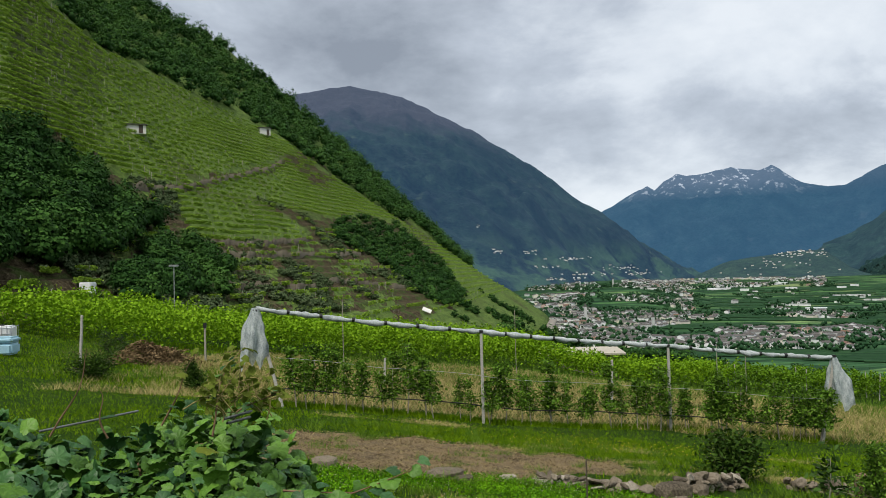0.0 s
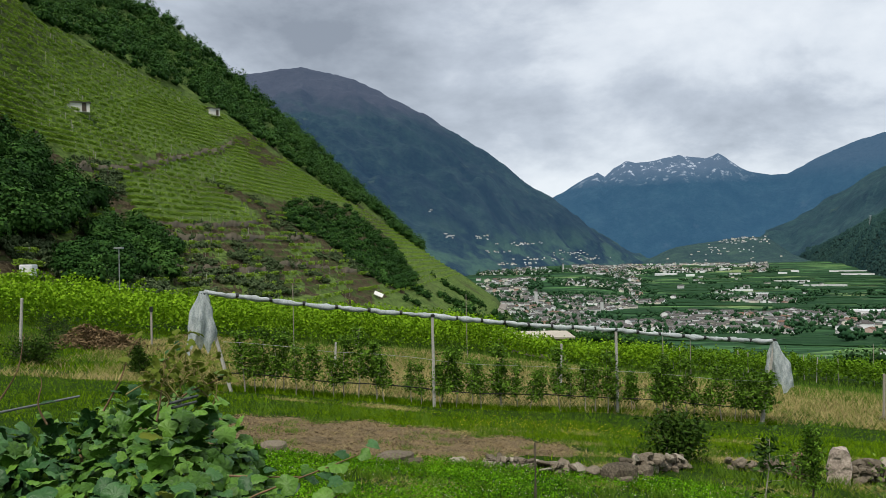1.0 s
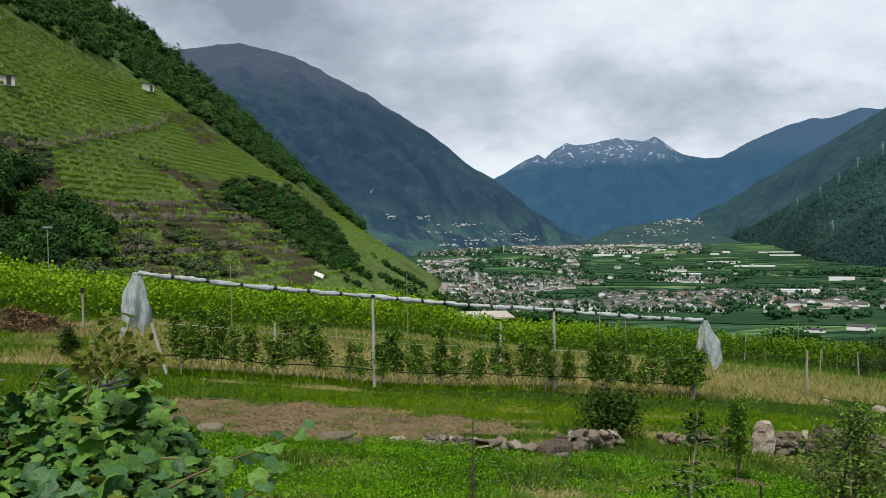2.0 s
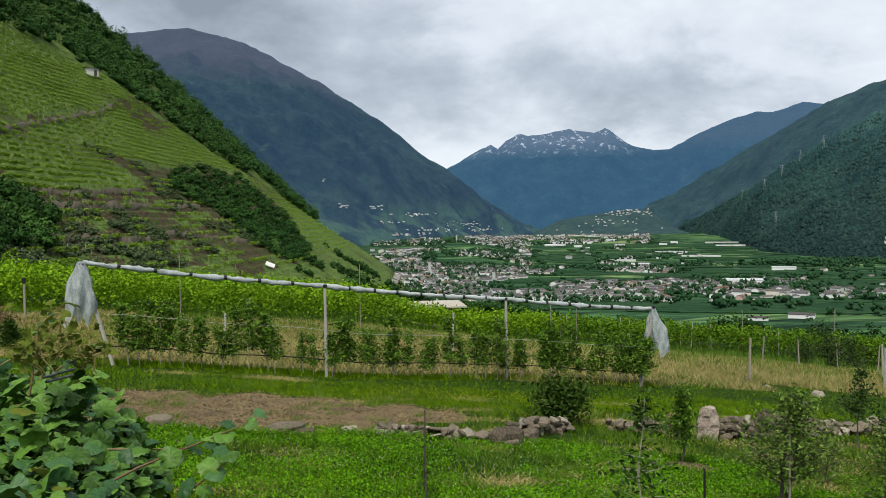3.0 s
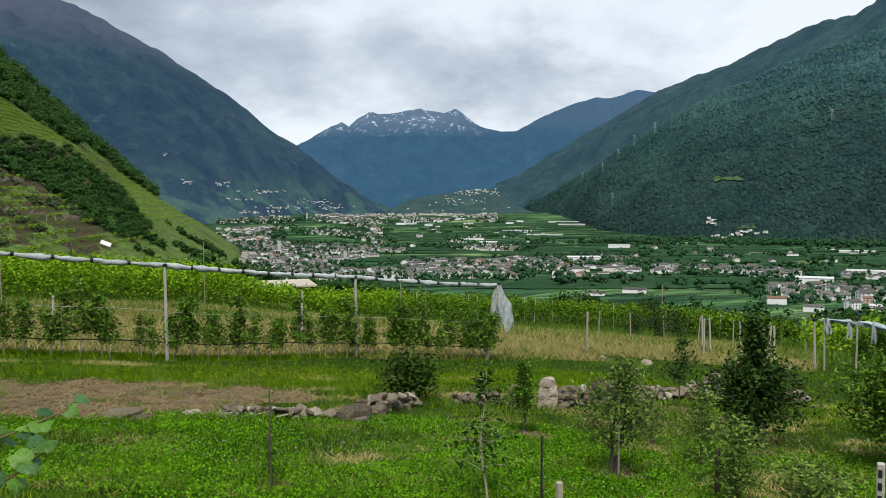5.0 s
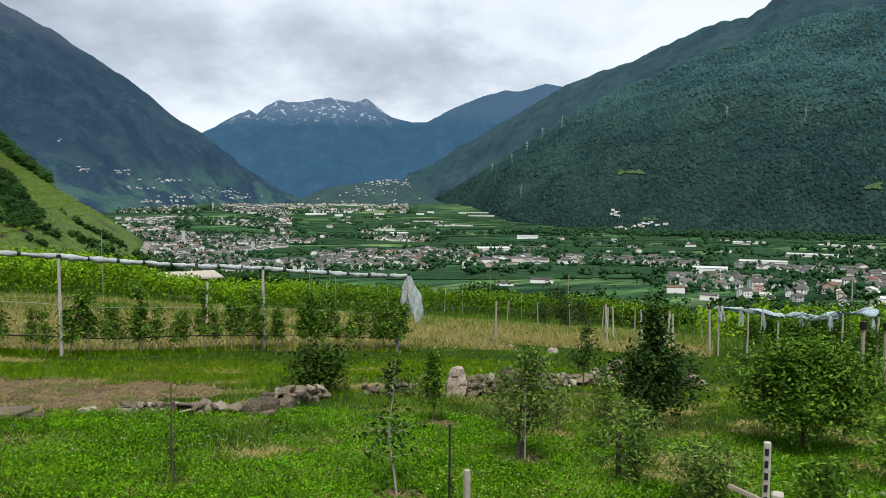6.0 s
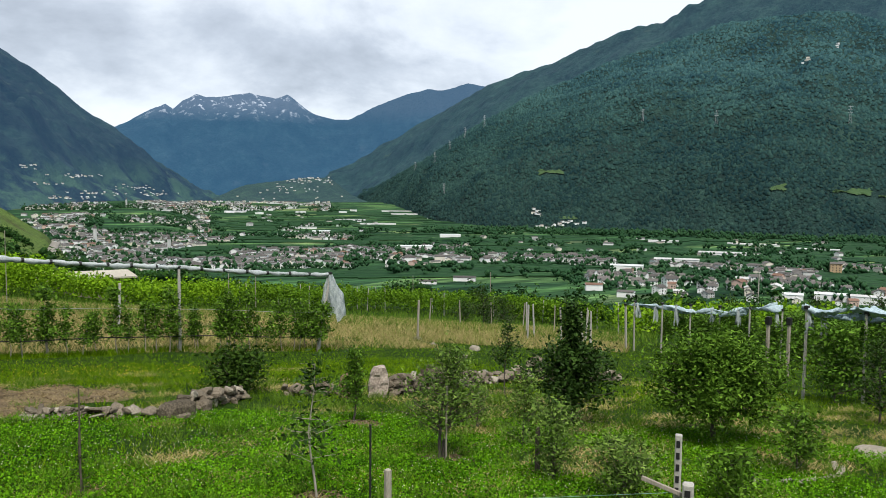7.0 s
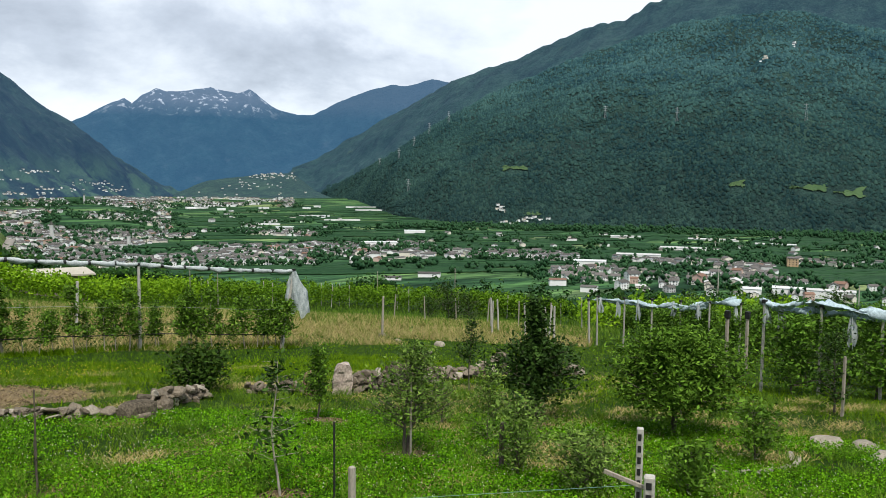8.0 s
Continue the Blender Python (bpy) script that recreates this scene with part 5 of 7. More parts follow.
def tote(at, size, rz, label, grid=True, base=None):
    """A plastic water tote on its pallet, in a steel cage."""
    ob = thing("water_tote", label, "tank", at=(*at, gz(*at) if base is None else base), rz=rz)
    w, d_, h = size
    bm = bmesh.new()
    bmesh.ops.create_cube(bm, size=1, matrix=Matrix.Translation((0, 0, h / 2 + 0.14)) @ Matrix.Diagonal((w * 0.95, d_ * 0.95, h, 1)))
    bmesh.ops.bevel(bm, geom=list(bm.edges), offset=0.09, segments=3, affect="EDGES")
    part("tank", bm, WHITE_PLASTIC, ob)
    bm = bmesh.new()
    for q in (-0.4, 0, 0.4):
        bmesh.ops.create_cube(bm, size=1, matrix=Matrix.Translation((0, q * d_, 0.06)) @ Matrix.Diagonal((w, 0.12, 0.14, 1)))
    part("pallet", bm, DARK_WOOD, ob)
    bm = bmesh.new()
    bmesh.ops.create_cone(bm, cap_ends=True, segments=14, radius1=0.1, radius2=0.1, depth=0.07, matrix=Matrix.Translation((0, 0, h + 0.17)))
    part("lid", bm, BLACK, ob, "dark screw lid")
    if grid:
        for s_ in (-1, 1):
            for q in np.linspace(-0.5, 0.5, 6):
                bm = bmesh.new()
                bmesh.ops.create_cube(bm, size=1, matrix=Matrix.Translation((q * w, s_ * d_ / 2, h / 2 + 0.14)) @ Matrix.Diagonal((0.02, 0.02, h, 1)))
                part("cage_bar", bm, STEEL, ob)
            for z in (0.25, 0.6, 0.95):
                bm = bmesh.new()
                bmesh.ops.create_cube(bm, size=1, matrix=Matrix.Translation((0, s_ * d_ / 2, z * h + 0.14)) @ Matrix.Diagonal((w, 0.02, 0.02, 1)))
                part("cage_bar", bm, STEEL, ob)
    return ob


tote(fx(46.5, -29.5), (1.2, 1.0, 1.0), 12, "white caged water tote beside the blue tank")
tx_, ty_ = fx(93, -24.5)
tote((tx_, ty_), (1.5, 1.2, 1.25), -10, "white water tote standing behind the vines", False, float(max(hill_z(tx_, ty_), ground_z(tx_, ty_))))
bx, by = fx(43, -29.8)
tub = thing("blue_tank", "pale blue plastic tank with a ribbed lid on the grass", "tank", at=(bx, by, gz(bx, by)), rz=8)
for nm, z0, h, w in (("body", 0.0, 0.55, 1.7), ("cover", 0.57, 0.28, 1.76)):
    bm = bmesh.new()
    bmesh.ops.create_cube(bm, size=1, matrix=Matrix.Translation((0, 0, z0 + h / 2)) @ Matrix.Diagonal((w, 1.1, h, 1)))
    bmesh.ops.bevel(bm, geom=list(bm.edges), offset=0.10, segments=3, affect="EDGES")
    part(nm, bm, BLUE_PLASTIC, tub)

# pile of dry brushwood
px, py = fx(42, -20.4)
nb = 2600
bxy = vr.normal(size=(nb, 2)) * [0.85, 0.6]
hh = 1.0 * np.exp(-((bxy[:, 0] + 0.7) ** 2 / 1.2 + bxy[:, 1] ** 2 / 0.8)) + 0.75 * np.exp(-((bxy[:, 0] - 1.3) ** 2 / 1.4 + bxy[:, 1] ** 2 / 0.8)) + 0.15
c = np.stack([px + bxy[:, 0], py + bxy[:, 1], ground_z(px + bxy[:, 0], py + bxy[:, 1]) + hh * vr.uniform(0.3, 1, nb)], 1)
v, f = leaves(vr, c, 0.26, 0.28, 0.05, 0.2)
pile = new("brush_heap", mesh_from("brush_heap", v, f, leaf_mat("dead_brush", (0.045, 0.035, 0.03), (0.13, 0.10, 0.085), (0.27, 0.22, 0.19), 0.9, 2, 0)))
tagged(pile, "pile of dry reddish-brown brushwood and leaves", "brushwood", kind="stuff")

# poles standing among the vines
def pole(at, height, r, label, mat=GREY_WOOD, arm=0.0, lamp=False):
    ob = thing("pole", label, "pole", "thin poles", at=(*at, gz(*at)))
    v_, f_ = tube([(0, 0, -0.2), (0, 0, height * 0.5), (0, 0, height)], [r, r * 0.9, r * 0.8], 6)
    part("shaft", mesh_from("shaft", v_, f_, mat, True), parent=ob)
    if lamp:
        bm = bmesh.new()
        bmesh.ops.create_cube(bm, size=1, matrix=Matrix.Translation((0, 0, height + 0.05)) @ Matrix.Diagonal((0.75, 0.3, 0.16, 1)))
        bmesh.ops.bevel(bm, geom=list(bm.edges), offset=0.03, segments=2, affect="EDGES")
        part("lamp_head", bm, STEEL, ob, "grey rectangular lamp head")
    return ob


lx, ly = fx(68, -19.05)
pole((lx, ly), EYE + 68 * math.tan(radians(0.8)) - gz(lx, ly), 0.05, "slim grey lamp post among the vines", STEEL, lamp=True)
for az, d, top in ((-7.45, 40, -1.9), (5.1, 50, -3.0), (19.05, 45, -5.6), (20.9, 50, -6.2)):
    x, y = fx(d, az)
    pole((x, y), EYE + d * math.tan(radians(top)) - gz(x, y), 0.025, "thin wooden pole among the vines")
x, y = fx(80, 37.9)
pole((x, y), 4.2, 0.05, "slanting pole beyond the vines")
x, y = fx(75, 32.2)
pole((x, y), 3.6, 0.03, "thin wooden pole among the vines")
x, y = fx(95, 56.5)
pole((x, y), 8.0, 0.09, "pale concrete power pole below the orchard", CONCRETE)
x, y = fx(95, 65.2)
pole((x, y), 7.5, 0.08, "pale concrete power pole below the orchard", CONCRETE)

# low shed with a flat pale roof beyond the vines
sx, sy = fx(70, 9.7)
roof_z = EYE - 70 * math.tan(radians(6.05))
shed = thing("flat_shed", "low shed with a flat pale sheet roof among vines", "shed", at=(sx, sy, gz(sx, sy)), rz=-4)
h = roof_z - gz(sx, sy)
bm = bmesh.new()
bmesh.ops.create_cube(bm, size=1, matrix=Matrix.Translation((0, 0, h / 2 - 0.3)) @ Matrix.Diagonal((6.2, 4.0, max(h, 0.6) + 0.5, 1)))
part("wall", bm, plain_mat("shed_wall", (0.16, 0.13, 0.10), (0.28, 0.24, 0.19), 3, 0.9), shed)
bm = bmesh.new()
bmesh.ops.create_cube(bm, size=1, matrix=Matrix.Translation((0, 0, h)) @ Matrix.Rotation(radians(0.5), 4, "X") @ Matrix.Diagonal((7.2, 5.2, 0.14, 1)))
part("roof", bm, plain_mat("sheet_roof", (0.30, 0.27, 0.21), (0.50, 0.46, 0.38), 2, 0.8), shed, "pale weathered sheet roof")

# ---- the netted orchard on the right ----
nr = np.random.default_rng(41)


def net_line(name_seed, a, b, top_a, top_b, n_posts, swag):
    """A pale blue net bunched along its wire between posts, with loose ends hanging down."""
    ob = thing("bunched_net", "pale blue hail net bunched along the wire", "net", "bunched nets of the orchard")
    pa, pb = np.array((*a, top_a)), np.array((*b, top_b))
    for strand in range(2):
        v_, f_, p_, t_ = lumpy_roll(pa + [0, 0.25 * strand, 0.06 - 0.1 * strand], pb + [0, 0.25 * strand, -0.04 + 0.1 * strand], 0.14 + 0.12 * strand, 0.085, name_seed + strand, ties=7)
        v_ = v_ + np.stack([fbm(v_[:, 0] * 2.5 + v_[:, 1] * 2.5, v_[:, 2] * 3 + k0_, 4, name_seed + k0_) * 0.36 for k0_ in range(3)], 1)
        part("net_roll", mesh_from("net_roll", v_, f_, BLUE_NET, True), parent=ob)
    for k_, s_ in enumerate(swag):
        q = pa + (pb - pa) * s_
        part("net_tail", hanging_bundle(q[0], q[1], q[2], name_seed + k_, 0.13, 0.6 + 0.12 * (k_ % 3), 0.05), parent=ob, label="loose tail of net hanging down")
    for k_ in range(n_posts):
        q = pa + (pb - pa) * k_ / (n_posts - 1)
        base = gz(q[0], q[1])
        p_ = thing("net_post", "pale concrete post carrying the bunched net", "post", "net posts of the orchard", at=(q[0], q[1], base))
        part("shaft", post_mesh("shaft", q[2] - base, 0.07, 0.06, CONCRETE, nr.normal() * 0.015), parent=p_)
        bm_ = bmesh.new()
        bmesh.ops.create_cube(bm_, size=1, matrix=Matrix.Translation((0, 0, q[2] - base + 0.02)) @ Matrix.Diagonal((0.11, 0.11, 0.10, 1)))
        part("cap", bm_, BLACK, p_, "dark post cap")


def el_z(at, el):
    return EYE + math.hypot(*at) * math.tan(radians(el))


A0, A1 = (28.2, 25.0), (30.9, 19.2)
B0, B1 = (19.9, 11.6), (22.6, 5.0)
net_line(300, A0, A1, el_z(A0, -8.0), el_z(A1, -8.0), 6, (0.02, 0.15, 0.3, 0.55, 0.72, 0.97))
net_line(320, B0, B1, el_z(B0, -7.75), el_z(B1, -8.0), 6, (0.01, 0.06, 0.3, 0.55))
stick("capped_post", "wooden post with a black cap at the orchard's end", "post", (24.8, 15.1), 1.9, 0.10, GREY_WOOD, 0.0, "capped posts", 0.25)
stick("capped_post", "wooden post with a black cap at the orchard's end", "post", (22.2, 14.2), 2.0, 0.10, GREY_WOOD, 0.0, "capped posts", 0.25)
stick("capped_post", "leaning end post of the orchard", "post", (28.1, 25.4), 2.2, 0.09, CONCRETE, -0.05, "capped posts", 0.1)
for k in range(7):
    x, y = 27.0 + nr.uniform(-1.2, 1.6), 26.4 + k * 1.1
    stick("end_post", "pale end post of a vine row", "post", (x, y), 1.8, 0.08, CONCRETE, nr.uniform(-0.1, 0.1), "end posts of the vine rows")
for k in range(6):
    x, y = fx(48 + nr.uniform(-2, 2), 33.5 + k * 2.3)
    stick("end_post", "pale end post of a vine row", "post", (x, y), 1.6, 0.06, GREY_WOOD, nr.uniform(-0.08, 0.08), "end posts of the vine rows")

ORCHARD_LEAF = leaf_mat("orchard_leaf", (0.018, 0.058, 0.008), (0.060, 0.165, 0.022), (0.150, 0.320, 0.055), spec=0.08)
orchard_kinds = [plant("orchard_tree", "leafy orchard tree trained in a dense hedge", "tree", (21 + k, 11 - k), grow(
    nr, 2.1, 0.12, lambda h: 0.80 * (1 - 0.40 * h) + 0.08, 64, 40, 0.13, 0.45, 0.03), BARK, ORCHARD_LEAF, "trees of the netted orchard") for k in range(3)]
d_row = np.array([0.38, -0.925])
spots = []
for r0, count, off in ((np.array(B0), 10, 0.0), (np.array(B0) + [2.6, 1.3], 13, 0.4), (np.array(B0) + [5.2, 2.8], 15, 0.2), (np.array(A0) + [1.0, -1.0], 14, 0.0), (np.array(A0) + [3.2, 2.0], 16, 0.3), (np.array(A0) + [-0.5, -7.5], 8, 0.3)):
    for k in range(count):
        spots.append(r0 + d_row * (0.7 + off + 1.05 * k) + nr.normal(size=2) * 0.1)
for k, s_ in enumerate(spots[3:]):
    place(orchard_kinds[k % 3], s_, nr.uniform(0, 360), nr.uniform(0.82, 1.08))
for ob, s_ in zip(orchard_kinds, spots[:3]):
    ob.matrix_basis = pose(*s_, gz(*s_) - 0.02)
# hedges of vines and shrubs along the plateau's edge
for k in range(5):
    x0, y0 = fx(52 + 3 * k, 47)
    x1, y1 = fx(50 + 3 * k, 62)
    vine_row((x0, y0), (x1, y1), 2.2, 60, 0.26, k == 0, 300 + k)
edge_bush = plant("edge_bush", "dark leafy bush at the vineyard's edge", "bush", fx(50, 37.5), grow(
    nr, 2.6, 0.03, lambda h: 1.5 * math.sqrt(max(0.02, 1 - h * h)), 60, 30, 0.16, 0.5, 0.04), BARK, DARK_LEAF, "bushes at the vineyard's edge")
for az, d, s_ in ((-23.3, 45, 0.55), (-22.4, 46, 0.45), (39, 53, 0.8), (36, 56, 0.7), (50, 60, 1.0), (55, 62, 1.0), (60, 58, 1.1), (64, 60, 1.2)):
    place(edge_bush, fx(d, az), 40 * d, s_)

# ---- the broad-leaved climber in front of the terrace ----
def big_leaf_mesh(seed):
    """A broad, blunt-lobed leaf about 1 across: toothed rim, quilted between its veins."""
    n_ = 26
    r_ = np.random.default_rng(seed)
    a_ = np.linspace(-np.pi, np.pi, n_, endpoint=False)
    lobes = 1 + 0.055 * np.cos(5 * a_ + 0.3) + 0.035 * np.where(np.arange(n_) % 2, 1, -1)
    rad_ = 0.5 * lobes * (1 - 0.45 * np.exp(-((np.abs(a_) - np.pi) / 0.4) ** 2)) * r_.uniform(0.95, 1.05, n_) * (1 + 0.14 * np.exp(-(a_ / 0.4) ** 2))
    ring = np.stack([np.cos(a_) * rad_, np.sin(a_) * rad_ * 1.08, 0.09 * np.cos(2 * a_ + r_.uniform(0, 6)) - 0.10 * r_.uniform(0.0, 1, n_)], 1)
    mid_ = ring * 0.55
    mid_[:, 2] = 0.05 + 0.035 * np.where(np.arange(n_) % 3 == 0, -1, 1)
    v_ = np.concatenate([[[0, 0, 0.0]], mid_, ring])
    f_ = []
    for k_ in range(n_):
        j_ = (k_ + 1) % n_
        f_ += [[0, 1 + k_, 1 + j_], [1 + k_, 1 + n_ + k_, 1 + n_ + j_], [1 + k_, 1 + n_ + j_, 1 + j_]]
    return v_, np.array(f_)


def broad_leaf_mat(name, dark, mid_, light, spec):
    """A big leathery leaf: its own green on each leaf, mottled, with a soft sheen from the sky."""
    m, nt, b = material(name, 0.42, 0, spec)
    c = ramp(nt, blend(nt, island(nt), objrand(nt), 0.5), [(0.2, dark), (0.5, mid_), (0.8, light)])
    c = blend(nt, c, ramp(nt, noise_tex(nt, 40, 4), [(0.3, dark), (0.7, light)]), 0.3)
    c = blend(nt, c, (0.20, 0.17, 0.05), ramp(nt, noise_tex(nt, 9, 5, 0.7), [(0.66, (0, 0, 0)), (0.76, (0.55, 0.55, 0.55))]))
    nt.links.new(c, b.inputs["Base Color"])
    bump(nt, b, noise_tex(nt, 90, 3), 0.5, 0.006)
    return m


BROAD = broad_leaf_mat("broad_leaf_green", (0.012, 0.038, 0.005), (0.050, 0.130, 0.014), (0.135, 0.275, 0.035), 0.22)
BROAD_BLUE = broad_leaf_mat("broad_leaf_bluish", (0.009, 0.034, 0.008), (0.026, 0.088, 0.022), (0.070, 0.170, 0.048), 0.26)
LEAF_SHAPES = [big_leaf_mesh(k) for k in range(6)]
LEAF_MESH = [mesh_from("leaf", v_, f_, BROAD, True) for v_, f_ in LEAF_SHAPES]
BLUE_MESH = [mesh_from("leaf", v_, f_, BROAD_BLUE, True) for v_, f_ in LEAF_SHAPES]
YOUNG_MESH = [mesh_from("leaf", v_, f_, YOUNG_LEAF, True) for v_, f_ in LEAF_SHAPES[:3]]
cr = np.random.default_rng(51)
cx0, cy0 = fx(5.4, -20)
climber = thing("broad_leaved_climber", "sprawling climber with large round green leaves", "plant", at=(cx0, cy0, gz(cx0, cy0)))
cinv = climber.matrix_basis.inverted()
rest, rest_blue = [], []


def mound(az):
    """Upper edge of the climber's mound by bearing: an elevation seen from the terrace."""
    return np.interp(az, [-40, -30, -27.8, -26.2, -23.1, -19.5, -17, -14, -12.6, -10.7, -9.2, -7], [-7.6, -7.8, -8.6, -10.2, -10.0, -8.8, -8.4, -8.6, -9.6, -11.8, -14.5, -20])


n_leaf = 0
for k in range(3900):
    az = cr.uniform(-38, -7.5)
    dep = cr.uniform(0, 1)
    d = 6.4 - 2.7 * dep + cr.normal() * 0.15
    el = mound(az) - 0.3 - dep * 9.5 + cr.normal() * 0.25
    layer = cr.uniform(0, 1) ** 1.6
    z = EYE + d * math.tan(radians(el)) - layer * 0.45
    x, y = fx(d, az)
    size = cr.uniform(0.065, 0.155) * (1.1 if az < -22 else 0.95)
    blue = cr.uniform() < (0.5 if az < -22 else 0.15 if dep < 0.6 else 0.35)
    m = pose(x, y, z, cr.normal() * 30 + 16, cr.normal() * 30, cr.uniform(0, 360)) @ Matrix.Diagonal((size, size, size, 1))
    young = az > -18.5 and cr.uniform() < 0.14
    if layer < 0.25 and n_leaf < 300:
        n_leaf += 1
        part("leaf", (YOUNG_MESH[k % 3] if young else (BLUE_MESH if blue else LEAF_MESH)[k % 6]), parent=climber, m=cinv @ m)
    else:
        v_, f_ = LEAF_SHAPES[k % 6]
        mm = np.array(cinv @ m)
        (rest_blue if blue else rest).append((v_ @ mm[:3, :3].T + mm[:3, 3], f_))
for pile_, mat_ in ((rest, BROAD), (rest_blue, BROAD_BLUE)):
    v, f = join(pile_)
    tagged(part("foliage", mesh_from("foliage", v, f, mat_, True), parent=climber), kind="stuff")
# shoots that rise above the mound, and a runner that reaches out in front
shoots = [((-26.9, 5.6, -10), (-24.2, 5.6, -4.6)), ((-20.5, 5.2, -10), (-17.0, 5.2, -5.2)), ((-17.2, 5.0, -11), (-14.2, 5.2, -5.0)), ((-16.8, 5.4, -9), (-15.6, 5.4, -6.6)),
          ((-23.0, 5.4, -10.5), (-24.4, 5.4, -7.3)), ((-14.5, 5.3, -9.5), (-12.2, 5.2, -8.0)), ((-11.5, 4.4, -17), (-1.6, 4.3, -13.9)), ((-8.5, 4.2, -19), (-3.0, 4.0, -16.5)), ((-12.5, 4.5, -15), (-6.0, 4.4, -15.5))]
SHOOT = plain_mat("young_shoot", (0.16, 0.13, 0.04), (0.34, 0.28, 0.10), 20, 0.7)
STEM = plain_mat("vine_stem", (0.10, 0.06, 0.035), (0.24, 0.15, 0.08), 20, 0.8)
for k, ((a0, d0, e0), (a1, d1, e1)) in enumerate(shoots):
    t = np.linspace(0, 1, 9)
    az, d, el = a0 + (a1 - a0) * t + 0.55 * np.sin(t * 4 + k), d0 + (d1 - d0) * t, e0 + (e1 - e0) * t ** 0.8
    p = np.stack([d * np.sin(np.radians(az)), d * np.cos(np.radians(az)), EYE + d * np.tan(np.radians(el))], 1)
    v, f = tube(p, np.linspace(0.007, 0.002, 9), 5)
    base_loc = np.array(climber.matrix_basis.translation)
    part("stem", mesh_from("stem", v - base_loc, f, STEM, True), parent=climber, label="brown woody shoot")
    many = (0, 3, 9, 8, 1, 7, 9, 6, 6)[k]
    for j in range(many):
        s = 0.25 + 0.75 * j / max(1, many - 1)
        q = np.array([np.interp(s, t, p[:, c_]) for c_ in range(3)]) + cr.normal(size=3) * 0.035
        size = cr.uniform(0.075, 0.12) if k > 5 else cr.uniform(0.05, 0.10)
        part("leaf", (LEAF_MESH if j % 2 else BLUE_MESH)[j % 6] if k > 5 or j % 3 == 0 else YOUNG_MESH[j % 3], parent=climber,
             m=cinv @ pose(*q, (34 if k > 5 else 0) + cr.normal() * 18, cr.normal() * 18, 0) @ pose(0, 0, 0, 0, 0, cr.uniform(0, 360)) @ Matrix.Diagonal((size, size, size, 1)))
# old stems that carry the mound from the ground
for k in range(22):
    az, d = -36 + 27 * (k + 0.5) / 22 + cr.normal() * 0.5, cr.uniform(3.9, 6.0)
    top_el = float(mound(az)) - 0.8 - (6.4 - d) / 2.7 * 9.5
    x, y = fx(d, az)
    z0, z1 = gz(x, y) - 0.05, EYE + d * math.tan(radians(top_el))
    t = np.linspace(0, 1, 7)
    p = np.stack([x + 0.12 * np.sin(t * 4 + k) * t, y + 0.12 * np.cos(t * 5 + k) * t, z0 + (z1 - z0) * t], 1)
    v, f = tube(p, np.linspace(0.02, 0.009, 7), 6)
    part("stem", mesh_from("stem", v - base_loc, f, STEM, True), parent=climber, label="old woody stem")
# a tangle of yellowish young shoots on the climber
for k in range(26):
    a0, e0, d0 = cr.uniform(-18.2, -12.4), cr.uniform(-10.2, -8.0), cr.uniform(4.9, 5.5)
    t = np.linspace(0, 1, 8)
    az = a0 + cr.normal() * 1.6 * t + 0.5 * np.sin(t * 5 + k)
    el = e0 + cr.uniform(0.4, 2.4) * np.sin(t * cr.uniform(1.3, 3.0))
    p = np.stack([d0 * np.sin(np.radians(az)), d0 * np.cos(np.radians(az)), EYE + d0 * np.tan(np.radians(el))], 1)
    v, f = tube(p, np.linspace(0.0045, 0.002, 8), 4)
    part("stem", mesh_from("stem", v - base_loc, f, SHOOT, True), parent=climber, label="yellow-brown young shoot")
    for j in range(5):
        q = p[2 + j] + cr.normal(size=3) * 0.03
        size = cr.uniform(0.035, 0.075)
        part("leaf", YOUNG_MESH[j % 3], parent=climber, m=cinv @ pose(*q, cr.normal() * 40, cr.normal() * 40, cr.uniform(0, 360)) @ Matrix.Diagonal((size, size * 0.7, size, 1)))
# steel rails under the climber
DARK_STEEL = plain_mat("dull_steel", (0.10, 0.105, 0.11), (0.20, 0.205, 0.21), 12, 0.6, 0.4)
rail = thing("trellis_rail", "grey metal rail half hidden under the climber", "rail")
for (a0, d0, e0), (a1, d1, e1) in (((-27.5, 6.3, -9.6), (-21.5, 6.6, -8.9)), ((-15.9, 5.3, -9.9), (-14.0, 5.5, -9.5)), ((-15.7, 5.2, -10.2), (-14.1, 5.4, -9.9))):
    p0, p1 = (np.array((*fx(d_, a_), EYE + d_ * math.tan(radians(e_)))) for a_, d_, e_ in ((a0, d0, e0), (a1, d1, e1)))
    v, f = tube(np.stack([p0, (p0 + p1) / 2, p1]), [0.009] * 3, 6)
    part("bar", mesh_from("bar", v, f, DARK_STEEL, True), parent=rail)

# ---- the vineyard hill: rows of vines on the terraces, stakes, walls, woods ----
hr = np.random.default_rng(61)


def hill_point(az, t):
    """A place on the hill: bearing, and the way up from foot (0) to the top of the vines (1) and to the crest (2)."""
    b_ = HILL["bear"]
    fd, vd, cd = (np.interp(az, b_, HILL[k_]) for k_ in ("foot_d", "vine_d", "crest_d"))
    d = np.where(t < 1, fd + (vd - fd) * t, vd + (cd - vd) * (t - 1))
    a_ = np.radians(az)
    return d * np.sin(a_), d * np.cos(a_), d


def elev(x, y, z):
    return np.degrees(np.arctan2(z - EYE, np.hypot(x, y)))


def ellipse(az, el, a0, e0, ra, re):
    return ((az - a0) / ra) ** 2 + ((el - e0) / re) ** 2 < 1


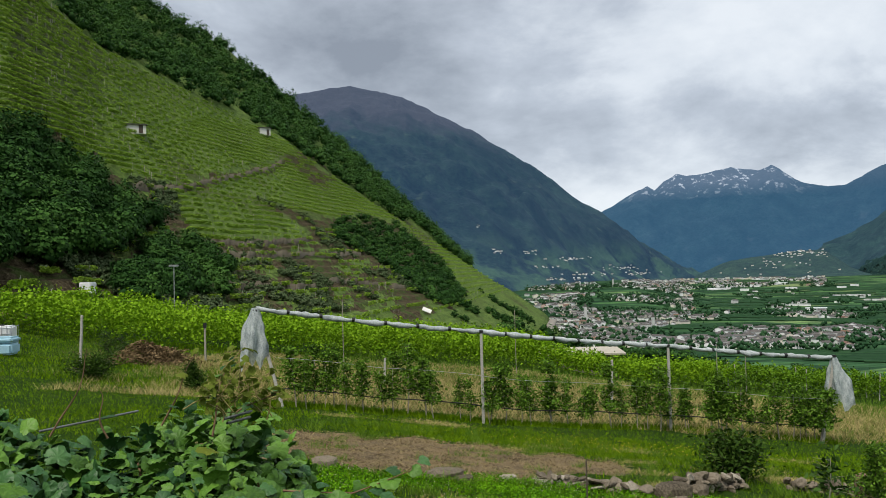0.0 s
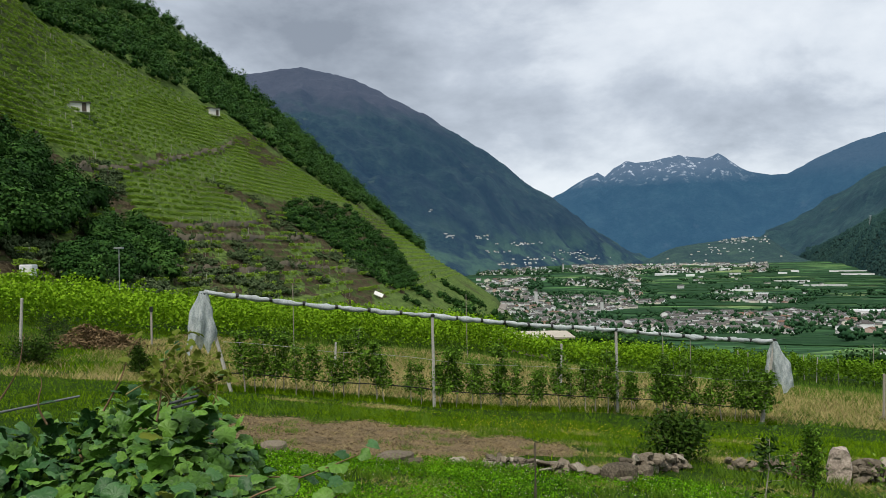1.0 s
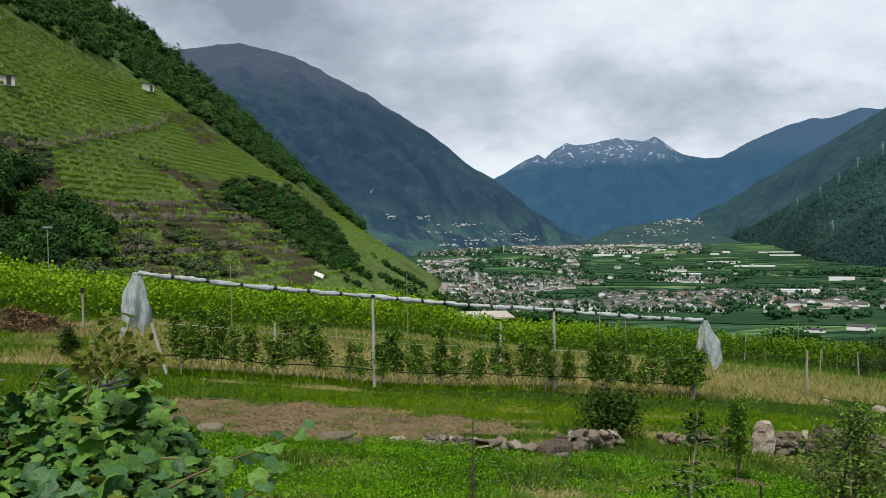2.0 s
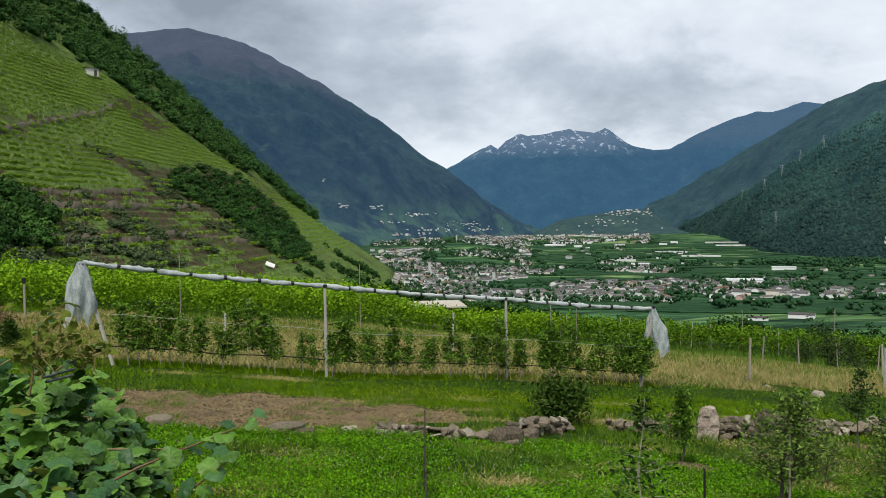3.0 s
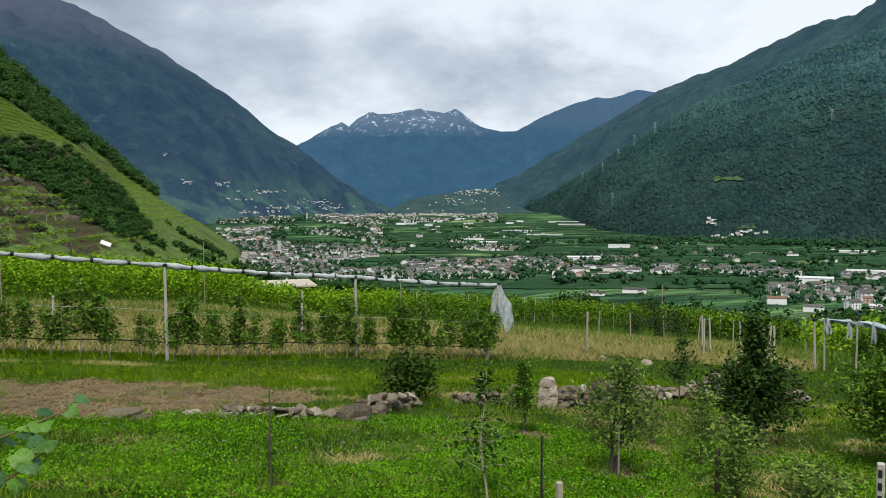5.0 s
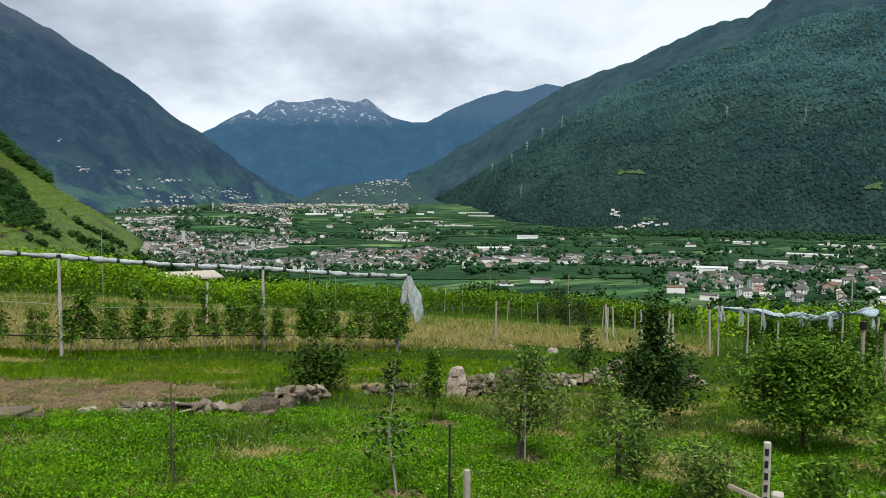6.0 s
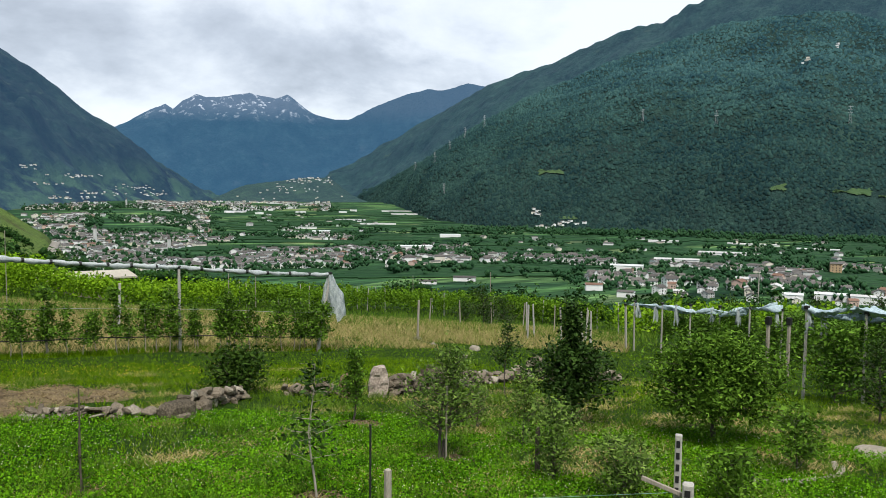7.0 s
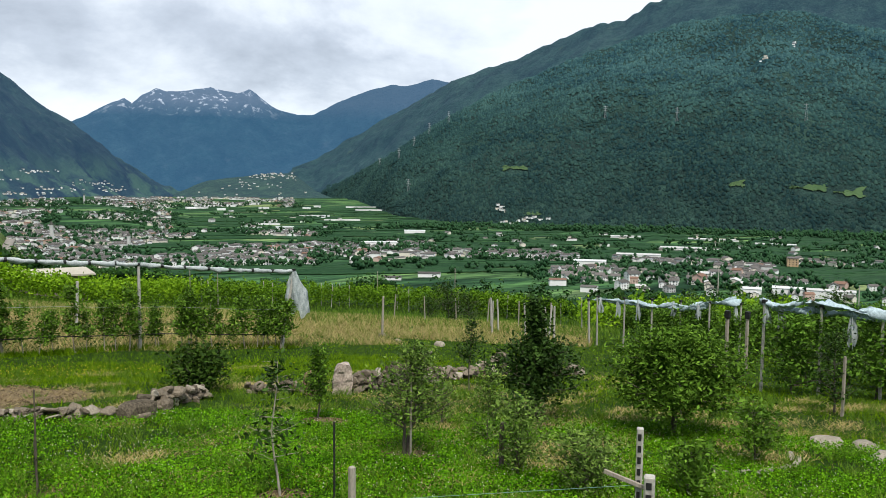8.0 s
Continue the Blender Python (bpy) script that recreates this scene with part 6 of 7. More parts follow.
def within(az, el, outline):
    """Inside an outline of bearings and elevations."""
    az, el = np.asarray(az, float), np.asarray(el, float)
    odd = np.zeros(np.broadcast(az, el).shape, bool)
    for (a0, e0), (a1, e1) in zip(outline, outline[1:] + outline[:1]):
        if a0 != a1:
            odd ^= ((az < a0) != (az < a1)) & (el < e0 + (e1 - e0) * (az - a0) / (a1 - a0))
    return odd


DEEP_WOOD = [(-46, 12.0), (-29.5, 10.2), (-27.6, 10.0), (-25.9, 9.2), (-25.0, 7.7), (-23.5, 7.9), (-21.6, 6.8), (-20.4, 5.6), (-19.6, 3.8), (-21.8, 2.3), (-24.0, 1.2), (-27.7, 0.4), (-46, 0.0)]
THICKET = [(-22.6, 0.9), (-21.5, 2.4), (-19.7, 2.9), (-17.4, 2.7), (-15.5, 1.7), (-15.1, 0.0), (-15.6, -1.6), (-22.3, -1.4)]
SCRUB_BAND = [(-7.7, 4.0), (-5.9, 4.2), (-3.4, 3.6), (-1.6, 2.1), (0.2, 0.4), (1.5, -1.7), (0.8, -2.6), (-1.1, -2.0), (-2.7, -0.9), (-3.9, 0.4), (-5.9, 1.6), (-7.8, 2.6)]
LOW_BANKS = [(-15.4, 2.5), (-9.2, 2.5), (-6.0, 1.8), (-3.5, 0.1), (-0.7, -2.1), (-1.5, -4.0), (-15.0, -3.2), (-15.4, 0.8)]
DARK_BANK = [(-13.5, 5.6), (-10.8, 4.5), (-7.5, 4.0), (-5.5, 2.2), (-6.0, 1.4), (-8.0, 1.8), (-10.2, 3.1)]
BROWN_SCREE = [(-11.6, 8.8), (-9.9, 8.6), (-7.3, 6.6), (-9.3, 6.4)]
WORN_TRACK = [(-20.5, 6.6), (-19.0, 6.4), (-18.0, 2.8), (-19.7, 3.4)]


def wooded(az, el):
    """Where trees and scrub take the place of vines on the hill."""
    return within(az, el, DEEP_WOOD) | within(az, el, THICKET) | within(az, el, SCRUB_BAND)


def bare(az, el):
    """Banks and rock without vines."""
    b_ = within(az, el, LOW_BANKS) & (fbm(az * 0.8, el * 2.4, 3, 201) > -0.16)
    b_ |= (np.abs(el - np.interp(az, [-21.8, -19.2, -15.4, -12.3, -11], [6.6, 6.25, 7.1, 7.8, 8.3])) < 0.27) & (az > -21.8) & (az < -11)
    b_ |= within(az, el, DARK_BANK) | within(az, el, BROWN_SCREE) | within(az, el, WORN_TRACK)
    b_ |= (np.abs(el - 2.35 - 0.5 * fbm(az * 0.6, az * 0, 3, 203)) < 0.22) & (az > -18) & (az < -9)
    b_ |= (az < -15.3) & (el < 1.4 - 0.09 * (az + 24)) & (el < 2.2)
    return b_


# the bare banks: brown soil and loose stone with thin olive grass
BANK_SOIL, bnt, bb = material("bank_soil", 0.95, 0, 0.05)
b_fine, b_mid = noise_tex(bnt, 1.6, 6, 0.68), noise_tex(bnt, 0.30, 5, stretch=(1, 1, 3.0))
b_c = ramp(bnt, b_fine, [(0.32, (0.026, 0.021, 0.012)), (0.5, (0.066, 0.053, 0.030)), (0.70, (0.15, 0.125, 0.078))])
b_g = ramp(bnt, b_fine, [(0.3, (0.030, 0.058, 0.012)), (0.7, (0.085, 0.130, 0.034))])
bnt.links.new(blend(bnt, b_c, b_g, ramp(bnt, b_mid, [(0.48, (0, 0, 0)), (0.60, (0.85, 0.85, 0.85))])), bb.inputs["Base Color"])
bump(bnt, bb, b_fine, 1.0, 0.5)
hill.data.materials.append(BANK_SOIL)
hm = hill.data
cen = np.empty(len(hm.polygons) * 3)
hm.polygons.foreach_get("center", cen)
cen = cen.reshape(-1, 3)
caz = np.degrees(np.arctan2(cen[:, 0], cen[:, 1])) + 1.1 * fbm(cen[:, 0] * 0.12, cen[:, 1] * 0.12, 4, 221)
cel = elev(cen[:, 0], cen[:, 1], cen[:, 2]) + 0.8 * fbm(cen[:, 0] * 0.12, cen[:, 1] * 0.12, 4, 222)
soil_face = bare(caz, cel) | wooded(caz, cel)
hm.polygons.foreach_set("material_index", soil_face.astype(np.int32))
hm.polygons.foreach_set("use_smooth", ~soil_face)
# contour rows
z_rows = np.arange(-6.0, 75, STEP)
az_s = np.arange(-33, 8.4, 0.04)
tt = np.linspace(0, 1, 160)
AZ, TT = np.meshgrid(az_s, tt, indexing="ij")
X, Y, _ = hill_point(AZ, TT)
Z = hill_z(X, Y)
lv, stakes = [], []
for zr in z_rows:
    inside = (Z[:, :-1] <= zr) & (Z[:, 1:] > zr)
    ia, it = np.nonzero(inside)
    if len(ia) < 5:
        continue
    x, y = X[ia, it], Y[ia, it]
    lift = 0.35 * fbm(az_s[ia] * 0.8, az_s[ia] * 0 + zr * 0.21, 3, 208)
    az, el = az_s[ia], elev(x, y, zr)
    ok = ~wooded(az, el) & (~bare(az, el) | (fbm(az * 0.7, az * 0 + zr * 0.9, 3, 209) > 0.10))
    x, y, az, lift = x[ok], y[ok], az[ok], lift[ok]
    if not len(x):
        continue
    rep = 20
    jit = hr.normal(size=(rep, len(x), 2)) * 0.12
    px, py = (x[None] + jit[..., 0]).ravel(), (y[None] + jit[..., 1]).ravel()
    pz = np.repeat((zr + 0.25 + lift)[None], rep, 0).ravel() + hr.uniform(0.0, 0.62, px.shape)
    arc = np.radians(np.repeat(az[None], rep, 0).ravel()) * np.hypot(px, py)
    keep = hr.uniform(size=px.shape) < 0.72 + 0.6 * np.repeat(fbm(az * 0.9, az * 0 + zr * 0.30, 3, 205)[None], rep, 0).ravel()
    single = np.repeat(fbm(az * 0.25, az * 0 + zr * 0.08, 2, 206)[None], rep, 0).ravel()
    keep &= np.cos(arc * 5.2 + 0.4 * zr) > np.where(single > 0.02, -0.45, -1.1)
    lv.append(np.stack([px, py, pz], 1)[keep])
    stakes.append(np.stack([x, y, np.full(x.shape, zr)], 1)[hr.uniform(size=len(x)) < 0.035])
c = np.concatenate(lv)
HILL_LEAF = leaf_mat("hill_vine_leaf", (0.120, 0.240, 0.036), (0.165, 0.310, 0.054), (0.225, 0.385, 0.084), spot=0.05, through_light=0.1, tone=0.6)
v, f = leaves(hr, c, 0.26, 0.85, 0.0, 0.3)
tagged(new("terrace_vines", mesh_from("terrace_vines", v, f, HILL_LEAF)), "rows of young green vines on the terraces", "vines", kind="stuff")
s = np.concatenate(stakes)
n_ = len(s)
w = 0.02
q = np.array([[-w, -w], [w, -w], [w, w], [-w, w]])
hgt = hr.uniform(0.6, 1.0, n_)
bot = np.concatenate([s[:, None, :2] + q, np.repeat(s[:, None, 2:] - 0.5, 4, 1)], 2)
top = np.concatenate([s[:, None, :2] + q, np.repeat(s[:, None, 2:], 4, 1) + 0.25 + hgt[:, None, None]], 2)
v = np.concatenate([bot, top], 1).reshape(-1, 3)
f = (np.array([[0, 1, 5, 4], [1, 2, 6, 5], [2, 3, 7, 6], [3, 0, 4, 7], [4, 5, 6, 7]])[None] + 8 * np.arange(n_)[:, None, None]).reshape(-1, 4)
tagged(new("vine_stakes", mesh_from("vine_stakes", v, f, plain_mat("pale_stake", (0.22, 0.21, 0.18), (0.38, 0.37, 0.33), 5, 0.9))), "pale vine stakes on the terraces", "stakes", kind="stuff")


def wood_of(rng_, at, height, spread, per, clump):
    """Leaf clumps of many trees: rounded crowns with gaps, each built up from clusters of twigs; and a tone for each tree."""
    out, face, tones = [], [], []
    for (x_, y_, z_), h_, s_ in zip(at, height, spread):
        k_ = max(5, int(per ** 0.62))
        a_ = rng_.uniform(0, 6.28, k_)
        e_ = rng_.uniform(-0.25, 1, k_)
        cl = np.stack([np.cos(a_) * np.sqrt(1 - e_ ** 2) * s_ * 0.72, np.sin(a_) * np.sqrt(1 - e_ ** 2) * s_ * 0.72, h_ * (0.50 + 0.38 * e_)], 1)
        cl *= rng_.uniform(0.7, 1.15, (k_, 1))
        pick = cl[rng_.integers(k_, size=per)]
        way_ = unit(rng_.normal(size=(per, 3)) + [0, 0, 0.45])
        out.append(np.array([x_, y_, z_]) + pick + way_ * rng_.uniform(0.7, 1, (per, 1)) * s_ * [0.30, 0.30, 0.22])
        face.append(unit(way_ + unit(pick - [0, 0, h_ * 0.4]) * 0.7))
        tones.append(np.full(per, rng_.uniform()))
    lv_, lf_ = leaves(rng_, np.concatenate(out), clump, 0.8, 0.1, 0.8, np.concatenate(face))
    # lumps in the darkest green stand in for the shade inside each crown
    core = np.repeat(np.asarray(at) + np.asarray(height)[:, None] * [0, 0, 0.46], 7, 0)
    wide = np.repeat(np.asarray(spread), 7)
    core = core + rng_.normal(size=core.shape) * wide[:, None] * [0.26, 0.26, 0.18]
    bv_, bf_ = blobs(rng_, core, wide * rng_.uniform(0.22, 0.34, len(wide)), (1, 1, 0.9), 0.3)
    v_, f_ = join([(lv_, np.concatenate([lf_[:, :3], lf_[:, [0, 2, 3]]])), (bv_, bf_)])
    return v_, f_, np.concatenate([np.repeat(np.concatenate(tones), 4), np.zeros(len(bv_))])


def woods(name, label, category, made, mat):
    v_, f_, tone_ = made
    me_ = mesh_from(name, v_, f_, mat)
    me_.attributes.new("tone", "FLOAT", "POINT").data.foreach_set("value", tone_.astype(np.float32))
    return tagged(new(name, me_), label, category, kind="stuff")


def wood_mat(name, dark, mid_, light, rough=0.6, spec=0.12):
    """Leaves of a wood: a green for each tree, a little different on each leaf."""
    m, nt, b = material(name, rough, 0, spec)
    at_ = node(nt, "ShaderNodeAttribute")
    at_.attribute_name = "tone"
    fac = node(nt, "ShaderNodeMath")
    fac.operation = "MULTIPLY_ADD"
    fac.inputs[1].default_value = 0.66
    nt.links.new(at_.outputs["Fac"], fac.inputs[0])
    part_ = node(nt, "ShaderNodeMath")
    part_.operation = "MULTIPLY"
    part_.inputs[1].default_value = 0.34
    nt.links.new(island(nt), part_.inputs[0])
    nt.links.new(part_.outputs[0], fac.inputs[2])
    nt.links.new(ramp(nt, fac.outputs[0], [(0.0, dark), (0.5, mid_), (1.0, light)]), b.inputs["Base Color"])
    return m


FOREST = wood_mat("forest_leaf", (0.018, 0.050, 0.012), (0.038, 0.096, 0.020), (0.086, 0.178, 0.036), spec=0.04)
WOOD = wood_mat("wood_leaf", (0.010, 0.032, 0.007), (0.024, 0.068, 0.013), (0.066, 0.150, 0.028), spec=0.04)
# woods on the hill's back
n_ = 1300
az = hr.uniform(-31, 1.9, n_)
t = 1.0 + hr.uniform(0.03, 1.12, n_)
x, y, d = hill_point(az, t)
z = hill_z(x, y)
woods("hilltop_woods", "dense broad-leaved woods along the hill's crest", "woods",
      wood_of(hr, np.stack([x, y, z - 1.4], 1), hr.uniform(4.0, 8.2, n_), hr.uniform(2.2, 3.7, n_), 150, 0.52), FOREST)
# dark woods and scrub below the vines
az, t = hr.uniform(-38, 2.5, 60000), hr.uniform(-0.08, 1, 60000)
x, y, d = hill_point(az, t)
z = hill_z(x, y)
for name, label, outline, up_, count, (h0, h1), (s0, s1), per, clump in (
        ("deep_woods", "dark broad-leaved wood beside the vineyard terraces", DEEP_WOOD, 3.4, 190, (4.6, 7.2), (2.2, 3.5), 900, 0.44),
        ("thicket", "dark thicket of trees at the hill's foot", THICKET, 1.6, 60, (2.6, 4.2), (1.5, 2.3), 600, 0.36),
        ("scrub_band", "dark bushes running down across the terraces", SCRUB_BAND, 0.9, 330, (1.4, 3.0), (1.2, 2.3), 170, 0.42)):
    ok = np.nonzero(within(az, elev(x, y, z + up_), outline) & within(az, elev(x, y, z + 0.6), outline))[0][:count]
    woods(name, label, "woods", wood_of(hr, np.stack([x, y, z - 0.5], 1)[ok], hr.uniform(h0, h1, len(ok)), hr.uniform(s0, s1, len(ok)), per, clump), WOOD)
BANK_LEAF = wood_mat("bank_scrub_leaf", (0.040, 0.066, 0.026), (0.075, 0.105, 0.048), (0.130, 0.165, 0.085), 0.9, 0.03)
# grey scrub on the bare banks
az, t = hr.uniform(-28, 5, 14000), hr.uniform(0, 0.85, 14000)
x, y, d = hill_point(az, t)
z = hill_z(x, y)
ok = bare(az, elev(x, y, z)) & (fbm(x * 0.12, y * 0.12, 3, 207) > 0.17)
woods("bank_scrub", "grey-green scrub on the bare banks", "scrub",
      wood_of(hr, np.stack([x, y, z - 0.1], 1)[ok], hr.uniform(0.4, 1.2, ok.sum()), hr.uniform(0.4, 1.1, ok.sum()), 14, 0.30), BANK_LEAF)
az, t = hr.uniform(0.5, 8.2, 1500), hr.uniform(0.05, 0.9, 1500)
x, y, d = hill_point(az, t)
ok = fbm(x * 0.06, y * 0.06, 3, 231) + 0.2 * (0.5 - t) > 0.24
woods("hill_end_scrub", "dark scrub on the hill's far end", "scrub",
      wood_of(hr, np.stack([x, y, hill_z(x, y) - 0.3], 1)[ok], hr.uniform(0.7, 2.2, ok.sum()), hr.uniform(0.6, 1.5, ok.sum()), 26, 0.42), WOOD)
x, y = hr.uniform(-46, 26, 700), hr.uniform(84, 120, 700)
ok = (np.abs(np.degrees(np.arctan2(x, y)) + 12) < 20)
z = np.maximum(ground_z(x, y), hill_z(x, y))
woods("foot_scrub", "scrub and brambles at the hill's foot", "scrub",
      wood_of(hr, np.stack([x, y, z - 0.2], 1)[ok], hr.uniform(0.5, 1.3, ok.sum()), hr.uniform(0.5, 1.3, ok.sum()), 40, 0.36), BANK_LEAF)

PLASTER = plain_mat("white_plaster", (0.60, 0.59, 0.55), (0.76, 0.75, 0.71), 1.5, 0.9)
SLATE = plain_mat("slate_roof", (0.040, 0.037, 0.034), (0.155, 0.145, 0.135), 1.2, 0.85, rand=0.7)


def on_hill(az, el):
    """The place on the hill seen at that bearing and elevation."""
    t_ = np.linspace(0, 1.0, 400)
    x_, y_, _ = hill_point(np.full(400, az), t_)
    z_ = hill_z(x_, y_)
    k_ = int(np.argmax(elev(x_, y_, z_) > el))
    return float(x_[k_]), float(y_[k_]), float(z_[k_])


def hut(az, el, size, rz, label):
    x_, y_, z_ = on_hill(az, el)
    w_, d_, h_ = size
    ob = thing("vineyard_hut", label, "hut", "huts on the vineyard hill", at=(x_, y_, z_ - 0.4), rz=rz)
    bm_ = bmesh.new()
    bmesh.ops.create_cube(bm_, size=1, matrix=Matrix.Translation((0, 0, h_ / 2)) @ Matrix.Diagonal((w_, d_, h_, 1)))
    part("wall", bm_, PLASTER, ob)
    bm_ = bmesh.new()
    bmesh.ops.create_cube(bm_, size=1, matrix=Matrix.Translation((0, 0, h_ + 0.1)) @ Matrix.Rotation(radians(6), 4, "X") @ Matrix.Diagonal((w_ + 0.5, d_ + 0.6, 0.16, 1)))
    part("roof", bm_, SLATE, ob)
    bm_ = bmesh.new()
    bmesh.ops.create_cube(bm_, size=1, matrix=Matrix.Translation((w_ * 0.25, -d_ / 2, 0.95)) @ Matrix.Diagonal((0.8, 0.06, 1.7, 1)))
    part("door", bm_, DARK_WOOD, ob)


hut(-21.35, 9.9, (3.9, 3.0, 2.0), 20, "small white plastered hut among the terraces")
hut(-12.75, 10.0, (3.2, 3.0, 2.3), 30, "small pale hut below the woods")
hut(-24.0, 7.9, (1.4, 1.4, 1.2), 10, "tiny white shelter between the vines")
# pale sheet and the road at the hill's end
x, y, z = on_hill(-1.3, -3.1)
bm = bmesh.new()
bmesh.ops.create_cube(bm, size=1, matrix=Matrix.Rotation(radians(24), 4, "Y") @ Matrix.Rotation(radians(35), 4, "X") @ Matrix.Diagonal((1.9, 1.2, 0.12, 1)))
me = bpy.data.meshes.new("pale_roof")
bm.to_mesh(me)
bm.free()
me.materials.append(PLASTER)
ob = new("lean_to_roof", me)
ob.matrix_basis = pose(x, y, z + 0.6)
tagged(ob, "small pale lean-to roof at the hill's foot", "roof")
ROAD = plain_mat("pale_road", (0.20, 0.18, 0.155), (0.32, 0.30, 0.26), 0.6, 0.9)
rp = []
for t in np.linspace(0, 1, 14):
    az, d = 7.35 + 0.55 * t, 215 + 45 * t
    el = -4.75 + 1.0 * t
    x, y = fx(d, az)
    z = EYE + d * math.tan(radians(el))
    ux, uy = math.cos(radians(az)), -math.sin(radians(az))
    w_ = 1.2
    rp += [(x - ux * w_, y - uy * w_, z), (x + ux * w_, y + uy * w_, z), (x + ux * w_, y + uy * w_, z - 0.5), (x - ux * w_, y - uy * w_, z - 0.5)]
f = [[4 * k + a, 4 * k + b, 4 * k + 4 + b, 4 * k + 4 + a] for k in range(13) for a, b in ((0, 1), (1, 2), (2, 3), (3, 0))] + [[0, 3, 2, 1], [52, 53, 54, 55]]
tagged(new("road", mesh_from("road", rp, f, ROAD)), "pale road climbing round the hill's end", "road", kind="structure")

# trees and bushes on the slope below the plateau's edge
n_ = 900
az, d = hr.uniform(4, 70, n_), hr.uniform(0, 1, n_)
d = np.interp(az, [4, 20, 35, 48, 70], [112, 104, 98, 80, 72]) + 70 * d
x, y = np.sin(np.radians(az)) * d, np.cos(np.radians(az)) * d
ok = fbm(x * 0.05, y * 0.05, 3, 211) > -0.1
woods("slope_trees", "bushes and trees on the slope below the vineyard", "trees",
      wood_of(hr, np.stack([x, y, ground_z(x, y) - 0.4], 1)[ok], hr.uniform(2.2, 4.6, ok.sum()), hr.uniform(1.4, 2.6, ok.sum()), 90, 0.42), WOOD)
# dry-stone terrace walls that cross the vineyard hill
TERRACE_STONE = plain_mat("terrace_stone", (0.056, 0.048, 0.032), (0.165, 0.143, 0.10), 1.5, 0.95, relief=0.8)


def terrace_wall(bears, elevs, height, label):
    n_ = 120
    az_ = np.linspace(bears[0], bears[-1], n_)
    el_ = np.interp(az_, bears, elevs) + 0.16 * fbm(az_ * 1.5, az_ * 0, 4, 213)
    vs_ = []
    for a_, e_ in zip(az_, el_):
        x_, y_, z_ = on_hill(float(a_), float(e_))
        k_ = 1 - 1.1 / math.hypot(x_, y_)
        h_ = height * 0.62 * (1 + 1.3 * float(fbm(a_ * 5, 0.0, 4, 214)))
        vs_ += [(x_ * k_, y_ * k_, z_ - 1.2), (x_ * k_, y_ * k_, z_ + h_), (x_, y_, z_ + h_), (x_, y_, z_ - 1.2)]
    fs_ = [[4 * k_ + a_, 4 * k_ + 4 + a_, 4 * k_ + 4 + b_, 4 * k_ + b_] for k_ in range(n_ - 1) for a_, b_ in ((0, 1), (1, 2), (2, 3))]
    tagged(new("terrace_wall", mesh_from("terrace_wall", vs_, fs_, TERRACE_STONE)), label, "wall", "terrace walls on the hill")


terrace_wall([-21.6, -19.2, -15.4, -12.3, -11.5], [6.4, 6.1, 6.9, 7.6, 8.0], 0.9, "brown dry-stone terrace wall crossing the vineyard")
terrace_wall([-17.8, -14, -9.5], [2.5, 2.3, 2.5], 0.6, "low brown terrace wall below the vines")
terrace_wall([-16.5, -12, -6.0], [1.6, 1.5, 1.3], 0.7, "low brown terrace wall above the scrub")
terrace_wall([-15.5, -12, -9.0], [-0.6, -0.8, -0.9], 0.6, "low brown terrace wall at the hill's foot")
terrace_wall([-8.5, -5, -2.5], [-0.4, -0.8, -1.2], 0.6, "low brown terrace wall at the hill's foot")

# ---- the right mountain's woods ----
fr = np.random.default_rng(71)
n_ = 60000
az = fr.uniform(26, 69, n_)
t = fr.uniform(0.0, 1.02, n_) ** 0.9
a_ = np.radians(az)
d = np.interp(az, RIGHT["bear"], RIGHT["foot_d"]) * (1 - t) + np.interp(az, RIGHT["bear"], RIGHT["top_d"]) * t
x, y = np.sin(a_) * d, np.cos(a_) * d
z = right_z(x, y)
elv = elev(x, y, z)
glade = ellipse(az, elv, 42.0, 1.2, 0.9, 0.35) | ellipse(az, elv, 64, -0.4, 1.3, 0.7) | ellipse(az, elv, 62, -0.1, 1.0, 0.35) | ellipse(az, elv, 57.4, 0.0, 0.5, 0.6)
glade |= ellipse(az, elv, 47.2, -2.2, 0.35, 0.3) | ellipse(az, elv, 54.6, -2.0, 0.2, 0.35)
ok = ~glade & (fbm(x * 0.0045, y * 0.0045, 3, 301) + 0.25 * fr.normal(size=n_) > -0.5)
# blue channel raised: the mountain's distance haze is put into the leaf colour
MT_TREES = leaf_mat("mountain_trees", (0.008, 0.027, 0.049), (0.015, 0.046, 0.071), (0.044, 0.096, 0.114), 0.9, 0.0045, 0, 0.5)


def domes(rng_, centre, size):
    """Rounded tree crowns of two rings and a top, each of its own shape."""
    a__ = np.arange(6) * np.pi / 3
    one = np.concatenate([np.stack([np.cos(a__), np.sin(a__), a__ * 0 - 0.35], 1), np.stack([np.cos(a__ + 0.5) * 0.78, np.sin(a__ + 0.5) * 0.78, a__ * 0 + 0.5], 1), [[0, 0, 0.95]]])
    fs_ = []
    for k_ in range(6):
        j_ = (k_ + 1) % 6
        fs_ += [[k_, j_, 6 + k_], [j_, 6 + j_, 6 + k_], [6 + k_, 6 + j_, 12]]
    n__ = len(centre)
    v_ = one[None] * np.asarray(size).reshape(-1, 1, 1) * rng_.uniform(0.72, 1.28, (n__, 13, 1)) * rng_.uniform([0.85, 0.85, 0.8], [1.15, 1.15, 1.5], (n__, 1, 3))
    return (v_ + centre[:, None]).reshape(-1, 3), (np.array(fs_)[None] + 13 * np.arange(n__)[:, None, None]).reshape(-1, 3)


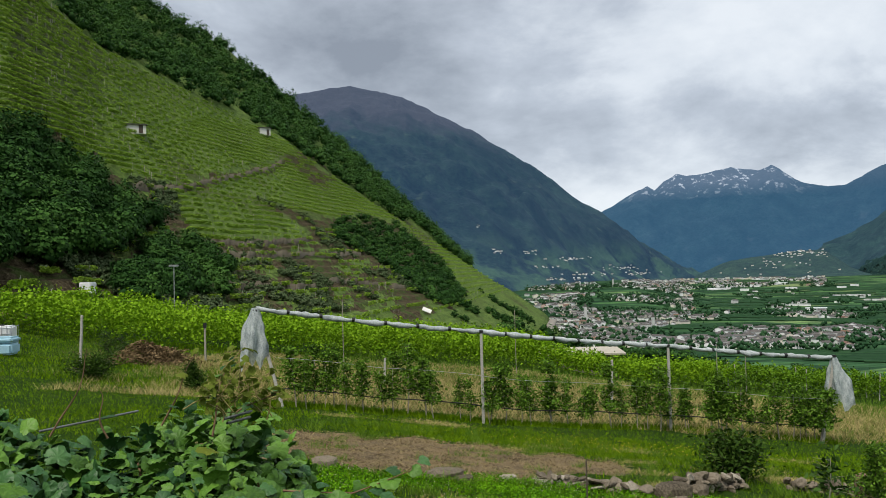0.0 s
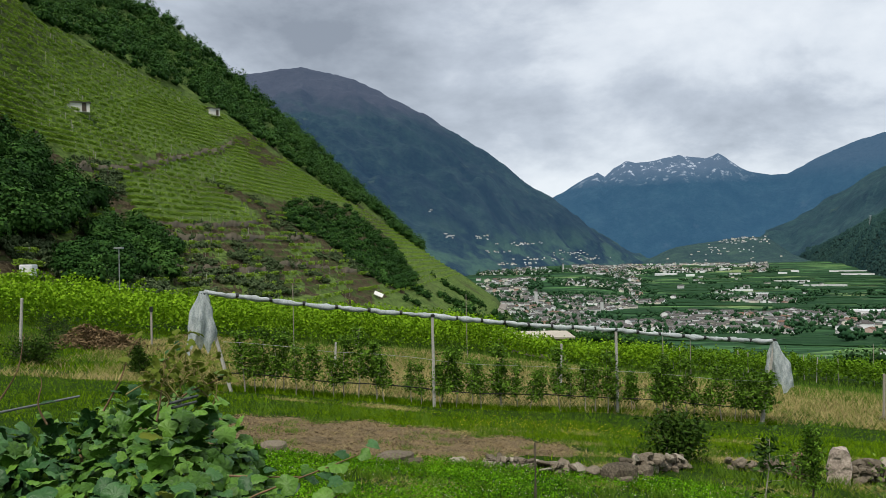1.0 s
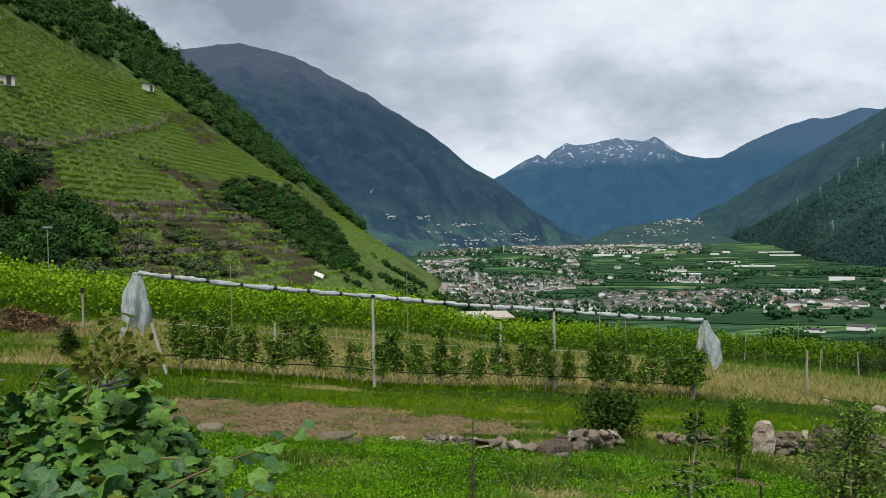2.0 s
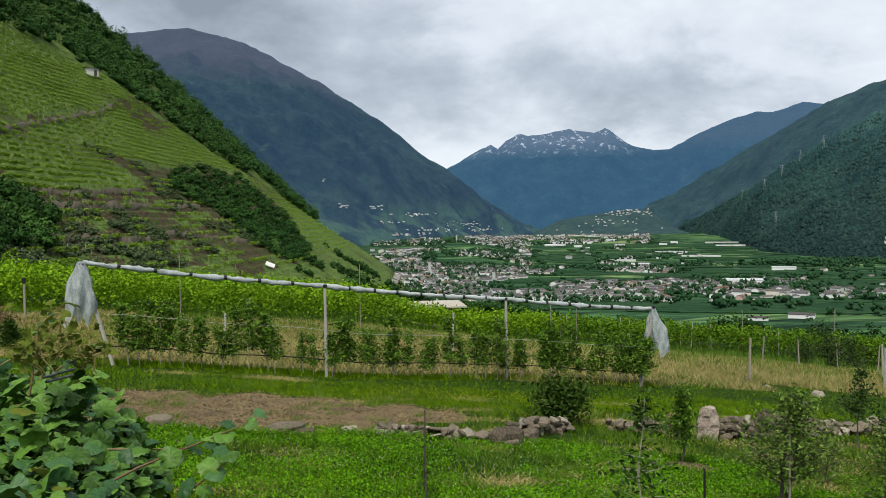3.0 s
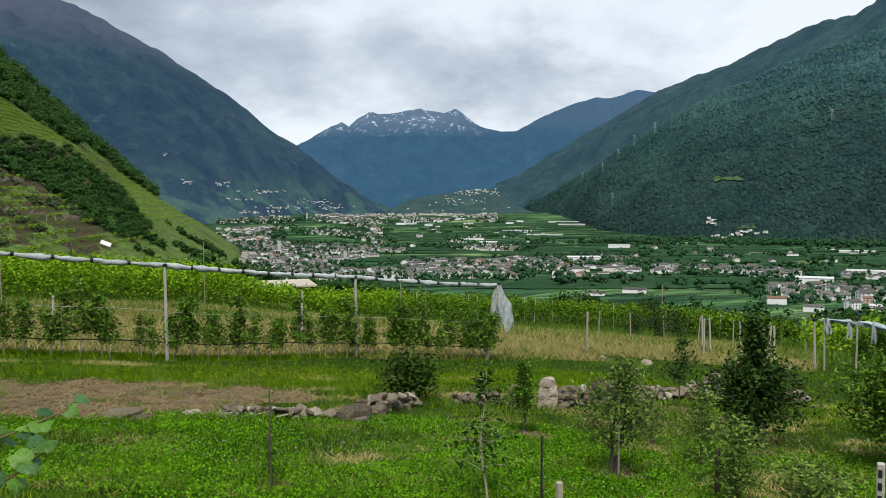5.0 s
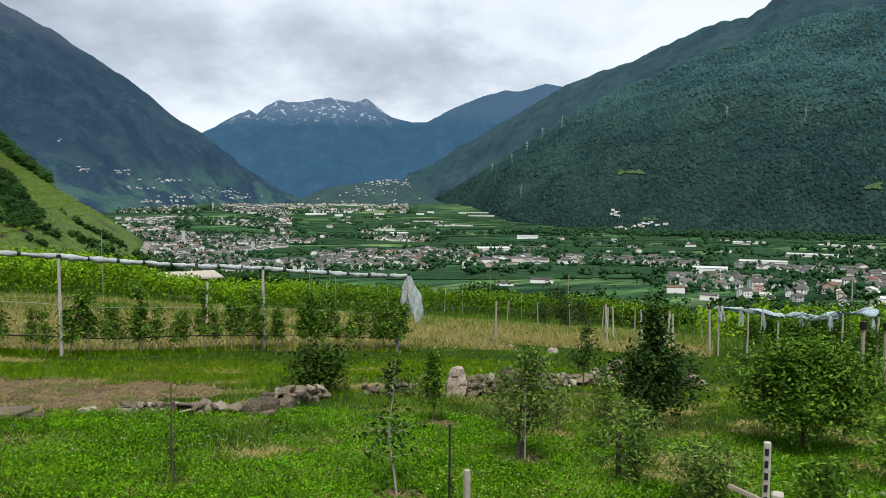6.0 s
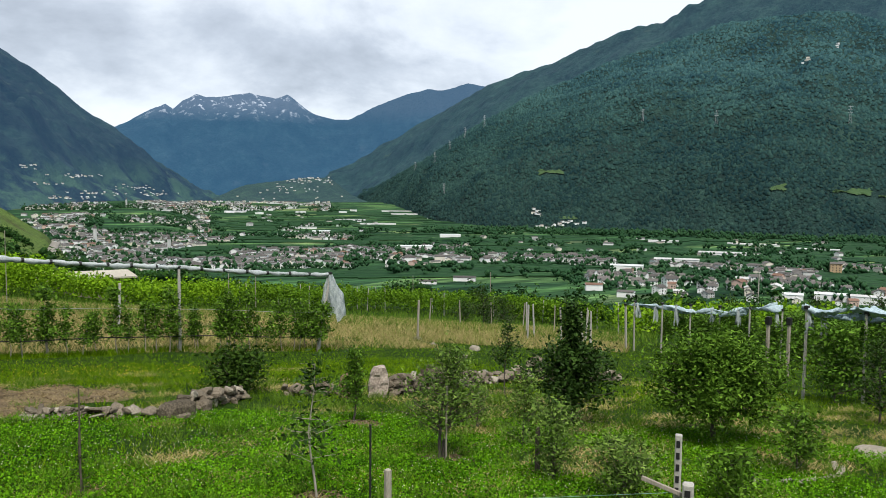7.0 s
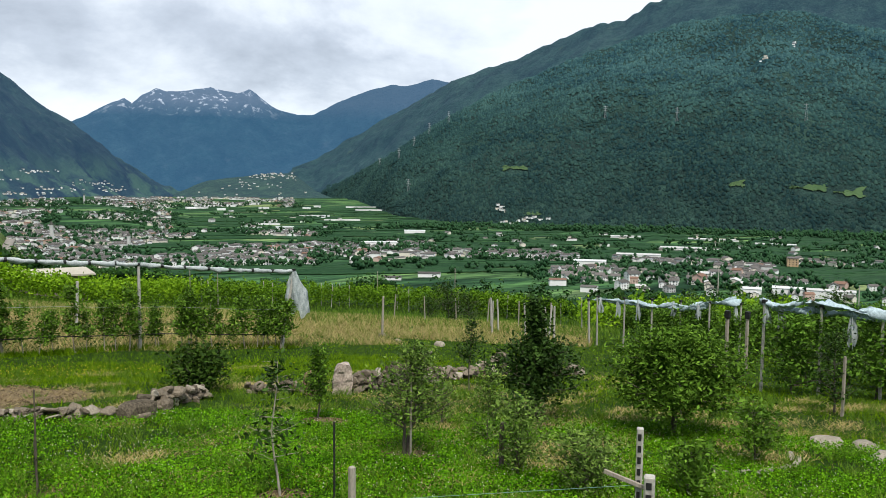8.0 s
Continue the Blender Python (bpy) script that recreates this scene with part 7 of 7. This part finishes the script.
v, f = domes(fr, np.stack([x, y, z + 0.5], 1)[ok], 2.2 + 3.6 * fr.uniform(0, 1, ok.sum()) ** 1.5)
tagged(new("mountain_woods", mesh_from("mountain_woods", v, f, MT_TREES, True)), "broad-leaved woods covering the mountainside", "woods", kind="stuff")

# distance haze painted in: crowns multiplied lighter and bluer with height
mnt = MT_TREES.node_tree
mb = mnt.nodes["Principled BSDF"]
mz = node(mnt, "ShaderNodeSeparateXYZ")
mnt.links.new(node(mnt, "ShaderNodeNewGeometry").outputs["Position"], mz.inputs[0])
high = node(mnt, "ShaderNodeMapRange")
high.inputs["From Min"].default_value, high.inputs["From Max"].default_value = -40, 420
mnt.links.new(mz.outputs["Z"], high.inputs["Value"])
haze_by_height = ramp(mnt, high.outputs[0], [(0.0, (0.72, 0.78, 0.86)), (0.5, (0.95, 1.08, 1.25)), (1.0, (1.40, 1.55, 2.0))])
mnt.links.new(blend(mnt, mb.inputs["Base Color"].links[0].from_socket, haze_by_height, 1.0, "MULTIPLY"), mb.inputs["Base Color"])

# ---- the valley: houses, halls, trees, nets ----
tr_ = np.random.default_rng(81)
WALLS = [plain_mat("house_wall_" + nm, a, b, 0.5, 0.9, rand=0.6) for nm, a, b in (
    ("white", (0.76, 0.76, 0.75), (0.86, 0.86, 0.85)), ("cream", (0.66, 0.61, 0.52), (0.80, 0.75, 0.65)), ("grey", (0.46, 0.46, 0.45), (0.66, 0.66, 0.64)),
    ("rose", (0.46, 0.32, 0.26), (0.60, 0.45, 0.38)))]
RED_ROOF = plain_mat("tiled_roof", (0.14, 0.078, 0.055), (0.23, 0.14, 0.10), 1.0, 0.9, rand=0.5)
PALE_ROOF = plain_mat("pale_roof", (0.38, 0.38, 0.37), (0.56, 0.56, 0.55), 0.6, 0.8, rand=0.5)
GLASS = plain_mat("window_glass", (0.02, 0.025, 0.03), (0.05, 0.055, 0.06), 2, 0.15, spec=0.6)


def gable(w, d, h, rise, eave=0.6):
    """A gabled roof slab over a body w by d by h, with thickness and eaves."""
    a, b, t_ = w / 2 + eave, d / 2 + eave, 0.3
    dz = rise * eave / (d / 2)
    v_ = [(-a, -b, h - dz), (a, -b, h - dz), (a, 0, h + rise), (-a, 0, h + rise), (-a, b, h - dz), (a, b, h - dz)]
    v_ += [(x_, y_, z_ + t_) for x_, y_, z_ in v_]
    f_ = [[0, 1, 2, 3], [3, 2, 5, 4], [7, 6, 9, 8], [8, 9, 10, 11], [0, 6, 7, 1], [4, 5, 11, 10], [1, 7, 8, 2], [2, 8, 11, 5], [0, 3, 9, 6], [3, 4, 10, 9]]
    return v_, f_


def body(w, d, h, rise):
    a, b = w / 2, d / 2
    v_ = [(-a, -b, -1), (a, -b, -1), (a, b, -1), (-a, b, -1), (-a, -b, h), (a, -b, h), (a, b, h), (-a, b, h), (-a, 0, h + rise), (a, 0, h + rise)]
    f_ = [[0, 1, 5, 4], [2, 3, 7, 6], [1, 2, 6, 5], [3, 0, 4, 7], [5, 6, 9, 9], [7, 4, 8, 8]]
    return v_, f_


def poly_mesh(name, v_, f_, mat):
    me_ = bpy.data.meshes.new(name)
    me_.from_pydata([tuple(p_) for p_ in v_], [], [list(dict.fromkeys(q_)) for q_ in f_])
    me_.update()
    me_.materials.append(mat)
    return me_


def window_mesh(w, h):
    bm_ = bmesh.new()
    bmesh.ops.create_cube(bm_, size=1, matrix=Matrix.Diagonal((w, 0.12, h, 1)))
    me_ = bpy.data.meshes.new("window")
    bm_.to_mesh(me_)
    bm_.free()
    me_.materials.append(GLASS)
    return me_


WIN, BALC = window_mesh(1.1, 1.5), window_mesh(2.2, 2.0)


def house(w, d, h, rise, wall, roof, label):
    ob = thing("house", label, "house", "village houses")
    part("wall", poly_mesh("wall", *body(w, d, h, rise), wall), parent=ob)
    part("roof", poly_mesh("roof", *gable(w, d, h, rise), roof), parent=ob)
    bm_ = bmesh.new()
    bmesh.ops.create_cube(bm_, size=1, matrix=Matrix.Translation((w * 0.2, d * 0.12, h + rise + 0.3)) @ Matrix.Diagonal((0.8, 0.8, 1.8, 1)))
    part("chimney", bm_, CONCRETE, ob)
    storeys = int(h // 2.9)
    for s_ in range(storeys):
        for q_ in np.linspace(-0.34, 0.34, max(2, int(w // 3.6))):
            part("window", BALC if s_ == 1 and abs(q_) < 0.12 else WIN, parent=ob, m=pose(q_ * w, -d / 2 - 0.02, 1.6 + 2.9 * s_))
        for q_ in (-0.25, 0.25):
            part("window", WIN, parent=ob, m=pose(-w / 2 - 0.02, q_ * d, 1.6 + 2.9 * s_, 0, 0, 90))
    return ob


HOUSE_KINDS = [
    house(12, 10, 6.2, 2.6, WALLS[0], SLATE, "white two-storey house with a grey slate roof"),
    house(10, 9, 6.0, 2.3, WALLS[1], SLATE, "cream two-storey house with a grey slate roof"),
    house(14, 11, 8.8, 2.8, WALLS[0], SLATE, "white three-storey house with a grey slate roof"),
    house(11, 10, 6.0, 2.5, WALLS[2], SLATE, "grey stone house with a slate roof"),
    house(13, 10, 8.7, 2.5, WALLS[3], RED_ROOF, "rose-coloured house with a red tiled roof"),
    house(16, 11, 6.0, 2.2, WALLS[1], PALE_ROOF, "long cream house with a pale roof"),
]


def valley_at(az, el):
    """The place on the valley floor seen at that bearing and elevation."""
    az, el = np.broadcast_arrays(np.asarray(az, float), np.asarray(el, float))
    sa, ca = np.sin(np.radians(az)), np.cos(np.radians(az))
    lo, hi = np.full(az.shape, 560.0), np.full(az.shape, 3400.0)
    for _ in range(16):
        d_ = (lo + hi) / 2
        under = elev(sa * d_, ca * d_, ground_z(sa * d_, ca * d_)) < el
        lo, hi = np.where(under, d_, lo), np.where(under, hi, d_)
    return sa * lo, ca * lo


def slope_at(zf, az, el, d0, d1):
    d_ = np.linspace(d0, d1, 300)
    a__ = radians(az)
    x_, y_ = np.sin(a__) * d_, np.cos(a__) * d_
    z_ = zf(x_, y_)
    k_ = int(np.argmax(elev(x_, y_, z_) > el))
    return float(x_[k_]), float(y_[k_]), float(z_[k_])


# (bearing from, to, elevation from, to, number): the quarters of the towns
QUARTERS = [(6.0, 17.5, -3.9, -1.25, 600), (13, 26, -1.75, -1.12, 560), (7.8, 27.5, -5.9, -3.5, 520), (27, 36, -5.4, -4.2, 130),
            (37, 48, -6.6, -4.9, 120), (46, 60, -6.4, -5.2, 150), (60, 70, -5.2, -4.7, 30), (30, 36.5, -6.0, -5.2, 8), (40, 67, -7.5, -6.3, 46), (20, 30, -3.5, -2.0, 25), (36, 66, -4.6, -3.4, 30)]
placed, near_houses, far_houses = [], [], []
for a0, a1, e0, e1, count in QUARTERS:
    k = 0
    for x_, y_ in zip(*(q_.tolist() for q_ in valley_at(tr_.uniform(a0, a1, count * 6), -np.exp(tr_.uniform(math.log(-e1), math.log(-e0), count * 6))))):
        d_ = math.hypot(x_, y_)
        if tr_.uniform() > smooth_step(5.5, 8.5, math.degrees(math.atan2(x_, y_))):
            continue
        thin = -0.18 if d_ > 1700 or x_ > 0.65 * y_ else -0.04
        if vnoise(np.array(x_ * 0.009), np.array(y_ * 0.009), 5) < thin and count > 40:
            continue
        gap_ = 11.5
        if any((x_ - p_) ** 2 + (y_ - q_) ** 2 < gap_ * gap_ for p_, q_ in placed[-400:]):
            continue
        placed.append((x_, y_))
        (near_houses if d_ < 985 else far_houses).append((x_, y_))
        k += 1
        if k >= count:
            break
for k, (x_, y_) in enumerate(near_houses):
    kind_ = HOUSE_KINDS[int(tr_.choice(6, p=[0.32, 0.21, 0.17, 0.17, 0.05, 0.08]))]
    rz_ = math.degrees(math.atan2(-x_, y_)) + float(tr_.choice([0, 90, 20, -25, 50]))
    s_ = float(tr_.uniform(0.62, 0.85))
    copy_thing(kind_, pose(x_, y_, gz(x_, y_), 0, 0, rz_)).scale = (s_, s_, s_)
for k, ob in enumerate(HOUSE_KINDS):
    x_, y_ = (float(q_) for q_ in valley_at(46 + 2.3 * k, -6.75))
    ob.matrix_basis = pose(x_, y_, gz(x_, y_), 0, 0, -50 + 15 * k)

# hamlets on the slopes
groups = {0: [[], []], 1: [[], []], 2: [[], []], 3: [[], []]}


def add_far_house(x_, y_, z_, s_, kind_):
    w_, d_, h_, r_ = [(13, 10, 5.5, 2.2), (11, 9, 5.5, 2.0), (16, 11, 8, 2.2), (22, 12, 6, 1.4)][int(tr_.integers(4))]
    a__ = tr_.uniform(0, 3.14)
    rot_ = np.array([[math.cos(a__), -math.sin(a__), 0], [math.sin(a__), math.cos(a__), 0], [0, 0, 1]])
    for store, (v_, f_) in ((groups[kind_][0], body(w_, d_, h_, r_)), (groups[kind_][1], gable(w_, d_, h_, r_, 0.5))):
        store.append((np.array(v_) * s_ @ rot_.T + [x_, y_, z_], f_))


for x_, y_ in far_houses:
    add_far_house(x_, y_, gz(x_, y_), float(tr_.uniform(0.6, 0.9)), int(tr_.choice(4, p=[0.5, 0.22, 0.23, 0.05])))
for az_, el_, n_h, sp in ((41.2, -1.9, 7, 0.35), (41.8, -2.8, 9, 0.5), (43.2, -2.5, 8, 0.6), (60.4, 9.3, 3, 0.3), (58.9, 8.5, 4, 0.3)):
    for _ in range(n_h):
        x_, y_, z_ = slope_at(right_z, az_ + tr_.normal() * sp, el_ + tr_.normal() * 0.10, 1700, 3100)
        add_far_house(x_, y_, z_ + 1, 0.62, int(tr_.choice([0, 0, 1])))
for az_, el_, n_h, sp in ((9.2, 0.55, 22, 0.8), (6.2, 1.1, 10, 0.4), (12.6, -0.2, 18, 0.9), (4.0, 1.2, 7, 0.3), (14.0, -0.6, 20, 0.6), (2.6, 3.1, 3, 0.2), (10.8, -0.6, 22, 1.0), (8.8, -0.9, 22, 1.0), (7.2, 0.0, 10, 0.5)):
    for _ in range(n_h):
        x_, y_, z_ = slope_at(left_z, az_ + tr_.normal() * sp, el_ + tr_.normal() * 0.06, 1900, 3800)
        add_far_house(x_, y_, z_ - 1, 0.42, int(tr_.choice([0, 1, 2])))
for k in range(120):
    az_, el_ = (tr_.normal(25.2, 1.2), tr_.normal(0.5, 0.14)) if k < 80 else (tr_.normal(23.0, 2.0), tr_.uniform(-0.9, 0.5))
    x_, y_, z_ = slope_at(end_hill_z, az_, min(el_, 0.70), 3330, 4040)
    if z_ < VALLEY + 36:
        continue
    add_far_house(x_, y_, z_, 0.5, int(tr_.choice([0, 1, 2])))
for kind_, (bodies, roofs) in groups.items():
    for nm, store, mat in (("walls", bodies, WALLS[kind_]), ("roofs", roofs, RED_ROOF if kind_ == 3 else SLATE)):
        vs, fs, k0 = [], [], 0
        for v_, f_ in store:
            vs += [tuple(p_) for p_ in v_]
            fs += [[i_ + k0 for i_ in q_] for q_ in f_]
            k0 += len(v_)
        tagged(new("distant_town_" + nm, poly_mesh("distant_town", vs, fs, mat)), "houses of the distant town in the valley", "town", kind="stuff")


def hall(az_, el_, size, rz_, label, roof=PALE_ROOF, wall=None):
    x_, y_ = (float(q_) for q_ in valley_at(az_, el_))
    w_, d_, h_ = size
    ob = thing("hall", label, "hall", "long halls in the valley", at=(x_, y_, gz(x_, y_)), rz=rz_)
    part("wall", poly_mesh("wall", *body(w_, d_, h_, 1.2), wall or WALLS[0]), parent=ob)
    part("roof", poly_mesh("roof", *gable(w_, d_, h_, 1.2, 0.4), roof), parent=ob)
    return ob


WHITE_SHEET = plain_mat("white_sheet", (0.48, 0.50, 0.50), (0.66, 0.67, 0.67), 0.5, 0.6)
for az_, el_, size, rz_, lab in (
        (35.9, -6.75, (24, 14, 4), -40, "low grey shed roof below the vineyard"), (33.2, -7.0, (18, 9, 3), -35, "low grey shed roof below the vineyard"),
        (61.0, -7.1, (30, 16, 6), -62, "white hall with a pale curved roof"), (63.5, -7.2, (40, 12, 7), -62, "long grey concrete hall"), (58.6, -7.2, (18, 14, 5), -60, "white hall with a pale roof"),
        (47.6, -5.75, (40, 22, 7), -50, "long white industrial hall"), (51.0, -5.1, (60, 20, 6), -52, "long pale industrial hall"), (54.0, -4.5, (70, 26, 6), -55, "long pale industrial hall"),
        (32.2, -4.6, (55, 24, 8), -30, "long white industrial hall"), (25.4, -3.4, (38, 18, 7), -25, "white hall among the fields"), (34.8, -3.6, (42, 14, 6), -35, "white hall at the fields' edge"),
        (45.3, -7.2, (17, 13, 6), -40, "house with a broad reddish roof"), (47.6, -7.6, (15, 12, 5), -60, "house with a broad grey roof")):
    hall(az_, el_, size, rz_, lab, RED_ROOF if "reddish" in lab else SLATE if "grey" in lab and "hall" not in lab else WHITE_SHEET if "white" in lab else PALE_ROOF)
for k in range(12):
    az_ = tr_.uniform(18, 29)
    hall(az_, tr_.uniform(-2.0, -1.45), (tr_.uniform(20, 55), 18, 5), -az_ + tr_.normal() * 6, "long white hall at the edge of the distant town", WHITE_SHEET)
for az_, el_, w_ in ((32, -1.95, 240), (34.5, -2.25, 200), (31, -1.75, 200), (29.5, -2.7, 160), (36.5, -3.1, 90), (24, -3.0, 120), (27.5, -2.4, 150), (56, -3.7, 150), (60, -3.9, 110), (50, -3.65, 100)):
    hall(az_, el_, (w_ * 0.6, 14, 3.0), -az_ + tr_.normal() * 3, "long pale net tunnel over orchard rows", PALE_ROOF)

# church towers
def tower(az_, el_, h_, s_, label, spot_=None):
    x_, y_ = (float(q_) for q_ in valley_at(az_, el_)) if spot_ is None else spot_
    ob = thing("church_tower", label, "tower", at=(x_, y_, gz(x_, y_)), rz=20)
    part("shaft", post_mesh("shaft", h_, 5 * s_, 4.7 * s_, WALLS[2], 0, 1), parent=ob)
    bm_ = bmesh.new()
    bmesh.ops.create_cone(bm_, cap_ends=True, segments=4, radius1=3.8 * s_, radius2=0.1, depth=7 * s_, matrix=Matrix.Translation((0, 0, h_ + 3.5 * s_)) @ Matrix.Rotation(radians(45), 4, "Z"))
    part("spire", bm_, SLATE, ob)


tower(10.2, -3.95, 26, 1.0, "grey stone church tower over the old town")
tower(14.9, -4.6, 20, 0.9, "pale church tower among the roofs")
tower(12.2, -1.5, 20, 0.7, "slender church tower of the distant town")
# tan tower house
x_, y_ = (float(q_) for q_ in valley_at(61.1, -5.35))
ob = thing("tower_house", "square ochre tower house with a shallow roof", "house", at=(x_, y_, gz(x_, y_)), rz=-55)
part("wall", poly_mesh("wall", *body(13, 12, 13, 1.5), plain_mat("ochre_wall", (0.42, 0.30, 0.17), (0.55, 0.41, 0.26), 0.6, 0.9)), parent=ob)
part("roof", poly_mesh("roof", *gable(13, 12, 13, 1.5), SLATE), parent=ob)
for s_ in range(4):
    for q_ in (-0.3, 0, 0.3):
        part("window", WIN, parent=ob, m=pose(q_ * 13, -6.02, 2 + 3 * s_))

# trees and hedges in the valley
def valley_wood(name, n_, a0, a1, e0, e1, thresh, size, per, seed, label, reach=1e4):
    r_ = np.random.default_rng(seed)
    az_ = r_.uniform(a0, a1, n_)
    el_ = -np.exp(r_.uniform(np.log(-e1), np.log(-e0), n_))
    x__, y__ = valley_at(az_, el_)
    ok_ = fbm(x__ * 0.008, y__ * 0.014, 3, seed) + 0.06 * r_.normal(size=n_) > thresh
    x__, y__ = x__[ok_], y__[ok_]
    near_ = np.full(len(x__), 1e9)
    for p_, q_ in placed:
        near_ = np.minimum(near_, (x__ - p_) ** 2 + (y__ - q_) ** 2)
    ok_ = (near_ > 30) & (near_ < reach * reach)
    x__, y__ = x__[ok_], y__[ok_]
    at_ = np.stack([x__, y__, ground_z(x__, y__) - 0.5], 1)
    lumps_ = 6 if per > 25 else 4
    s__ = size * r_.uniform(0.6, 1.35, len(x__))
    c_ = np.repeat(at_, lumps_, 0) + r_.normal(size=(len(at_) * lumps_, 3)) * np.repeat(s__, lumps_)[:, None] * [0.22, 0.22, 0.16] + np.repeat(s__, lumps_)[:, None] * [0, 0, 0.5]
    v_, f_ = blobs(r_, c_, np.repeat(s__, lumps_) * r_.uniform(0.16, 0.30, len(c_)), (1, 1, 1.1), 0.3)
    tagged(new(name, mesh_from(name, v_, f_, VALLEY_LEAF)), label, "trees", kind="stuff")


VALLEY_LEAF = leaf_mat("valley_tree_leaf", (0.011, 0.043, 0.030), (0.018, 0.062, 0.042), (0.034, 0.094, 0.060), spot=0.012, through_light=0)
valley_wood("garden_trees", 4600, 6.0, 68, -7.2, -3.4, -0.14, 9.5, 20, 401, "trees and gardens between the village houses", 42)
valley_wood("town_trees", 5200, 6, 36, -3.8, -1.4, -0.16, 10.0, 20, 402, "trees between the houses of the town", 40)
valley_wood("field_trees", 1700, 27, 72, -6.6, -3.15, 0.14, 11, 28, 403, "dark clumps of trees among the fields")
valley_wood("foot_woods", 1300, 33, 72, -3.35, -3.0, -0.3, 12, 22, 404, "woods along the mountain's foot")
# orchard rows on the valley floor
ov = []
for k in range(450):
    az_, el_ = tr_.uniform(15, 70), -math.exp(tr_.uniform(math.log(1.8), math.log(6.6)))
    x_, y_ = (float(q_) for q_ in valley_at(az_, el_))
    d_ = math.hypot(x_, y_)
    if any((x_ - p_) ** 2 + (y_ - q_) ** 2 < 3600 for p_, q_ in near_houses[::2]):
        continue
    dirn = radians(24)
    ln = tr_.uniform(60, 170)
    for j in range(int(tr_.integers(4, 10))):
        s_ = np.linspace(-ln / 2, ln / 2, int(ln / 9))
        px_, py_ = x_ + s_ * math.cos(-dirn) + 6.5 * j * math.sin(dirn), y_ + s_ * math.sin(-dirn) + 6.5 * j * math.cos(dirn)
        pts_ = np.stack([px_, py_, ground_z(px_, py_) + 1.0], 1) + tr_.normal(size=(len(s_), 3)) * [0.3, 0.3, 0.25]
        ov.append(tube(pts_, np.abs(tr_.normal(1.35, 0.25, len(s_))), 3))
v, f = join(ov)
tagged(new("valley_orchards", mesh_from("valley_orchards", v, f, VALLEY_LEAF)), "rows of orchard trees on the valley floor", "orchard", kind="stuff")

# pastures in the mountain woods
def pasture(az_, el_, w_, h_, label):
    """An uneven meadow laid over the slope."""
    a__, e__ = np.meshgrid(np.linspace(-1, 1, 15), np.linspace(-1, 1, 9), indexing="ij")
    k_ = 1 + 0.55 * fbm(a__ * 2 + az_ * 7, e__ * 2, 4, 501)
    lim = 0.55 + 0.75 * fbm(a__ * 1.3 + az_ * 3, a__ * 0, 3, 502) + 0.25 * a__
    pts_ = [slope_at(right_z, az_ + w_ * float(p_), el_ + h_ * float(q_), 1700, 3200) for p_, q_ in zip((a__ * k_).ravel(), (e__ * lim * k_).ravel())]
    v_ = np.array(pts_) + [0, 0, 4.0]
    i_ = (np.arange(14)[:, None] * 9 + np.arange(8)).ravel()
    tagged(new("pasture", mesh_from("pasture", v_, np.stack([i_, i_ + 9, i_ + 10, i_ + 1], 1), PASTURE, True)), label, "pasture", "pastures in the woods")


PASTURE = plain_mat("pasture_grass", (0.034, 0.078, 0.030), (0.072, 0.124, 0.046), 0.08, 0.95)
for az_, el_, w_, h_ in ((42.0, 1.15, 0.95, 0.26), (64.2, -0.4, 0.9, 0.5), (61.8, -0.1, 1.1, 0.26), (57.4, 0.1, 0.45, 0.28), (43.4, -2.2, 0.7, 0.14)):
    pasture(az_, el_, w_, h_, "bright green pasture cleared in the mountain woods")

# pylons on the right mountain
def pylon(az_, el_, h_):
    x_, y_, z_ = slope_at(right_z, az_, el_, 1700, 3200)
    ob = thing("pylon", "pale lattice power pylon on the wooded slope", "pylon", "power pylons", at=(x_, y_, z_), rz=-az_)
    for sx_ in (-1, 1):
        for sy_ in (-1, 1):
            v_, f_ = tube([(sx_ * 3, sy_ * 3, -2), (sx_ * 0.5, sy_ * 0.5, h_)], [0.45, 0.3], 4)
            part("leg", mesh_from("leg", v_, f_, PYLON), parent=ob)
    for z__ in (0.62, 0.78, 0.93):
        v_, f_ = tube([(-6, 0, h_ * z__), (0, 0, h_ * z__ + 0.8), (6, 0, h_ * z__)], [0.3, 0.5, 0.3], 4)
        part("arm", mesh_from("arm", v_, f_, PYLON), parent=ob)
    for j in range(5):
        w0, w1 = 3 - 2.5 * j / 5, 3 - 2.5 * (j + 1) / 5
        v_, f_ = tube([(-w0, -w0, h_ * j / 5), (w1, -w1, h_ * (j + 1) / 5)], [0.22, 0.22], 3)
        part("brace", mesh_from("brace", v_, f_, PYLON), parent=ob)


PYLON = plain_mat("pylon_steel", (0.30, 0.32, 0.33), (0.42, 0.44, 0.45), 1, 0.5, 0.3)
for az_, el_, h_ in ((34.3, -0.6, 32), (37.2, 4.4, 34), (35.8, 3.6, 32), (34.7, 2.7, 30), (33.6, 1.8, 30), (32.2, 1.2, 28), (48.4, 4.7, 30), (53.3, 4.5, 30), (61.5, 4.4, 36)):
    pylon(az_, el_, h_ * 1.3)
